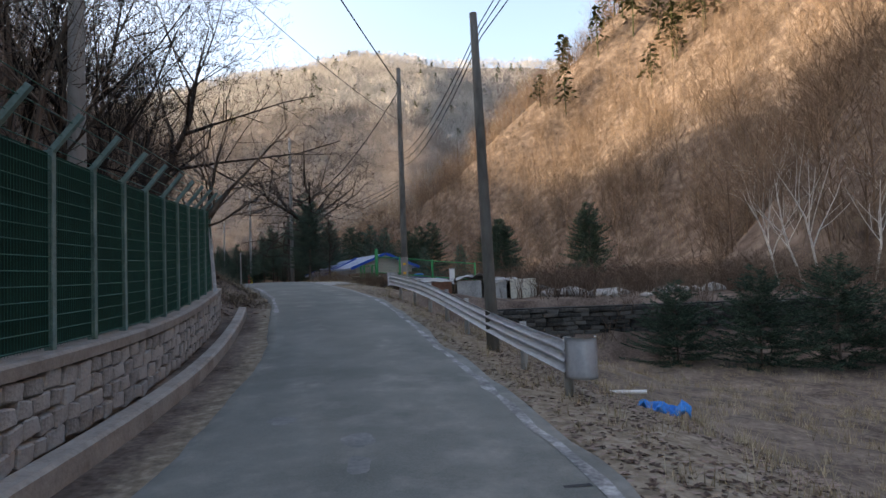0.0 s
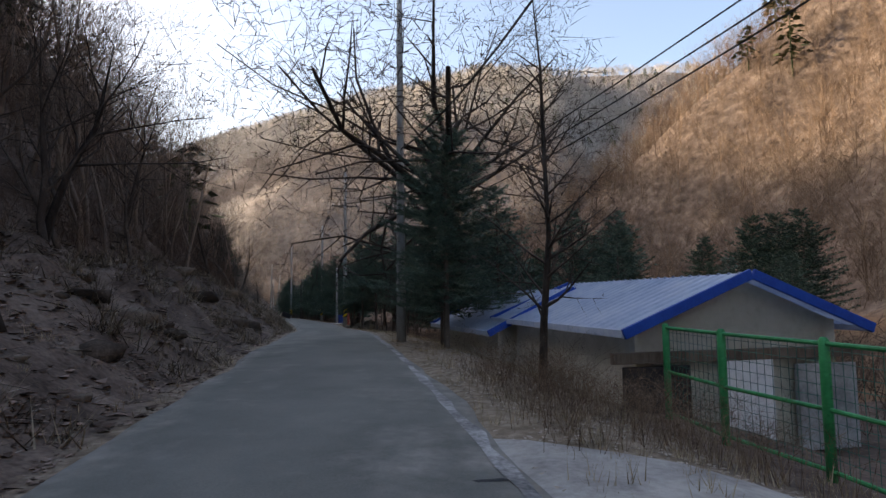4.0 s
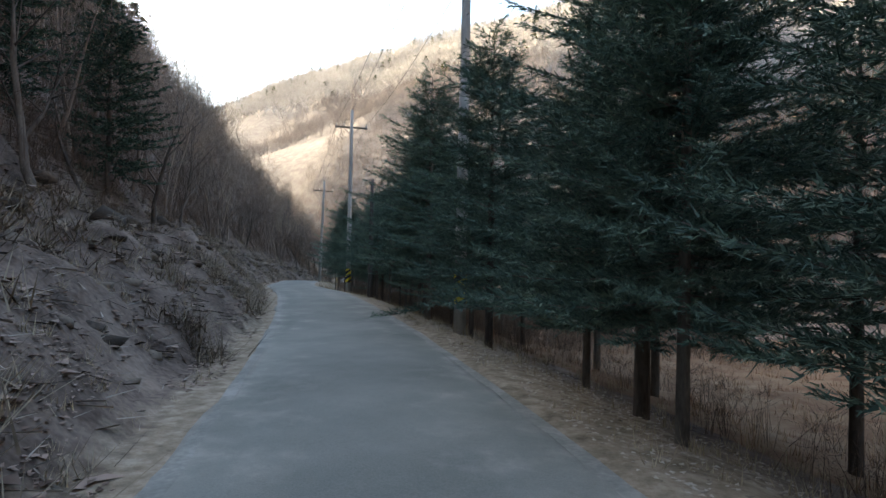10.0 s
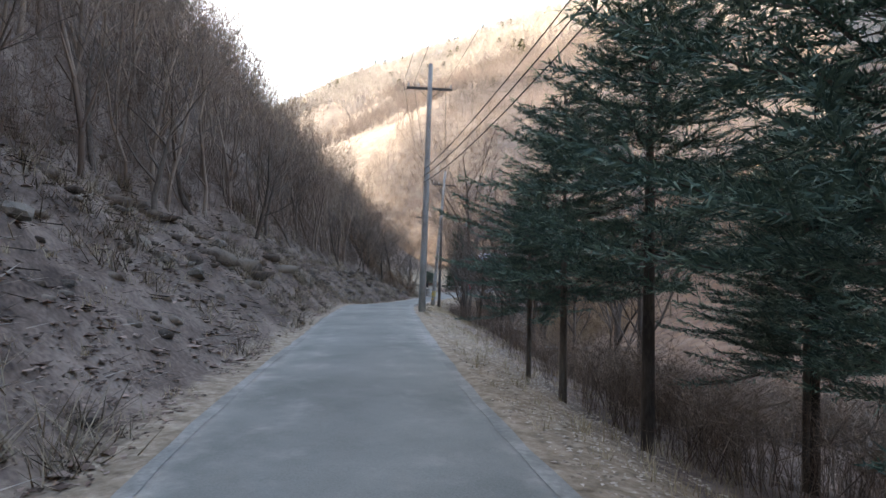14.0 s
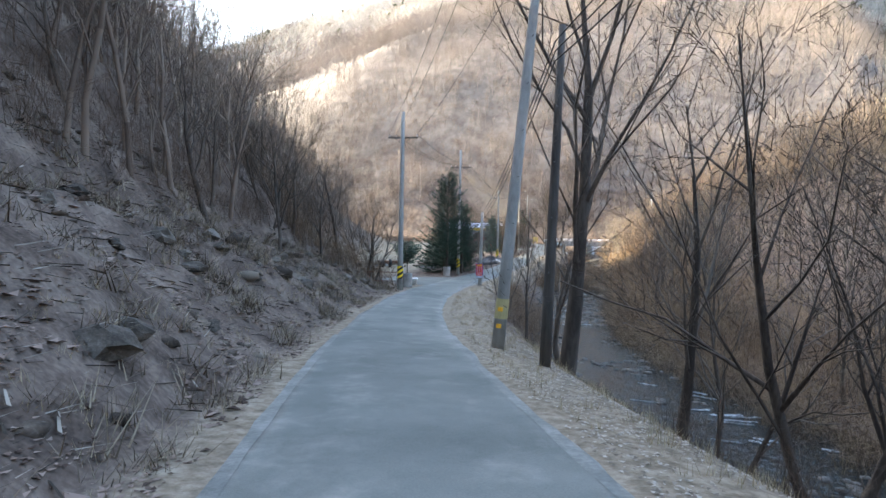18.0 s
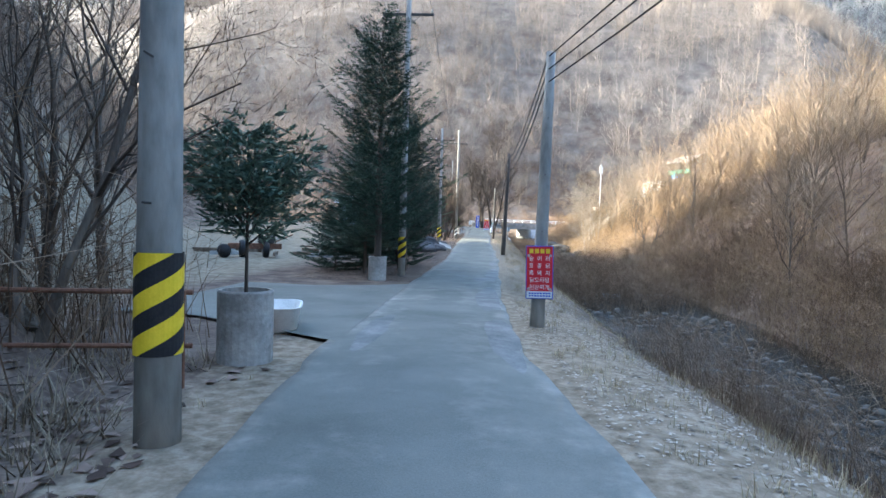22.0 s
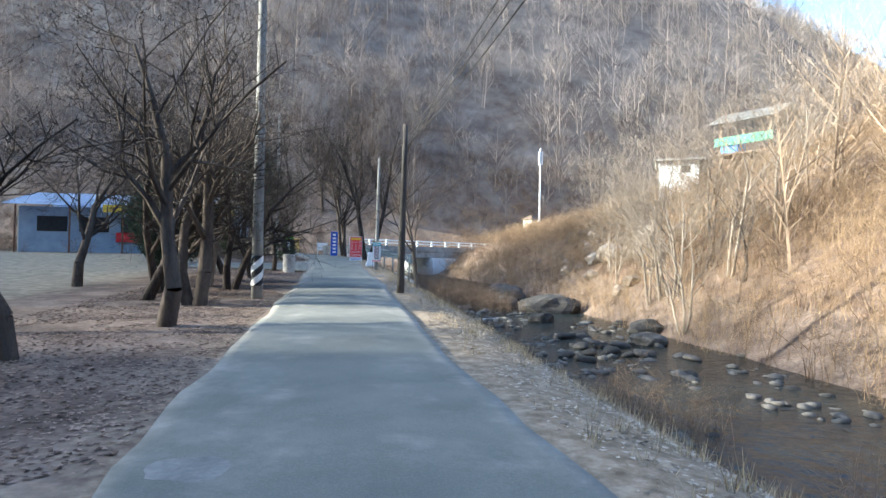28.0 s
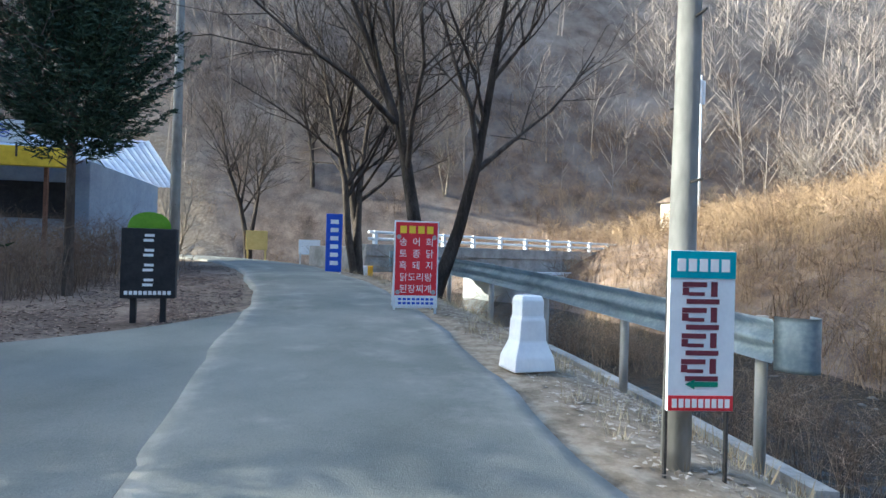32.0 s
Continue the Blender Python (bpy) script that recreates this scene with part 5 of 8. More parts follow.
# ---- evergreens ----
def fir_mesh(seed, h, radius, bare=0.12, whorl=0.27, per=8, droop=0.22, lift=0.0, twig=0.40, leafy=1.0, ragged=0.25, stem=0.014, fat=1.4, node=0.15, dense=6):
    """Needle sprays of a fir as slim leaves, and its trunk, as two arrays."""
    rr = np.random.default_rng(seed)
    V, F = [], []
    segs = [(0, 0, -0.3, 0, 0, h * 0.5, stem * h, stem * 0.65 * h), (0, 0, h * 0.5, 0, 0, h * 0.97, stem * 0.65 * h, 0.01)]
    z = bare * h
    while z < h * 0.985:
        f = (z / h - bare) / (1 - bare)
        R = radius * (1 - f) ** 0.85 * (0.75 + 0.25 * min(1, f * 6 + 0.4)) + 0.10
        for k in range(per if f < 0.85 else 5):
            a = 6.2832 * (k + rr.uniform(-0.5, 0.5)) / per + z * 3
            L = R * rr.uniform(1 - ragged * 1.4, 1 + ragged * 0.6)
            n = max(int(L / node), 2)
            ca, sa = math.cos(a), math.sin(a)
            dz = rr.normal(0, 0.11)
            z0 = z + rr.uniform(-0.6, 0.6) * whorl
            slope = -droop * (1 - f) + lift + 0.30 * f + dz
            px = None
            for i in range(n + 1):
                t = i / n
                r = L * t
                y = z0 + slope * r + 0.22 * t * t * L
                c = np.array([ca * r, sa * r, y])
                if px is not None and i % 3 == 0:
                    segs.append((*px, *c, 0.012 + 0.012 * (1 - t), 0.01))
                if i % 3 == 0 or px is None:
                    px = c
                if t < 0.12:
                    continue
                for sgn in (-1.1, 1.1, 0.0, rr.uniform(-0.8, 0.8)):
                    if rr.random() > leafy:
                        continue
                    tl = twig * (1.15 - 0.6 * t) * rr.uniform(0.7, 1.3) * min(1.0, 0.5 + L)
                    d = np.array([ca * 0.8 - sgn * sa * 0.8, sa * 0.8 + sgn * ca * 0.8, rr.normal(0.0 if abs(sgn) >= 1 else 0.25, 0.14)])
                    d /= np.linalg.norm(d)
                    for j in range(dense):
                        p = c + d * tl * (0.96 / dense) * j
                        e = d + rr.normal(0, 0.50, 3) + np.array([0, 0, 0.12])
                        side = np.cross(e, rr.normal(size=3))
                        side *= 0.0095 * rr.uniform(0.7, 1.4) * fat / (np.linalg.norm(side) + 1e-9)
                        b = len(V)
                        V += [p - side, p + side, p + e * tl * (0.36 if dense < 8 else 0.27)]
                        F.append((b, b + 1, b + 2))
        z += whorl * rr.uniform(0.75, 1.25) * (1.1 - 0.5 * f)
    tv, tf = limbs_mesh(np.array(segs), 0.03, 1.0, seed)
    return (tv, tf), (np.array(V, np.float32), np.array(F, np.int32))


def fir_kind(seed, h, radius, needles=M_needle, **kw):
    (tv, tf), (nv_, nf) = fir_mesh(seed, h, radius, **kw)
    return mesh_np("trunk", tv, tf, M_bark), mesh_np("crown", nv_, nf, needles)


def plant_tree(kind, x, y, label, size=1.0, turn=0.0, name="fir_tree", cat="tree", group="", zoff=0.0, tilt=(0, 0), tall=1.0):
    t = thing(name, label, cat, (x, y, float(ground(x, y)) + zoff), turn, group)
    t.scale = (size, size, size * tall)
    t.rotation_euler = (radians(tilt[0]), radians(tilt[1]), radians(turn))
    for me, pn in zip(kind, ("trunk", "crown")):
        new(pn, me).parent = t
    return t


FIRS = [fir_kind(101, 7.0, 2.5, bare=0.19, ragged=0.4, fat=0.85, twig=0.36, node=0.11, per=10, dense=9), fir_kind(102, 6.4, 2.45, bare=0.2, ragged=0.4, fat=0.85, twig=0.36, node=0.11, per=10, dense=9), fir_kind(103, 7.4, 2.6, bare=0.22, ragged=0.4, fat=0.85, twig=0.36, node=0.11, per=10, dense=9)]
HIGHFIRS = [fir_kind(106, 7.2, 2.5, bare=0.36, ragged=0.4, fat=0.9, twig=0.37, node=0.12, per=10, whorl=0.3, dense=9), fir_kind(107, 6.6, 2.4, bare=0.38, ragged=0.4, fat=0.9, twig=0.37, node=0.12, per=10, whorl=0.3, dense=9)]
NEARFIRS = [fir_kind(108, 7.6, 2.7, bare=0.31, ragged=0.4, fat=0.9, twig=0.36, node=0.11, per=10, dense=9), fir_kind(109, 7.0, 2.6, bare=0.33, ragged=0.4, fat=0.9, twig=0.36, node=0.11, per=10, dense=9)]
BACKFIRS = [fir_kind(104, 7.0, 2.1, bare=0.2, ragged=0.4, fat=2.0, node=0.27), fir_kind(105, 6.4, 2.0, bare=0.22, ragged=0.4, fat=2.0, node=0.27)]
BIGFIR = fir_kind(111, 8.4, 2.35, M_needle_dark, bare=0.17, per=10, whorl=0.30, droop=0.0, lift=0.28, twig=0.36, ragged=0.4, fat=0.95, node=0.12, dense=8)
LOWFIR = fir_kind(121, 2.9, 1.9, M_needle_dark, bare=0.03, whorl=0.2, per=9, droop=0.1, twig=0.24, fat=1.1, node=0.12)
FIELDPINE = fir_kind(131, 8.0, 2.8, M_needle_dark, bare=0.12, per=8, whorl=0.36, twig=0.42, ragged=0.5, fat=2.6, node=0.27)
TALLJUNIPER = fir_kind(142, 7.6, 2.1, M_needle_dark, bare=0.33, per=11, whorl=0.18, fat=1.7, ragged=0.2, droop=-0.3, lift=0.3, twig=0.34)
JUNIPER = fir_kind(141, 6.0, 2.2, M_needle_dark, bare=0.1, per=11, whorl=0.17, fat=1.9, ragged=0.15, droop=-0.6, lift=0.4, twig=0.34)

rt = random.Random(3)
firs = []
for k, y in enumerate(np.concatenate([np.arange(61.4, 61.5, 1.6), np.arange(80.2, 112.5, 1.75)])):
    firs.append((3.1 + 0.35 * math.sin(k * 2.1) + (0.55 if y > 99 else 0.0), float(y) + rt.uniform(-0.4, 0.4), rt.uniform(0.72, 1.05) * (0.75 if y < 72 else 0.8 if y > 97 else 1.0)))
for k, y in enumerate(np.arange(66, 111, 3.6)):
    if not 67.5 < y < 81:
        firs.append((5.6 + rt.uniform(-0.6, 0.9), float(y) + rt.uniform(-0.7, 0.7), rt.uniform(0.8, 1.1)))
for k, (d, y, s) in enumerate(firs):
    x = place(d, y)[0]
    if any(math.hypot(x - px, y - py) < 1.1 for px, py in ((-21.9, 67.2), (-33.0, 89.2), (-45.4, 107.2), (-40.7, 100.4), (-26.7, 77.4))):
        continue
    plant_tree((HIGHFIRS[k % 2] if y > 96 else NEARFIRS[k % 2] if y < 72 else FIRS[k % 3]) if d < 4.5 else BACKFIRS[k % 2], x, y, "dense dark green fir with a bare lower trunk", s * (1.3 if y < 72 and d < 4.5 else 1), rt.uniform(0, 360), group="row of firs beside the road")
for k, (x, y, s) in enumerate(((-19.3, 63.5, 0.78), (-20.3, 64.7, 0.56), (-20.75, 65.4, 0.5), (-18.6, 66.05, 0.75), (-16.7, 64.4, 1.0))):
    plant_tree(NEARFIRS[k % 2], x, y, "dark green fir with a bare trunk among the stones", s, 70 * k, group="row of firs beside the road")
for k, (d, y, s) in enumerate([(19, 70, 0.95), (22, 74, 1.05), (17, 79, 1.1), (20, 83, 0.9), (25, 78, 1.2), (23, 88, 1.1), (16, 86, 0.85), (27, 66, 1.0), (28, 92, 1.1), (24, 60, 0.9), (30, 72, 1.1), (14, 92, 0.8), (30, 56, 1.0), (33, 62, 1.0), (34, 84, 1.1), (28, 99, 1.0), (21, 97, 0.9)]):
    plant_tree(FIELDPINE, place(d, y)[0], y, "broad dark pine at the edge of the field", s, rt.uniform(0, 360), "pine_tree", group="pines beyond the field")
plant_tree(FIRS[0], -9.4, 41.5, "dark fir standing before the old bare oak", 0.9, 50, group="firs round the old oak")
for x, y, s in ((-9.9, 43.4, 0.7), (-8.3, 44.0, 0.8), (-9.2, 47.0, 0.72), (-4.6, 46.5, 0.75), (-6.0, 48.8, 0.8), (-1.5, 45.5, 0.55), (1.5, 49, 0.6)):
    plant_tree(BACKFIRS[int(abs(x * 10)) % 2], x, y, "dark fir crowding the old bare oak", s, rt.uniform(0, 360), group="firs round the old oak")
for x, y, s in ((8.2, 21.0, 1.0), (10.6, 19.9, 1.15), (13.2, 19.8, 1.25), (15.4, 19.0, 1.1)):
    plant_tree(LOWFIR, x, y, "low spreading dark fir before the slate wall", s, rt.uniform(0, 360), group="low firs by the slate wall")
plant_tree(BIGFIR, -83.13, 186.4, "large dark fir with raised boughs beside the pole", 1.15, 40, tall=1.0)
plant_tree(BIGFIR, -83.0, 190.6, "large dark fir standing behind the striped pole", 0.85, 160)
plant_tree(FIRS[0], -84.3, 189.0, "dense dark fir over the leafy verge", 0.85, 70)
for x, y, s in ((-84.9, 192.3, 0.95), (-85.9, 190.2, 1.05), (-85.6, 195.0, 0.85), (-83.6, 194.6, 0.7)):
    plant_tree(LOWFIR, x, y, "low dense dark fir between verge and yard", s, rt.uniform(0, 360), group="low firs along the yard")
plant_tree(FIRS[1], -85.6, 212.6, "slim dark fir beside the boulders", 0.72, 10, tall=1.35)
plant_tree(TALLJUNIPER, -89.7, 251.4, "tall dark juniper behind the black signboard", 1.0, 10, "juniper_tree")
plant_tree(JUNIPER, -90.2, 238.6, "broad dark juniper in the yard", 0.7, 80, "juniper_tree")
plant_tree(JUNIPER, -88.6, 231.8, "wide dark juniper behind the pale forked tree", 0.62, 200, "juniper_tree")
plant_tree(JUNIPER, -89.6, 234.4, "wide dark juniper at the edge of the yard", 0.72, 300, "juniper_tree")
plant_tree(JUNIPER, -94.5, 247.0, "dark juniper in front of the restaurant", 0.75, 120, "juniper_tree")

# ---- bare trees along the way ----
M_mossy = material("mossy_stone", [(0.07, 0.075, 0.055), (0.14, 0.14, 0.11), (0.26, 0.25, 0.21)], 3, 0.9, 0.7, 14, per_object=0.4)
M_birch = material("white_birch_bark", [(0.38, 0.36, 0.33), (0.58, 0.56, 0.52), (0.70, 0.68, 0.64)], 4, 0.8, 0.3, 14, stretch=(0.4, 0.4, 2))
M_bark_dark = material("dark_bark", [(0.028, 0.023, 0.02), (0.055, 0.046, 0.04), (0.095, 0.08, 0.068)], 4, 0.95, 0.8, 20, per_object=0.25, stretch=(1, 1, 0.3), spec=0.1)
M_bark_pale = material("pale_bark", [(0.15, 0.125, 0.10), (0.25, 0.215, 0.175), (0.35, 0.31, 0.26)], 4, 0.95, 0.6, 20, per_object=0.25, stretch=(1, 1, 0.3), spec=0.1)


def bare_kind(seed, mat, **kw):
    thin = kw.pop("thin", 0.009)
    seg = grow(seed, **kw)
    out = []
    for nm, ok in (("trunk", seg[:, 8] == 0), ("crown", seg[:, 8] >= 1)):
        v, f = limbs_mesh(seg[ok][:, :8], thin, 1.0, seed)
        out.append(mesh_np(nm, v, f, mat))
    return tuple(out)


OAK = bare_kind(201, M_bark_dark, height=9.0, trunk=0.40, levels=4, kids=(15, 9, 6, 4), reach=1.9, spread=1.5, wander=0.24, first=0.46, thin=0.02)
LARCH = bare_kind(202, M_bark_dark, height=9.5, trunk=0.075, levels=3, kids=(44, 8, 3), reach=0.34, spread=1.3, wander=0.06, first=0.2, thin=0.01)
YOUNG = [bare_kind(210 + i, M_bark_dark, height=5.4, trunk=0.055, levels=4, kids=(10, 6, 4, 3), spread=0.7, wander=0.12, first=0.3) for i in range(3)]
STREAM = [bare_kind(220 + i, M_bark, height=8.8, trunk=0.115, levels=4, kids=(11, 7, 5, 4), spread=0.62, wander=0.13, first=0.2, split=(2 if i == 1 else False)) for i in range(4)]
ROW = [bare_kind(230 + i, M_bark_dark, height=6.8, trunk=0.16, levels=4, kids=(12, 9, 6, 4), spread=1.05, wander=0.22, first=0.28, split=(3 if i == 2 else False)) for i in range(4)]
PALE = [bare_kind(240 + i, M_bark_pale, height=8.5, trunk=0.15, levels=4, kids=(10, 8, 6, 4), spread=0.75, wander=0.15, first=0.2, split=(2 if i else 3), fork=0.2) for i in range(3)]
GREYTRUNK = bare_kind(248, M_bark, height=7.6, trunk=0.23, levels=4, kids=(9, 8, 6, 4), spread=0.75, wander=0.16, first=0.3, split=2, fork=0.24)
BANKTREE = [bare_kind(280 + i, M_bark_pale, height=8.2, trunk=0.085, levels=4, kids=(10, 7, 5, 4), spread=0.7, wander=0.14, first=0.22, split=(3 if i else 2), fork=0.1) for i in range(2)]
DARKTREE = [bare_kind(290 + i, M_bark_dark, height=8.6, trunk=0.12, levels=4, kids=(12, 8, 6, 4), spread=0.8, wander=0.16, first=0.25, thin=0.011) for i in range(2)]
TALL = [bare_kind(250 + i, M_bark_dark, height=13, trunk=0.27, levels=4, kids=(12, 9, 6, 4), spread=0.7, wander=0.15, first=0.3, split=(2 if i == 0 else 3), fork=0.11) for i in range(2)]
BIRCH = [bare_kind(260 + i, M_birch, height=7, trunk=0.075, levels=2, kids=(9, 5), spread=0.55, wander=0.09, first=0.3) for i in range(2)]
SLOPE = [bare_kind(270 + i, M_bark, height=9, trunk=0.13, levels=4, kids=(10, 6, 4, 3), spread=0.75, wander=0.15, first=0.25, lean=(0.25, 0)) for i in range(4)]


def bare(kind, x, y, label, size=1.0, turn=None, group="", tilt=(0, 0), name="bare_tree"):
    return plant_tree(kind, x, y, label, size, rt.uniform(0, 360) if turn is None else turn, name, "tree", group, 0, tilt)


M_slabstone = material("broken_field_stone", [(0.09, 0.085, 0.07), (0.17, 0.16, 0.13), (0.28, 0.26, 0.215)], 3, 0.9, 0.7, 14, per_object=0.4)
slab_rng = random.Random(77)
heap_stones = [(-19.85, 65.12, 1.25, 0.8, 0.42), (-19.2, 65.3, 0.55, 0.5, 0.7), (-20.5, 65.7, 0.45, 0.4, 0.8), (-19.1, 64.3, 0.8, 0.6, 0.4), (-18.5, 64.9, 0.7, 0.5, 0.45)]
for k in range(48):
    f = k / 47
    heap_stones.append((-20.6 + 3.6 * f + slab_rng.uniform(-0.5, 0.5), 64.9 - 0.6 * f + slab_rng.uniform(-0.75, 0.75), slab_rng.uniform(0.22, 0.6), slab_rng.uniform(0.18, 0.42), slab_rng.uniform(0.1, 0.26)))
for i, (x, y, w, d, h) in enumerate(heap_stones):
    o = new("stone_slab", bm_mesh("stone_slab", stone_block(i + 120, w, d, h, 0.2), M_slabstone if i % 3 else M_mossy))
    o.location = (x, y, float(ground(x, y)) + 0.32 * h + (0.12 if i < 5 else 0.0))
    o.rotation_euler = (slab_rng.uniform(-0.25, 0.25), slab_rng.uniform(-0.25, 0.25), slab_rng.uniform(0, 6.28))
    tagged(o, "broken grey stone slab heaped under the firs", "stone slab", "stones under the firs")
stub = thing("tree_stump", "thick dead trunk cut off above a man's height", "tree stump", (-17.95, 66.6, float(ground(-17.95, 66.6))))
part("trunk", lathe([(0.27, -0.3), (0.24, 0.25), (0.20, 0.9), (0.23, 1.5), (0.20, 2.0), (0.05, 2.08)], 12), M_bark_dark, stub)
for k in range(5):
    a_ = 1.3 * k
    part("limb", new_rod((0.1 * math.cos(a_), 0.1 * math.sin(a_), 1.7), (0.85 * math.cos(a_), 0.85 * math.sin(a_), 2.3 + 0.12 * k), 0.07, 0.03, 7), M_bark_dark, stub)
M_clay_rock = material("earthy_bank_rock", [(0.05, 0.042, 0.034), (0.10, 0.086, 0.07), (0.17, 0.15, 0.125)], 3, 0.92, 0.7, 14, per_object=0.4)
BANKROCKS = [bm_mesh("boulder", boulder(i + 210, 1.0, 0.8, 0.75, 2, 0.34), M_clay_rock) for i in range(6)]
for i in range(90):
    y = rt.uniform(140, 172.5) if i < 55 else rt.uniform(18, 140)
    foot = float(np.interp(y, LEFT_Y, LEFT_FOOT))
    d = -(foot + rt.uniform(0.7, 3.6))
    x = place(d, y)[0]
    q = rt.choice((0.25, 0.3, 0.4, 0.5, 0.6, 0.7))
    o = new("bank_rock", BANKROCKS[i % 6])
    o.location = (x, y, float(ground(x, y)) + 0.06 * q)
    o.rotation_euler = (rt.uniform(-0.4, 0.4), rt.uniform(-0.4, 0.4), rt.uniform(0, 6.28))
    o.scale = (q, q, q * rt.uniform(0.6, 1.0))
    tagged(o, "rough earthy brown rock bedded in the leafy bank", "rock", "rocks in the bank")
for i, (d, y, s) in enumerate([(-6.5, 160.5, 1.0), (-8.2, 163.5, 1.15), (-6.2, 166.8, 0.95), (-9.0, 168.5, 1.2), (-6.8, 171.0, 1.05), (-9.6, 172.8, 1.1), (-12, 170, 1.2), (-11, 165, 1.25), (-5.4, 173.4, 0.8), (-13, 175, 1.1), (-5.6, 175.3, 1.0), (-7.8, 176.3, 1.15), (-9.8, 175.6, 1.05), (-4.4, 171.8, 0.9), (-12, 178, 1.2)]):
    bare(STREAM[i % 4], place(d, y)[0], y, "tall bare tree at the end of the bank", s, group="trees at the end of the bank")
bare(LARCH, -6.75, 34.6, "thin bare larch with many slender side boughs", 0.85, 20, name="larch_tree")
for k, (x, y, s) in enumerate(((-70.2, 235.1, 1.0), (-69.9, 234.7, 1.1), (-70.5, 235.5, 0.95), (-70.4, 239.3, 0.75), (-68.4, 233.2, 1.1), (-67.0, 236.5, 1.0), (-66.0, 233.6, 1.1), (-71.2, 231.5, 0.8))):
    bare(BANKTREE[k % 2], x, y, "slender sunlit bare tree on the rocky slope", s, group="bare trees on the rocky slope")
bare(OAK, -9.9, 45.3, "huge old bare oak with crooked spreading limbs", 1.0, 30, name="oak_tree").scale = (1.42, 1.42, 1.25)
for i, (x, y) in enumerate([(15.9, 27.7), (17.2, 27.9), (17.7, 27.4), (19.5, 26.5)]):
    bare(BIRCH[i % 2], x, y, "slender white-barked birch without leaves", 1.0 + 0.1 * (i % 3), group="birches by the slate wall", name="birch_tree")
for i, (x, y, s) in enumerate([(-13.9, 51.1, 0.62), (-12.9, 50.9, 0.95), (-15.8, 58.5, 0.7), (-14.5, 55.1, 0.72), (-17.6, 62.3, 0.75), (-12.0, 54.0, 1.15), (-11.5, 57.5, 0.95), (-13.2, 60.5, 0.9), (-16.2, 66.0, 0.9), (-14.6, 70.0, 1.0), (-12.5, 64.5, 1.0), (-18.3, 70.5, 1.1), (-15.5, 63.3, 0.8)]):
    bare(YOUNG[i % 3], x, y, "thin dark bare sapling at the field's edge", s, group="saplings along the field")
bare(TALL[1], -25.2, 79.6, "spreading bare tree with several stems behind the gate", 0.72)
for x, y, s in ((-21.6, 86.5, 1.05), (-18.6, 86.8, 1.15), (-16.2, 85.0, 1.15), (-13.8, 88.0, 1.3), (-20.2, 90.5, 1.25)):
    plant_tree(FIELDPINE, x, y, "broad dark pine behind the red gate", s, rt.uniform(0, 360), "pine_tree", group="pines behind the gate")
for x, y, s in ((-44.0, 86.0, 0.8), (-47.0, 92.0, 0.9)):
    plant_tree(FIELDPINE, x, y, "dark pine among the bare hillside trees", s, rt.uniform(0, 360), "pine_tree", group="pines on the hillside")
for k, (d, y, s) in enumerate(((7.5, 100.5, 0.95), (8.6, 112.0, 0.9), (6.6, 117.0, 0.7), (11.5, 109.0, 1.0))):
    plant_tree(HIGHFIRS[k % 2], place(d, y)[0], y, "dark fir standing behind the roadside row", s, rt.uniform(0, 360), group="firs behind the row")
plant_tree(HIGHFIRS[1], place(4.1, 105.2)[0], 105.2, "dense dark green fir close to the road", 0.9, 33, group="row of firs beside the road")
for x, y, s in ((-49.7, 114.9, 0.92), (-51.2, 116.6, 0.75), (-52.2, 118.0, 0.55), (-47.8, 111.6, 0.95), (-46.3, 113.2, 0.75), (-47.6, 117.0, 0.85)):
    plant_tree(HIGHFIRS[0], x, y, "dark green fir at the end of the row", s, rt.uniform(0, 360), group="row of firs beside the road")
for d, y, s in ((4.9, 103.4, 1.0), (5.8, 106.2, 0.95)):
    plant_tree(HIGHFIRS[0], place(d, y)[0], y, "dense dark green fir close to the road", s, rt.uniform(0, 360), group="row of firs beside the road")
bare(YOUNG[0], -28.3, 66.3, "lone thin bare tree on the leafy bank", 0.95)
bare(STREAM[0], -10.6, 47.8, "slim bare tree beside the oak", 0.8)
for i, (d, y, s) in enumerate([(4.9, 141, 1.0), (5.4, 144.5, 1.05), (4.7, 146.4, 0.9), (6.4, 139, 1.05), (5.2, 136.6, 0.9), (7.0, 143, 1.0), (4.9, 153.2, 2.3), (5.6, 156.5, 1.1), (5.2, 161.5, 0.75), (4.6, 166, 0.6), (9, 134, 1.0), (6, 131.5, 1.0), (5.2, 128, 0.9), (14.5, 158, 0.9), (14.2, 166, 0.85), (15.5, 149, 1.05), (13.8, 175, 0.7), (14.4, 184, 0.85), (14, 193, 0.6), (15.5, 171, 0.9), (16.5, 179, 0.95), (13.5, 214, 0.8), (14.6, 221, 0.65), (14.5, 232, 0.6), (9.5, 128, 1.1), (12, 138, 1.1), (7.5, 124, 1.0), (6.2, 134.5, 1.15), (8.0, 137, 1.2), (8.6, 141, 1.2), (7.6, 146, 1.1), (10.5, 133, 1.25), (9.8, 144, 1.15), (7.0, 149.5, 1.0), (11, 150, 1.1)]):
    bare(STREAM[i % 4], place(d, y)[0], y, "bare dark-limbed tree on the stream bank", s, group="bare trees along the stream")
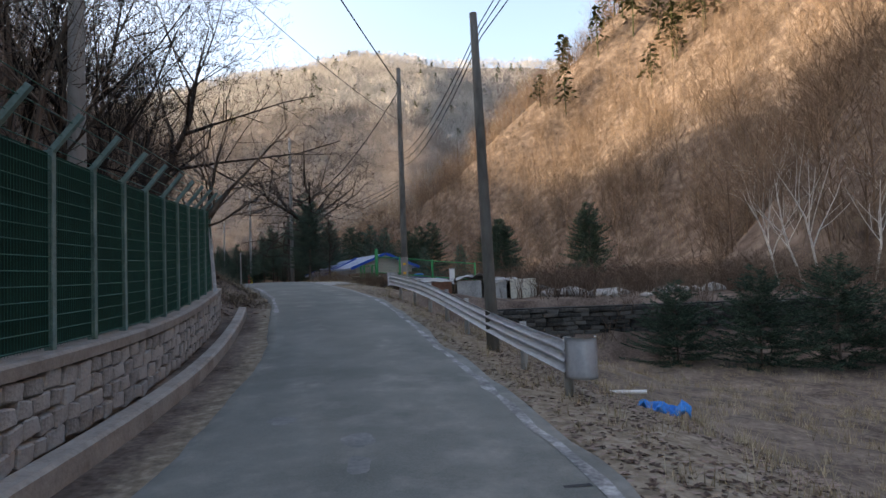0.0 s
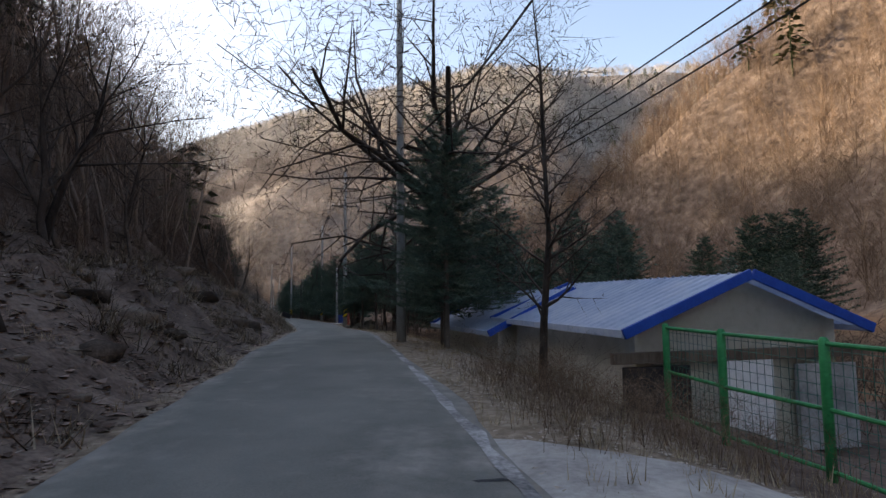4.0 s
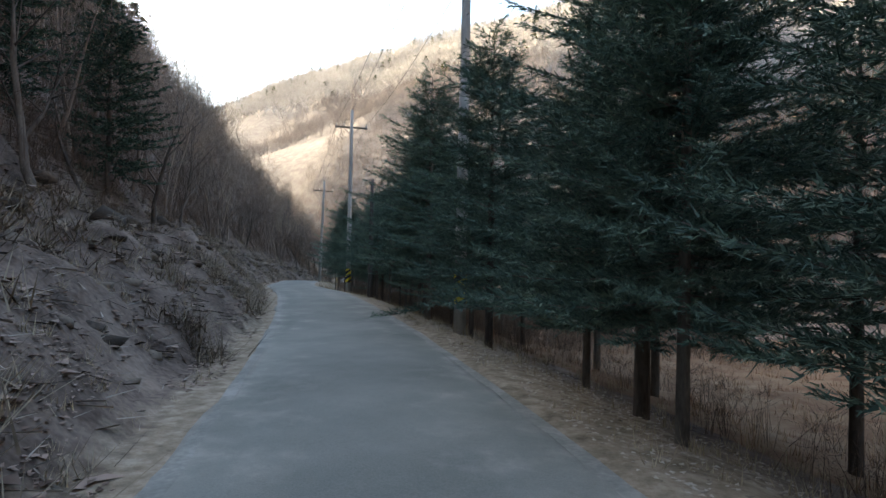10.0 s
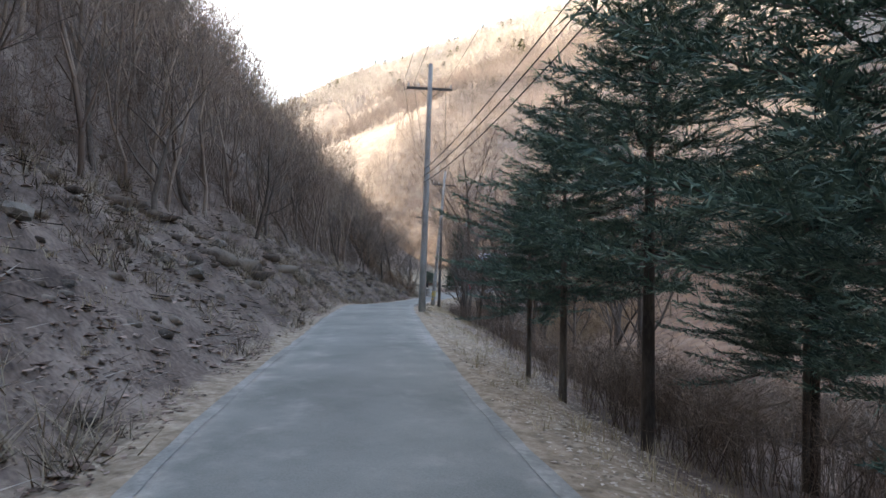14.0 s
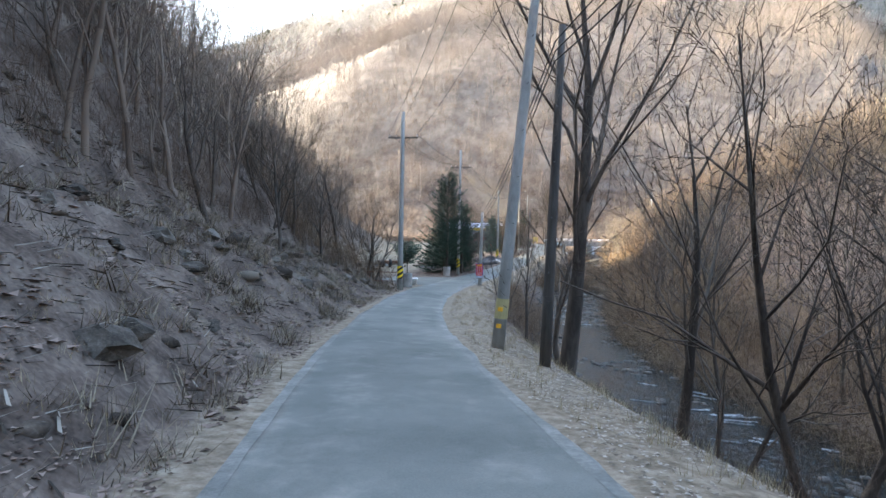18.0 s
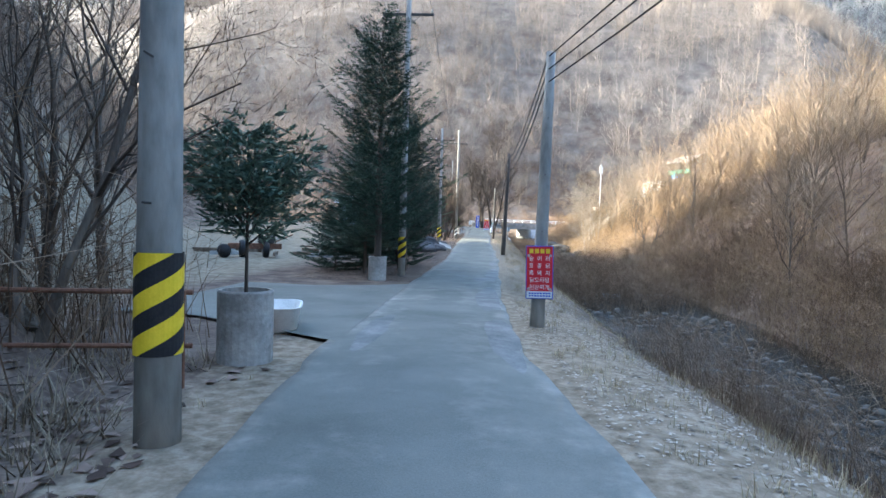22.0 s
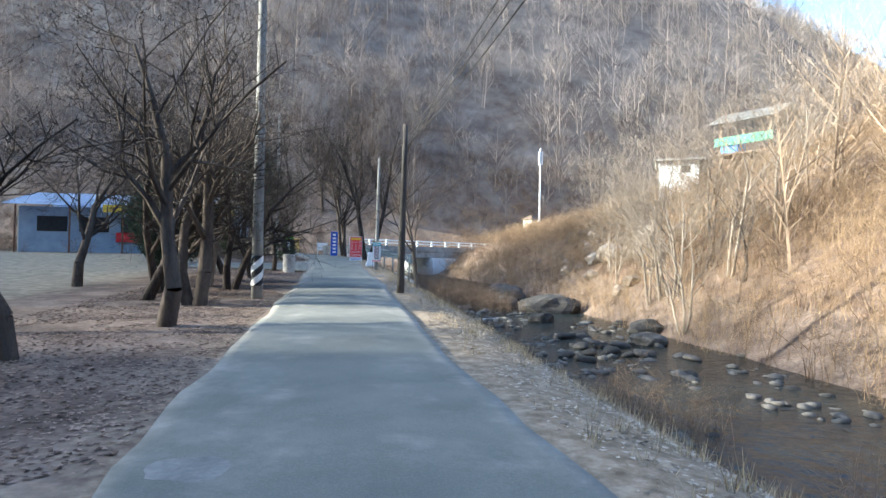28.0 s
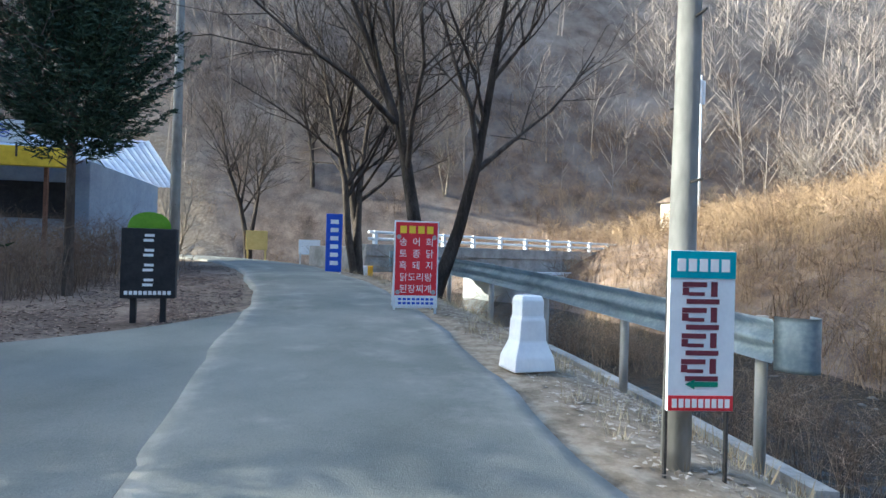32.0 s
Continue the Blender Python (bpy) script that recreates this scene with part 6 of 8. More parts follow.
for i, (x, y, s) in enumerate([(-83.45, 192.0, 0.8), (-83.5, 193.6, 0.9), (-84.6, 196.1, 0.8), (-85.2, 198.0, 0.75), (-85.6, 200.1, 0.8), (-85.9, 202.0, 0.65), (-87.4, 204.6, 0.8), (-86.3, 216.6, 0.8), (-86.5, 219.9, 0.8), (-85.75, 223.0, 1.15), (-87.9, 229.2, 1.0), (-88.3, 238.2, 1.0), (-88.4, 241.6, 0.8), (-86.95, 241.6, 0.85), (-89.6, 234.5, 1.0), (-86.3, 246.0, 0.0), (-91, 231, 1.05), (-92.5, 226, 0.95), (-86.4, 230.6, 0.95), (-87.7, 227.3, 1.0), (-86.9, 236.2, 0.9), (-89.2, 222.5, 1.0)]):
    if s:
        bare(ROW[i % 4], x, y, "gnarled dark bare tree between the road and the yard", s, group="row of trees along the yard")
bare(GREYTRUNK, -86.15, 226.2, "thick grey-barked bare tree forking above the verge", 1.0, 0)
bare(PALE[2], -87.4, 231.6, "pale forked tree beside the striped pole", 0.95, 60)
bare(BANKTREE[1], -53.2, 279.0, "lone pale bare tree beyond the slope", 0.8, 20)
bare(PALE[1], -87.2, 206.5, "tall thin bare tree behind the boulders", 0.9)
bare(STREAM[0], -80.3, 235.3, "slim straight bare tree above the stream", 0.85)
bare(TALL[0], -82.6, 253.6, "tall dark tree with two stems behind the red sign", 1.0)
bare(TALL[1], -84.4, 259.5, "tall dark bare trees at the bridge's end", 0.95)
for i, (x, y, s) in enumerate([(-90.5, 272, 1.0), (-93.5, 269.5, 0.9), (-88, 280, 1.0), (-97, 276, 1.05), (-84, 284, 0.95), (-79, 280, 0.9), (-101, 268, 1.0), (-76, 287, 1.0), (-106, 275, 1.0)]):
    bare(PALE[i % 3] if i % 2 else TALL[i % 2], x, y, "sunlit bare tree beyond the road's bend", s * 0.8, group="trees beyond the bend")
for i in range(46):
    y = 19 + i * 3.05 + rt.uniform(-1.2, 1.2)
    foot = float(np.interp(y, LEFT_Y, LEFT_FOOT) + np.interp(y, LEFT_Y, LEFT_BANK_W))
    d = -(foot + rt.uniform(-0.6, 3.2))
    bare(SLOPE[i % 4], place(d, y)[0], y, "bare tree leaning out over the leafy bank", rt.uniform(0.6, 1.05), 180 + rt.uniform(-60, 60) if i % 3 else None, group="trees on the leafy bank")
for i, (x, y, s) in enumerate([(-6.2, 3.0, 0.9), (-6.8, 6.3, 1.0), (-7.5, 11.5, 1.05), (-6.9, 14.2, 0.85), (-8.5, 9.0, 1.1), (-7.4, 17.5, 0.9)]):
    bare(SLOPE[i % 4], x, y, "dark bare tree behind the green mesh fence", s, rt.uniform(-60, 60), group="trees behind the fence")
for i, (x, y, s) in enumerate([(-8.4, 12.5, 1.3), (-8.8, 16.5, 1.35), (-11.4, 21.5, 1.2), (-13.4, 25.5, 1.1), (-15.6, 30.0, 1.1), (-9.9, 14.4, 1.4), (-11.2, 18.8, 1.4), (-17.4, 34.5, 1.1), (-10.6, 10.2, 1.3), (-19.5, 39.0, 1.1)]):
    bare(DARKTREE[i % 2], x, y, "tall dark bare tree above the bank", s, group="dark trees above the bank")
plant_tree(FIELDPINE, -9.0, 8.0, "tall dark pine behind the green fence", 1.0, 30, "pine_tree")
plant_tree(FIELDPINE, -9.5, 2.5, "tall dark pine behind the green fence", 1.1, 130, "pine_tree")

# ---- undergrowth ----
def thicket(name, y0, y1, d0, d1, spacing, seed, sizes, mat, label, keep=None, far=False):
    return scatter(name, FAR_BUSHES if far else BUSHES, spots_in(y0, y1, d0, d1, spacing, seed, sizes, keep), mat, label, "shrubs")


M_reed = material("dry_brush", [(0.16, 0.112, 0.07), (0.27, 0.195, 0.12), (0.38, 0.285, 0.18)], 0.3, 0.95, 0, island=0.3, spec=0.08)
M_brush = material("brown_brush", [(0.07, 0.05, 0.04), (0.12, 0.088, 0.068), (0.18, 0.135, 0.10)], 0.3, 0.95, 0, island=0.3, spec=0.08)
M_thicket = material("brown_thicket", [(0.09, 0.062, 0.042), (0.17, 0.122, 0.085), (0.27, 0.20, 0.14)], 0.3, 0.95, 0, island=0.6, spec=0.08)
M_foot_brush = material("slope_foot_brush", [(0.10, 0.074, 0.056), (0.175, 0.132, 0.10), (0.26, 0.20, 0.15)], 0.3, 0.95, 0, island=0.4, spec=0.08)
thicket("yard_corner_brush", 167, 175.6, -14, -4.0, 0.6, 44, (0.7, 1.5), M_thicket, "tall brown brush at the corner of the yard")
thicket("stream_thicket", 163, 204, 4.2, 6.6, 0.36, 31, (0.35, 0.85), M_thicket, "dense brown leafless thicket between road and stream", lambda x, y, d: (wobble(x, y, 4.0, 3) > -0.25) & ((y < 180) | (y > 193)))
thicket("verge_stream_brush", 194, 228, 4.6, 6.6, 0.5, 49, (0.35, 0.75), M_thicket, "brown brush hanging over the stream", lambda x, y, d: wobble(x, y, 5.0, 6) > -0.1)
thicket("bend_stream_brush", 239, 256, 4.6, 8.6, 0.42, 50, (0.35, 0.8), M_thicket, "tangled brown brush beside the guard rail", lambda x, y, d: (wobble(x, y, 3.5, 9) > -0.2) & ((d > 5.2) | (y < 244)))
thicket("fir_row_brush", 97, 127, 4.2, 15, 0.5, 67, (0.45, 1.0), M_foot_brush, "tangled brown brush behind the firs")
thicket("field_brush", 56, 78, 5.2, 24, 0.6, 68, (0.14, 0.34), M_reed, "tan dry weeds standing over the field")
thicket("stream_tall_brush", 194, 214, 4.8, 10.6, 0.5, 69, (0.65, 1.2), M_thicket, "head-high brown brush hiding the stream")
thicket("juniper_brush", 250.5, 259, -8.5, -4.6, 0.45, 70, (0.45, 0.95), M_foot_brush, "brown leafless brush round the juniper")
thicket("wood_edge_thicket", 126, 147, 3.8, 7.6, 0.6, 45, (0.25, 0.6), M_brush, "dark tangled brush on the stream bank")
thicket("far_bank_thicket", 150, 262, 11.1, 19, 0.6, 32, (0.4, 1.0), M_reed, "golden dry brush along the far stream bank")
thicket("far_bank_brush", 152, 206, 11.0, 16, 0.5, 58, (0.5, 1.15), M_thicket, "red-brown leafless brush along the far stream bank")
thicket("slope_brush", 205, 285, 17, 40, 0.75, 33, (0.3, 0.75), M_reed, "golden dry brush on the sunlit slope", far=True)
thicket("slope_dark_brush", 196, 285, 11.5, 40, 1.15, 57, (0.35, 0.85), M_thicket, "darker brown brush among the dry grass", far=True)
thicket("left_bank_brush", 17, 173, -9, -4.2, 0.55, 34, (0.3, 0.8), M_brush, "thin brown brush on the leafy bank", left_wood)
thicket("left_slope_brush", 17, 178, -30, -7, 0.9, 35, (0.6, 1.3), M_brush, "grey-brown brush under the hillside trees", left_wood)
thicket("field_edge_brush", 42, 128, 3.4, 7, 0.8, 36, (0.25, 0.55), M_brush, "low dead stalks under the firs")
thicket("right_slope_brush", -8, 130, 24, 100, 1.3, 37, (0.8, 1.7), M_foot_brush, "dark bare brush covering the foot of the slope", hill_right, True)
thicket("terrace_brush", 23, 47, 9.5, 27, 0.8, 48, (0.4, 0.9), M_brush, "dark bare brush beyond the ruined wall", far=True)
thicket("brush_pile", 26.3, 28.2, 3.1, 5.0, 0.1, 40, (0.22, 0.42), M_thicket, "heap of dead brown vines beside the pole")
thicket("terrace_end_brush", 20, 33, 18.5, 30, 0.6, 66, (0.5, 1.1), M_foot_brush, "brown leafless brush beyond the slate wall")
thicket("house_brush", 31.6, 37, 2.3, 4.2, 0.25, 38, (0.2, 0.45), M_thicket, "dry brown brush at the roadside before the house")
thicket("bridge_brush", 255, 310, -34, 34, 1.2, 39, (0.4, 0.8), M_thicket, "bare brown brush at the foot of the far slope", lambda x, y, d: (y > 287) | ((np.abs(d) > 3.2) & ((d < 6.5) | (d > 13))), True)

heap = new("brush_heap", bm_mesh("brush_heap", boulder(140, 1.9, 1.5, 1.2, 3, 0.3), material("matted_vines", [(0.035, 0.028, 0.024), (0.075, 0.06, 0.05), (0.14, 0.115, 0.095)], 3, 0.95, 1.0, 18, spec=0.08)))
heap.location = (-2.35, 27.2, float(ground(-2.35, 27.2)) + 0.2)
tagged(heap, "rounded heap of matted dead brown vines", "brush heap")

# clods, roots and stones that break up the bank
def clod_template(seed):
    rr_ = np.random.default_rng(seed)
    bm = bmesh.new()
    bmesh.ops.create_icosphere(bm, subdivisions=1, radius=0.5)
    v = np.array([p.co[:] for p in bm.verts], np.float32) * rr_.uniform(0.6, 1.25, (len(bm.verts), 1)).astype(np.float32)
    f = np.array([[p.index for p in q.verts] for q in bm.faces], np.int32)
    bm.free()
    return v * np.array([1.3, 0.9, 0.55], np.float32), f


M_clod = material("dark_soil", [(0.045, 0.037, 0.03), (0.10, 0.08, 0.065), (0.18, 0.15, 0.12)], 3.0, 0.95, 0.6, 14, island=0.6, spec=0.08)
scatter("bank_clods", [clod_template(i) for i in range(6)], spots_in(16.8, 173, -8.5, -2.2, 0.75, 61, (0.12, 0.42), lambda x, y, d: wobble(x, y, 1.9, 14) > -0.15), M_clod, "dark clods and stones breaking out of the bank", "soil")

scatter("bank_outcrops", [clod_template(i + 30) for i in range(6)], spots_in(16.8, 173, -7.2, -3.0, 1.5, 64, (0.45, 1.15), lambda x, y, d: wobble(x, y, 4.2, 17) > 0.0), M_clod, "dark earthy ledges and rocks bedded in the bank", "soil")

# leaf litter and dry grass
leaf = (np.array([[-0.5, -0.25, 0.0], [0.1, -0.32, 0.12], [0.55, 0.05, 0.02], [0.0, 0.3, 0.15]], np.float32), np.array([[0, 1, 2], [0, 2, 3]], np.int32))
leaf2 = (leaf[0] * np.array([1, 1, -1], np.float32) + np.array([0, 0, 0.14], np.float32), leaf[1])


def litter(name, y0, y1, d0, d1, per_m2, seed, size, mat, label, bare_=-0.55):
    rr_ = np.random.default_rng(seed)
    n = int((y1 - y0) * (d1 - d0) * per_m2)
    y, d = rr_.uniform(y0, y1, n), rr_.uniform(d0, d1, n)
    ok = (wobble(y * 1.0, d * 2.0, 1.6, seed) > bare_)
    y, d = y[ok], d[ok]
    x = road_x(y) + d / road_dir(y)[1]
    s = rr_.uniform(*size, len(x))
    sp = np.stack([x, y, ground(x, y) + 0.005, rr_.uniform(0, 6.28, len(x)), s, s * rr_.uniform(0.4, 1.6, len(x))], 1)
    return scatter(name, [leaf, leaf2], sp, mat, label, "leaf litter")


M_leaf = material("dead_leaves", [(0.065, 0.045, 0.036), (0.16, 0.115, 0.091), (0.29, 0.22, 0.18)], 0.4, 0.9, 0, island=0.7, spec=0.15)
M_leaf_pale = material("pale_dead_leaves", [(0.17, 0.14, 0.11), (0.30, 0.255, 0.205), (0.45, 0.395, 0.33)], 0.4, 0.9, 0, island=0.7, spec=0.15)
litter("bank_leaf_litter", 16.5, 168, -8.0, -1.8, 160, 41, (0.035, 0.095), M_leaf, "dead brown leaves lying thick on the bank", -0.05)
litter("bank_leaf_drifts", 16.5, 173, -7.5, -1.9, 28, 46, (0.10, 0.24), M_leaf, "curled brown leaf drifts on the bank", 0.0)
twigs_ = []
for i in range(5):
    rr_ = np.random.default_rng(300 + i)
    a = rr_.uniform(0, 6.28)
    e, n_ = np.array([math.cos(a), math.sin(a), rr_.uniform(0.05, 0.3)]), np.array([-math.sin(a), math.cos(a), 0.6])
    twigs_.append((np.array([-e * 0.5 - n_ * 0.02, -e * 0.5 + n_ * 0.02, e * 0.5], np.float32), np.array([[0, 1, 2]], np.int32)))
scatter("bank_fallen_twigs", twigs_, spots_in(16.8, 173, -9.0, -2.0, 0.21, 62, (0.25, 0.9)), material("fallen_twigs", [(0.05, 0.042, 0.034), (0.16, 0.135, 0.11), (0.36, 0.32, 0.27)], 0.4, 0.9, 0, island=0.9, spec=0.1), "fallen twigs and dead stalks strewn over the bank", "twigs")
litter("verge_leaf_litter", 20, 260, 1.75, 4.0, 130, 42, (0.03, 0.075), M_leaf_pale, "pale dead leaves strewn along the verge")
litter("rail_leaf_litter", -6, 24, 1.75, 4.6, 120, 47, (0.04, 0.10), M_leaf, "brown leaves blown under the guard rail")
litter("yard_leaf_litter", 186, 262, -6, -1.6, 300, 43, (0.03, 0.075), M_leaf, "brown leaf litter under the roadside trees")


def blade_tuft(seed, n=16, h=0.30, lean_=0.5):
    rr_ = np.random.default_rng(seed)
    V, F = [], []
    for i in range(n):
        a, l = rr_.uniform(0, 6.28), rr_.uniform(0.1, lean_)
        p = np.array([rr_.normal(0, 0.09), rr_.normal(0, 0.09), -0.02])
        t = p + np.array([math.cos(a) * l * h * 1.6, math.sin(a) * l * h * 1.6, h * rr_.uniform(0.4, 1.1)])
        sd = np.array([-math.sin(a), math.cos(a), 0]) * 0.008
        b = len(V)
        V += [p - sd, p + sd, t]
        F.append((b, b + 1, b + 2))
    return np.array(V, np.float32), np.array(F, np.int32)


TUFTS = [blade_tuft(i) for i in range(4)]
M_straw = material("dry_grass", [(0.22, 0.17, 0.10), (0.36, 0.29, 0.18), (0.48, 0.40, 0.27)], 0.4, 0.9, 0, island=0.5, spec=0.15)
scatter("verge_grass", TUFTS, spots_in(-4, 262, 1.9, 5.0, 0.34, 51, (0.35, 0.9)), M_straw, "dry straw-coloured grass along the verge", "grass")
scatter("meadow_grass", TUFTS, spots_in(-4, 24, 4.5, 16, 0.38, 52, (0.4, 1.0)), M_straw, "dry trampled meadow grass", "grass")
scatter("field_grass", TUFTS, spots_in(42, 112, 4.5, 18, 0.55, 53, (0.5, 1.2)), material("field_stubble", [(0.18, 0.10, 0.06), (0.28, 0.17, 0.10), (0.37, 0.25, 0.15)], 0.4, 0.9, 0, island=0.5, spec=0.1), "red-brown dry field stubble", "grass")
scatter("left_grass", TUFTS, spots_in(16, 262, -4.5, -1.9, 0.42, 54, (0.25, 0.7), lambda x, y, d: y < 174), M_straw, "dry grass at the foot of the bank", "grass")

MATS_ = [blade_tuft(20 + i, 26, 0.34, 1.2) for i in range(4)]
scatter("bank_dead_grass", MATS_, spots_in(16.8, 173, -8.0, -2.0, 0.4, 55, (0.6, 1.6), lambda x, y, d: wobble(x, y, 2.4, 8) > -0.1), material("matted_grass", [(0.08, 0.063, 0.045), (0.165, 0.13, 0.092), (0.30, 0.25, 0.18)], 0.4, 0.9, 0, island=0.5, spec=0.1), "matted grey-brown dead grass hanging down the bank", "grass")

# ---- stream ----
M_water = material("stream_water", [(0.012, 0.016, 0.016), (0.022, 0.028, 0.027)], 0.6, 0.16, 0.0, spec=0.32)
nt = M_water.node_tree
wb_ = nt.nodes.new("ShaderNodeBump")
wb_.inputs["Strength"].default_value, wb_.inputs["Distance"].default_value = 0.85, 0.14
wnz = nt.nodes.new("ShaderNodeTexNoise")
wnz.inputs["Scale"].default_value, wnz.inputs["Detail"].default_value = 3.2, 5
nt.links.new(nt.nodes["Texture Coordinate"].outputs["Object"], wnz.inputs["Vector"])
nt.links.new(wnz.outputs["Fac"], wb_.inputs["Height"])
nt.links.new(wb_.outputs[0], nt.nodes["Principled BSDF"].inputs["Normal"])
M_foam = material("white_water", [(0.10, 0.115, 0.12), (0.28, 0.30, 0.31), (0.62, 0.64, 0.66)], 6, 0.5, 0.8, 14)
wy = np.arange(118, 300, 0.6)


def stream_mid(y):
    yc = np.clip(y, 118, 275)
    return (np.interp(yc, RIGHT_Y, RIGHT_D[2]) + np.interp(yc, RIGHT_Y, RIGHT_D[3])) / 2


def stream_z(y):
    yc = np.clip(y, 118, 275)
    return road_z(np.clip(y, -80, 288)) + np.interp(yc, RIGHT_Y, RIGHT_H[3]) + 0.28


cols = np.linspace(-1, 1, 9)
half = (np.interp(np.clip(wy, 118, 275), RIGHT_Y, RIGHT_D[3]) - np.interp(np.clip(wy, 118, 275), RIGHT_Y, RIGHT_D[2])) / 2 + 0.9
wx = road_x(np.clip(wy, -80, 288))[:, None] + (stream_mid(wy)[:, None] + cols[None] * half[:, None]) / np.clip(road_dir(np.clip(wy, -80, 285))[1], 0.6, 1)[:, None]
wz = np.repeat(stream_z(wy)[:, None], 9, 1) + 0.03 * wobble(wx, np.repeat(wy[:, None], 9, 1), 1.1, 3)
wvv = np.stack([wx, np.repeat(wy[:, None], 9, 1), wz], -1).reshape(-1, 3)
ii = (np.arange(len(wy) - 1)[:, None] * 9 + np.arange(8)[None]).ravel()
tagged(new("water", mesh_np("water", wvv, np.stack([ii, ii + 1, ii + 10, ii + 9], 1), M_water, True)), "dark rippling mountain stream among boulders", "stream", kind="structure")
M_rock = material("stream_rock", [(0.028, 0.028, 0.027), (0.058, 0.055, 0.051), (0.12, 0.113, 0.103)], 1.6, 0.85, 0.8, 9, per_object=0.5)
ROCKS = [bm_mesh("stone", boulder(i * 1.7, 1, 0.8, 0.62), M_rock, True) for i in range(6)]
for i in range(150):
    y = rt.uniform(138, 262) if i % 2 else rt.uniform(196, 246)
    d = float(stream_mid(y)) + (rt.choice((-1, 1)) * abs(rt.gauss(2.8, 0.7)) if i % 2 else rt.uniform(-2.2, 2.2))
    x = place(d, y)[0]
    s = rt.choice((0.2, 0.25, 0.3, 0.4, 0.5, 0.7))
    o = new("boulder", ROCKS[i % 6])
    o.location = (x, y, max(float(ground(x, y)), float(stream_z(y)) - 0.12) + 0.02 * s)
    o.rotation_euler = (0, 0, rt.uniform(0, 6.28))
    o.scale = (s, s * rt.uniform(0.7, 1.1), s * rt.uniform(0.6, 1))
    tagged(o, "rounded grey boulder in the stream", "boulder", "boulders in the stream")
for i in range(46):
    y = rt.choice((151, 153, 155, 157, 160, 176, 183.5, 199, 203, 207.5, 211, 236)) + rt.uniform(-1.2, 1.2)
    d = float(stream_mid(y)) + rt.uniform(-2.2, 2.2)
    o = new("foam", bm_mesh("foam", crumple(i + 20, rt.uniform(0.4, 1.1), rt.uniform(0.06, 0.16), 0.0, 0.016, 9), M_foam))
    o.location = (place(d, y)[0], y, float(stream_z(y)) + 0.03)
    o.rotation_euler = (0, 0, rt.uniform(-0.4, 0.4))
    tagged(o, "strip of white water between stones", "white water", "white water on the stream", kind="structure")
for i, (x, y, w, d, h) in enumerate([(-74.3, 245.6, 2.6, 1.3, 0.9), (-73.6, 239.6, 3.0, 1.7, 1.1), (-75.2, 241.8, 1.4, 1.0, 0.7), (-72.4, 242.6, 1.7, 1.1, 0.8), (-71.8, 233.0, 1.6, 1.0, 0.6), (-73.0, 230.4, 1.3, 0.9, 0.5), (-75.0, 236.0, 1.1, 0.8, 0.5), (-74.0, 248.5, 1.8, 1.2, 0.8)]):
    o = new("boulder", bm_mesh("boulder", boulder(i + 80, w, d, h * 1.3, 3, 0.16), M_rock))
    o.location = (x, y, float(stream_z(y)) + 0.1 * h)
    tagged(o, "large flat grey boulder lying in the stream", "boulder", "large boulders in the stream")
big = [(-84.6, 205.3, 1.7, 1.1, 0.75), (-84.0, 207.0, 1.2, 1.0, 0.6), (-85.2, 207.6, 1.6, 1.2, 0.8), (-85.3, 210.9, 1.7, 1.1, 0.95), (-84.3, 211.4, 0.9, 0.8, 0.6), (-86.3, 209.2, 1.3, 1.1, 0.7)]
M_darkrock = material("dark_landscape_rock", [(0.035, 0.035, 0.04), (0.07, 0.07, 0.075), (0.13, 0.125, 0.125)], 2.2, 0.85, 0.8, 10, per_object=0.3)
for i, (x, y, w, d, h) in enumerate(big):
    o = new("boulder", bm_mesh("boulder", boulder(i + 31, w, d, h * 1.2, 3, 0.16), M_darkrock))
    o.location = (x, y, float(ground(x, y)) + h * 0.22)
    tagged(o, "flat dark boulder set on the leafy verge", "boulder", "dark boulders on the verge")
cobbles = spots_in(146, 252, 5.4, 11.2, 0.55, 63, (0.12, 0.42), lambda x, y, d: wobble(x, y, 3.0, 11) > 0.1)
cobbles[:, 2] = stream_z(cobbles[:, 1]) - 0.01
scatter("stream_cobbles", [clod_template(i + 10) for i in range(5)], cobbles, M_rock, "dark wet cobbles breaking the stream's surface", "stones")
M_bankrock = material("weathered_bank_rock", [(0.13, 0.11, 0.09), (0.23, 0.20, 0.17), (0.36, 0.33, 0.28)], 3, 0.9, 0.8, 16, per_object=0.4)
for i in range(78):
    x, y = -67.2 + rt.uniform(-3.4, 4), 247 + rt.uniform(-9, 8)
    s = rt.choice((0.3, 0.4, 0.5, 0.65, 0.8))
    o = new("boulder", bm_mesh("boulder", boulder(i + 51, s * 1.2, s, s * 1.1, 2, 0.34), M_bankrock))
    o.location = (x, y, float(ground(x, y)) + 0.1)
    tagged(o, "pale sunlit boulder bedded in the slope", "boulder", "pale rocks on the slope")
for i, (x, y, w, d, h) in enumerate([(-68.6, 243.4, 1.7, 1.3, 1.3), (-67.2, 242.4, 1.4, 1.2, 1.3), (-69.2, 244.9, 1.0, 0.9, 0.9), (-66.4, 243.8, 1.2, 1.1, 1.2), (-67.9, 240.6, 1.0, 0.9, 0.9)]):
    o = new("outcrop", bm_mesh("outcrop", boulder(i + 171, w, d, h, 3, 0.3), M_bankrock))
    o.location = (x, y, float(ground(x, y)) + 0.15 * h)
    tagged(o, "pale fractured rock outcrop on the sunlit slope", "outcrop", "rock outcrops on the slope")
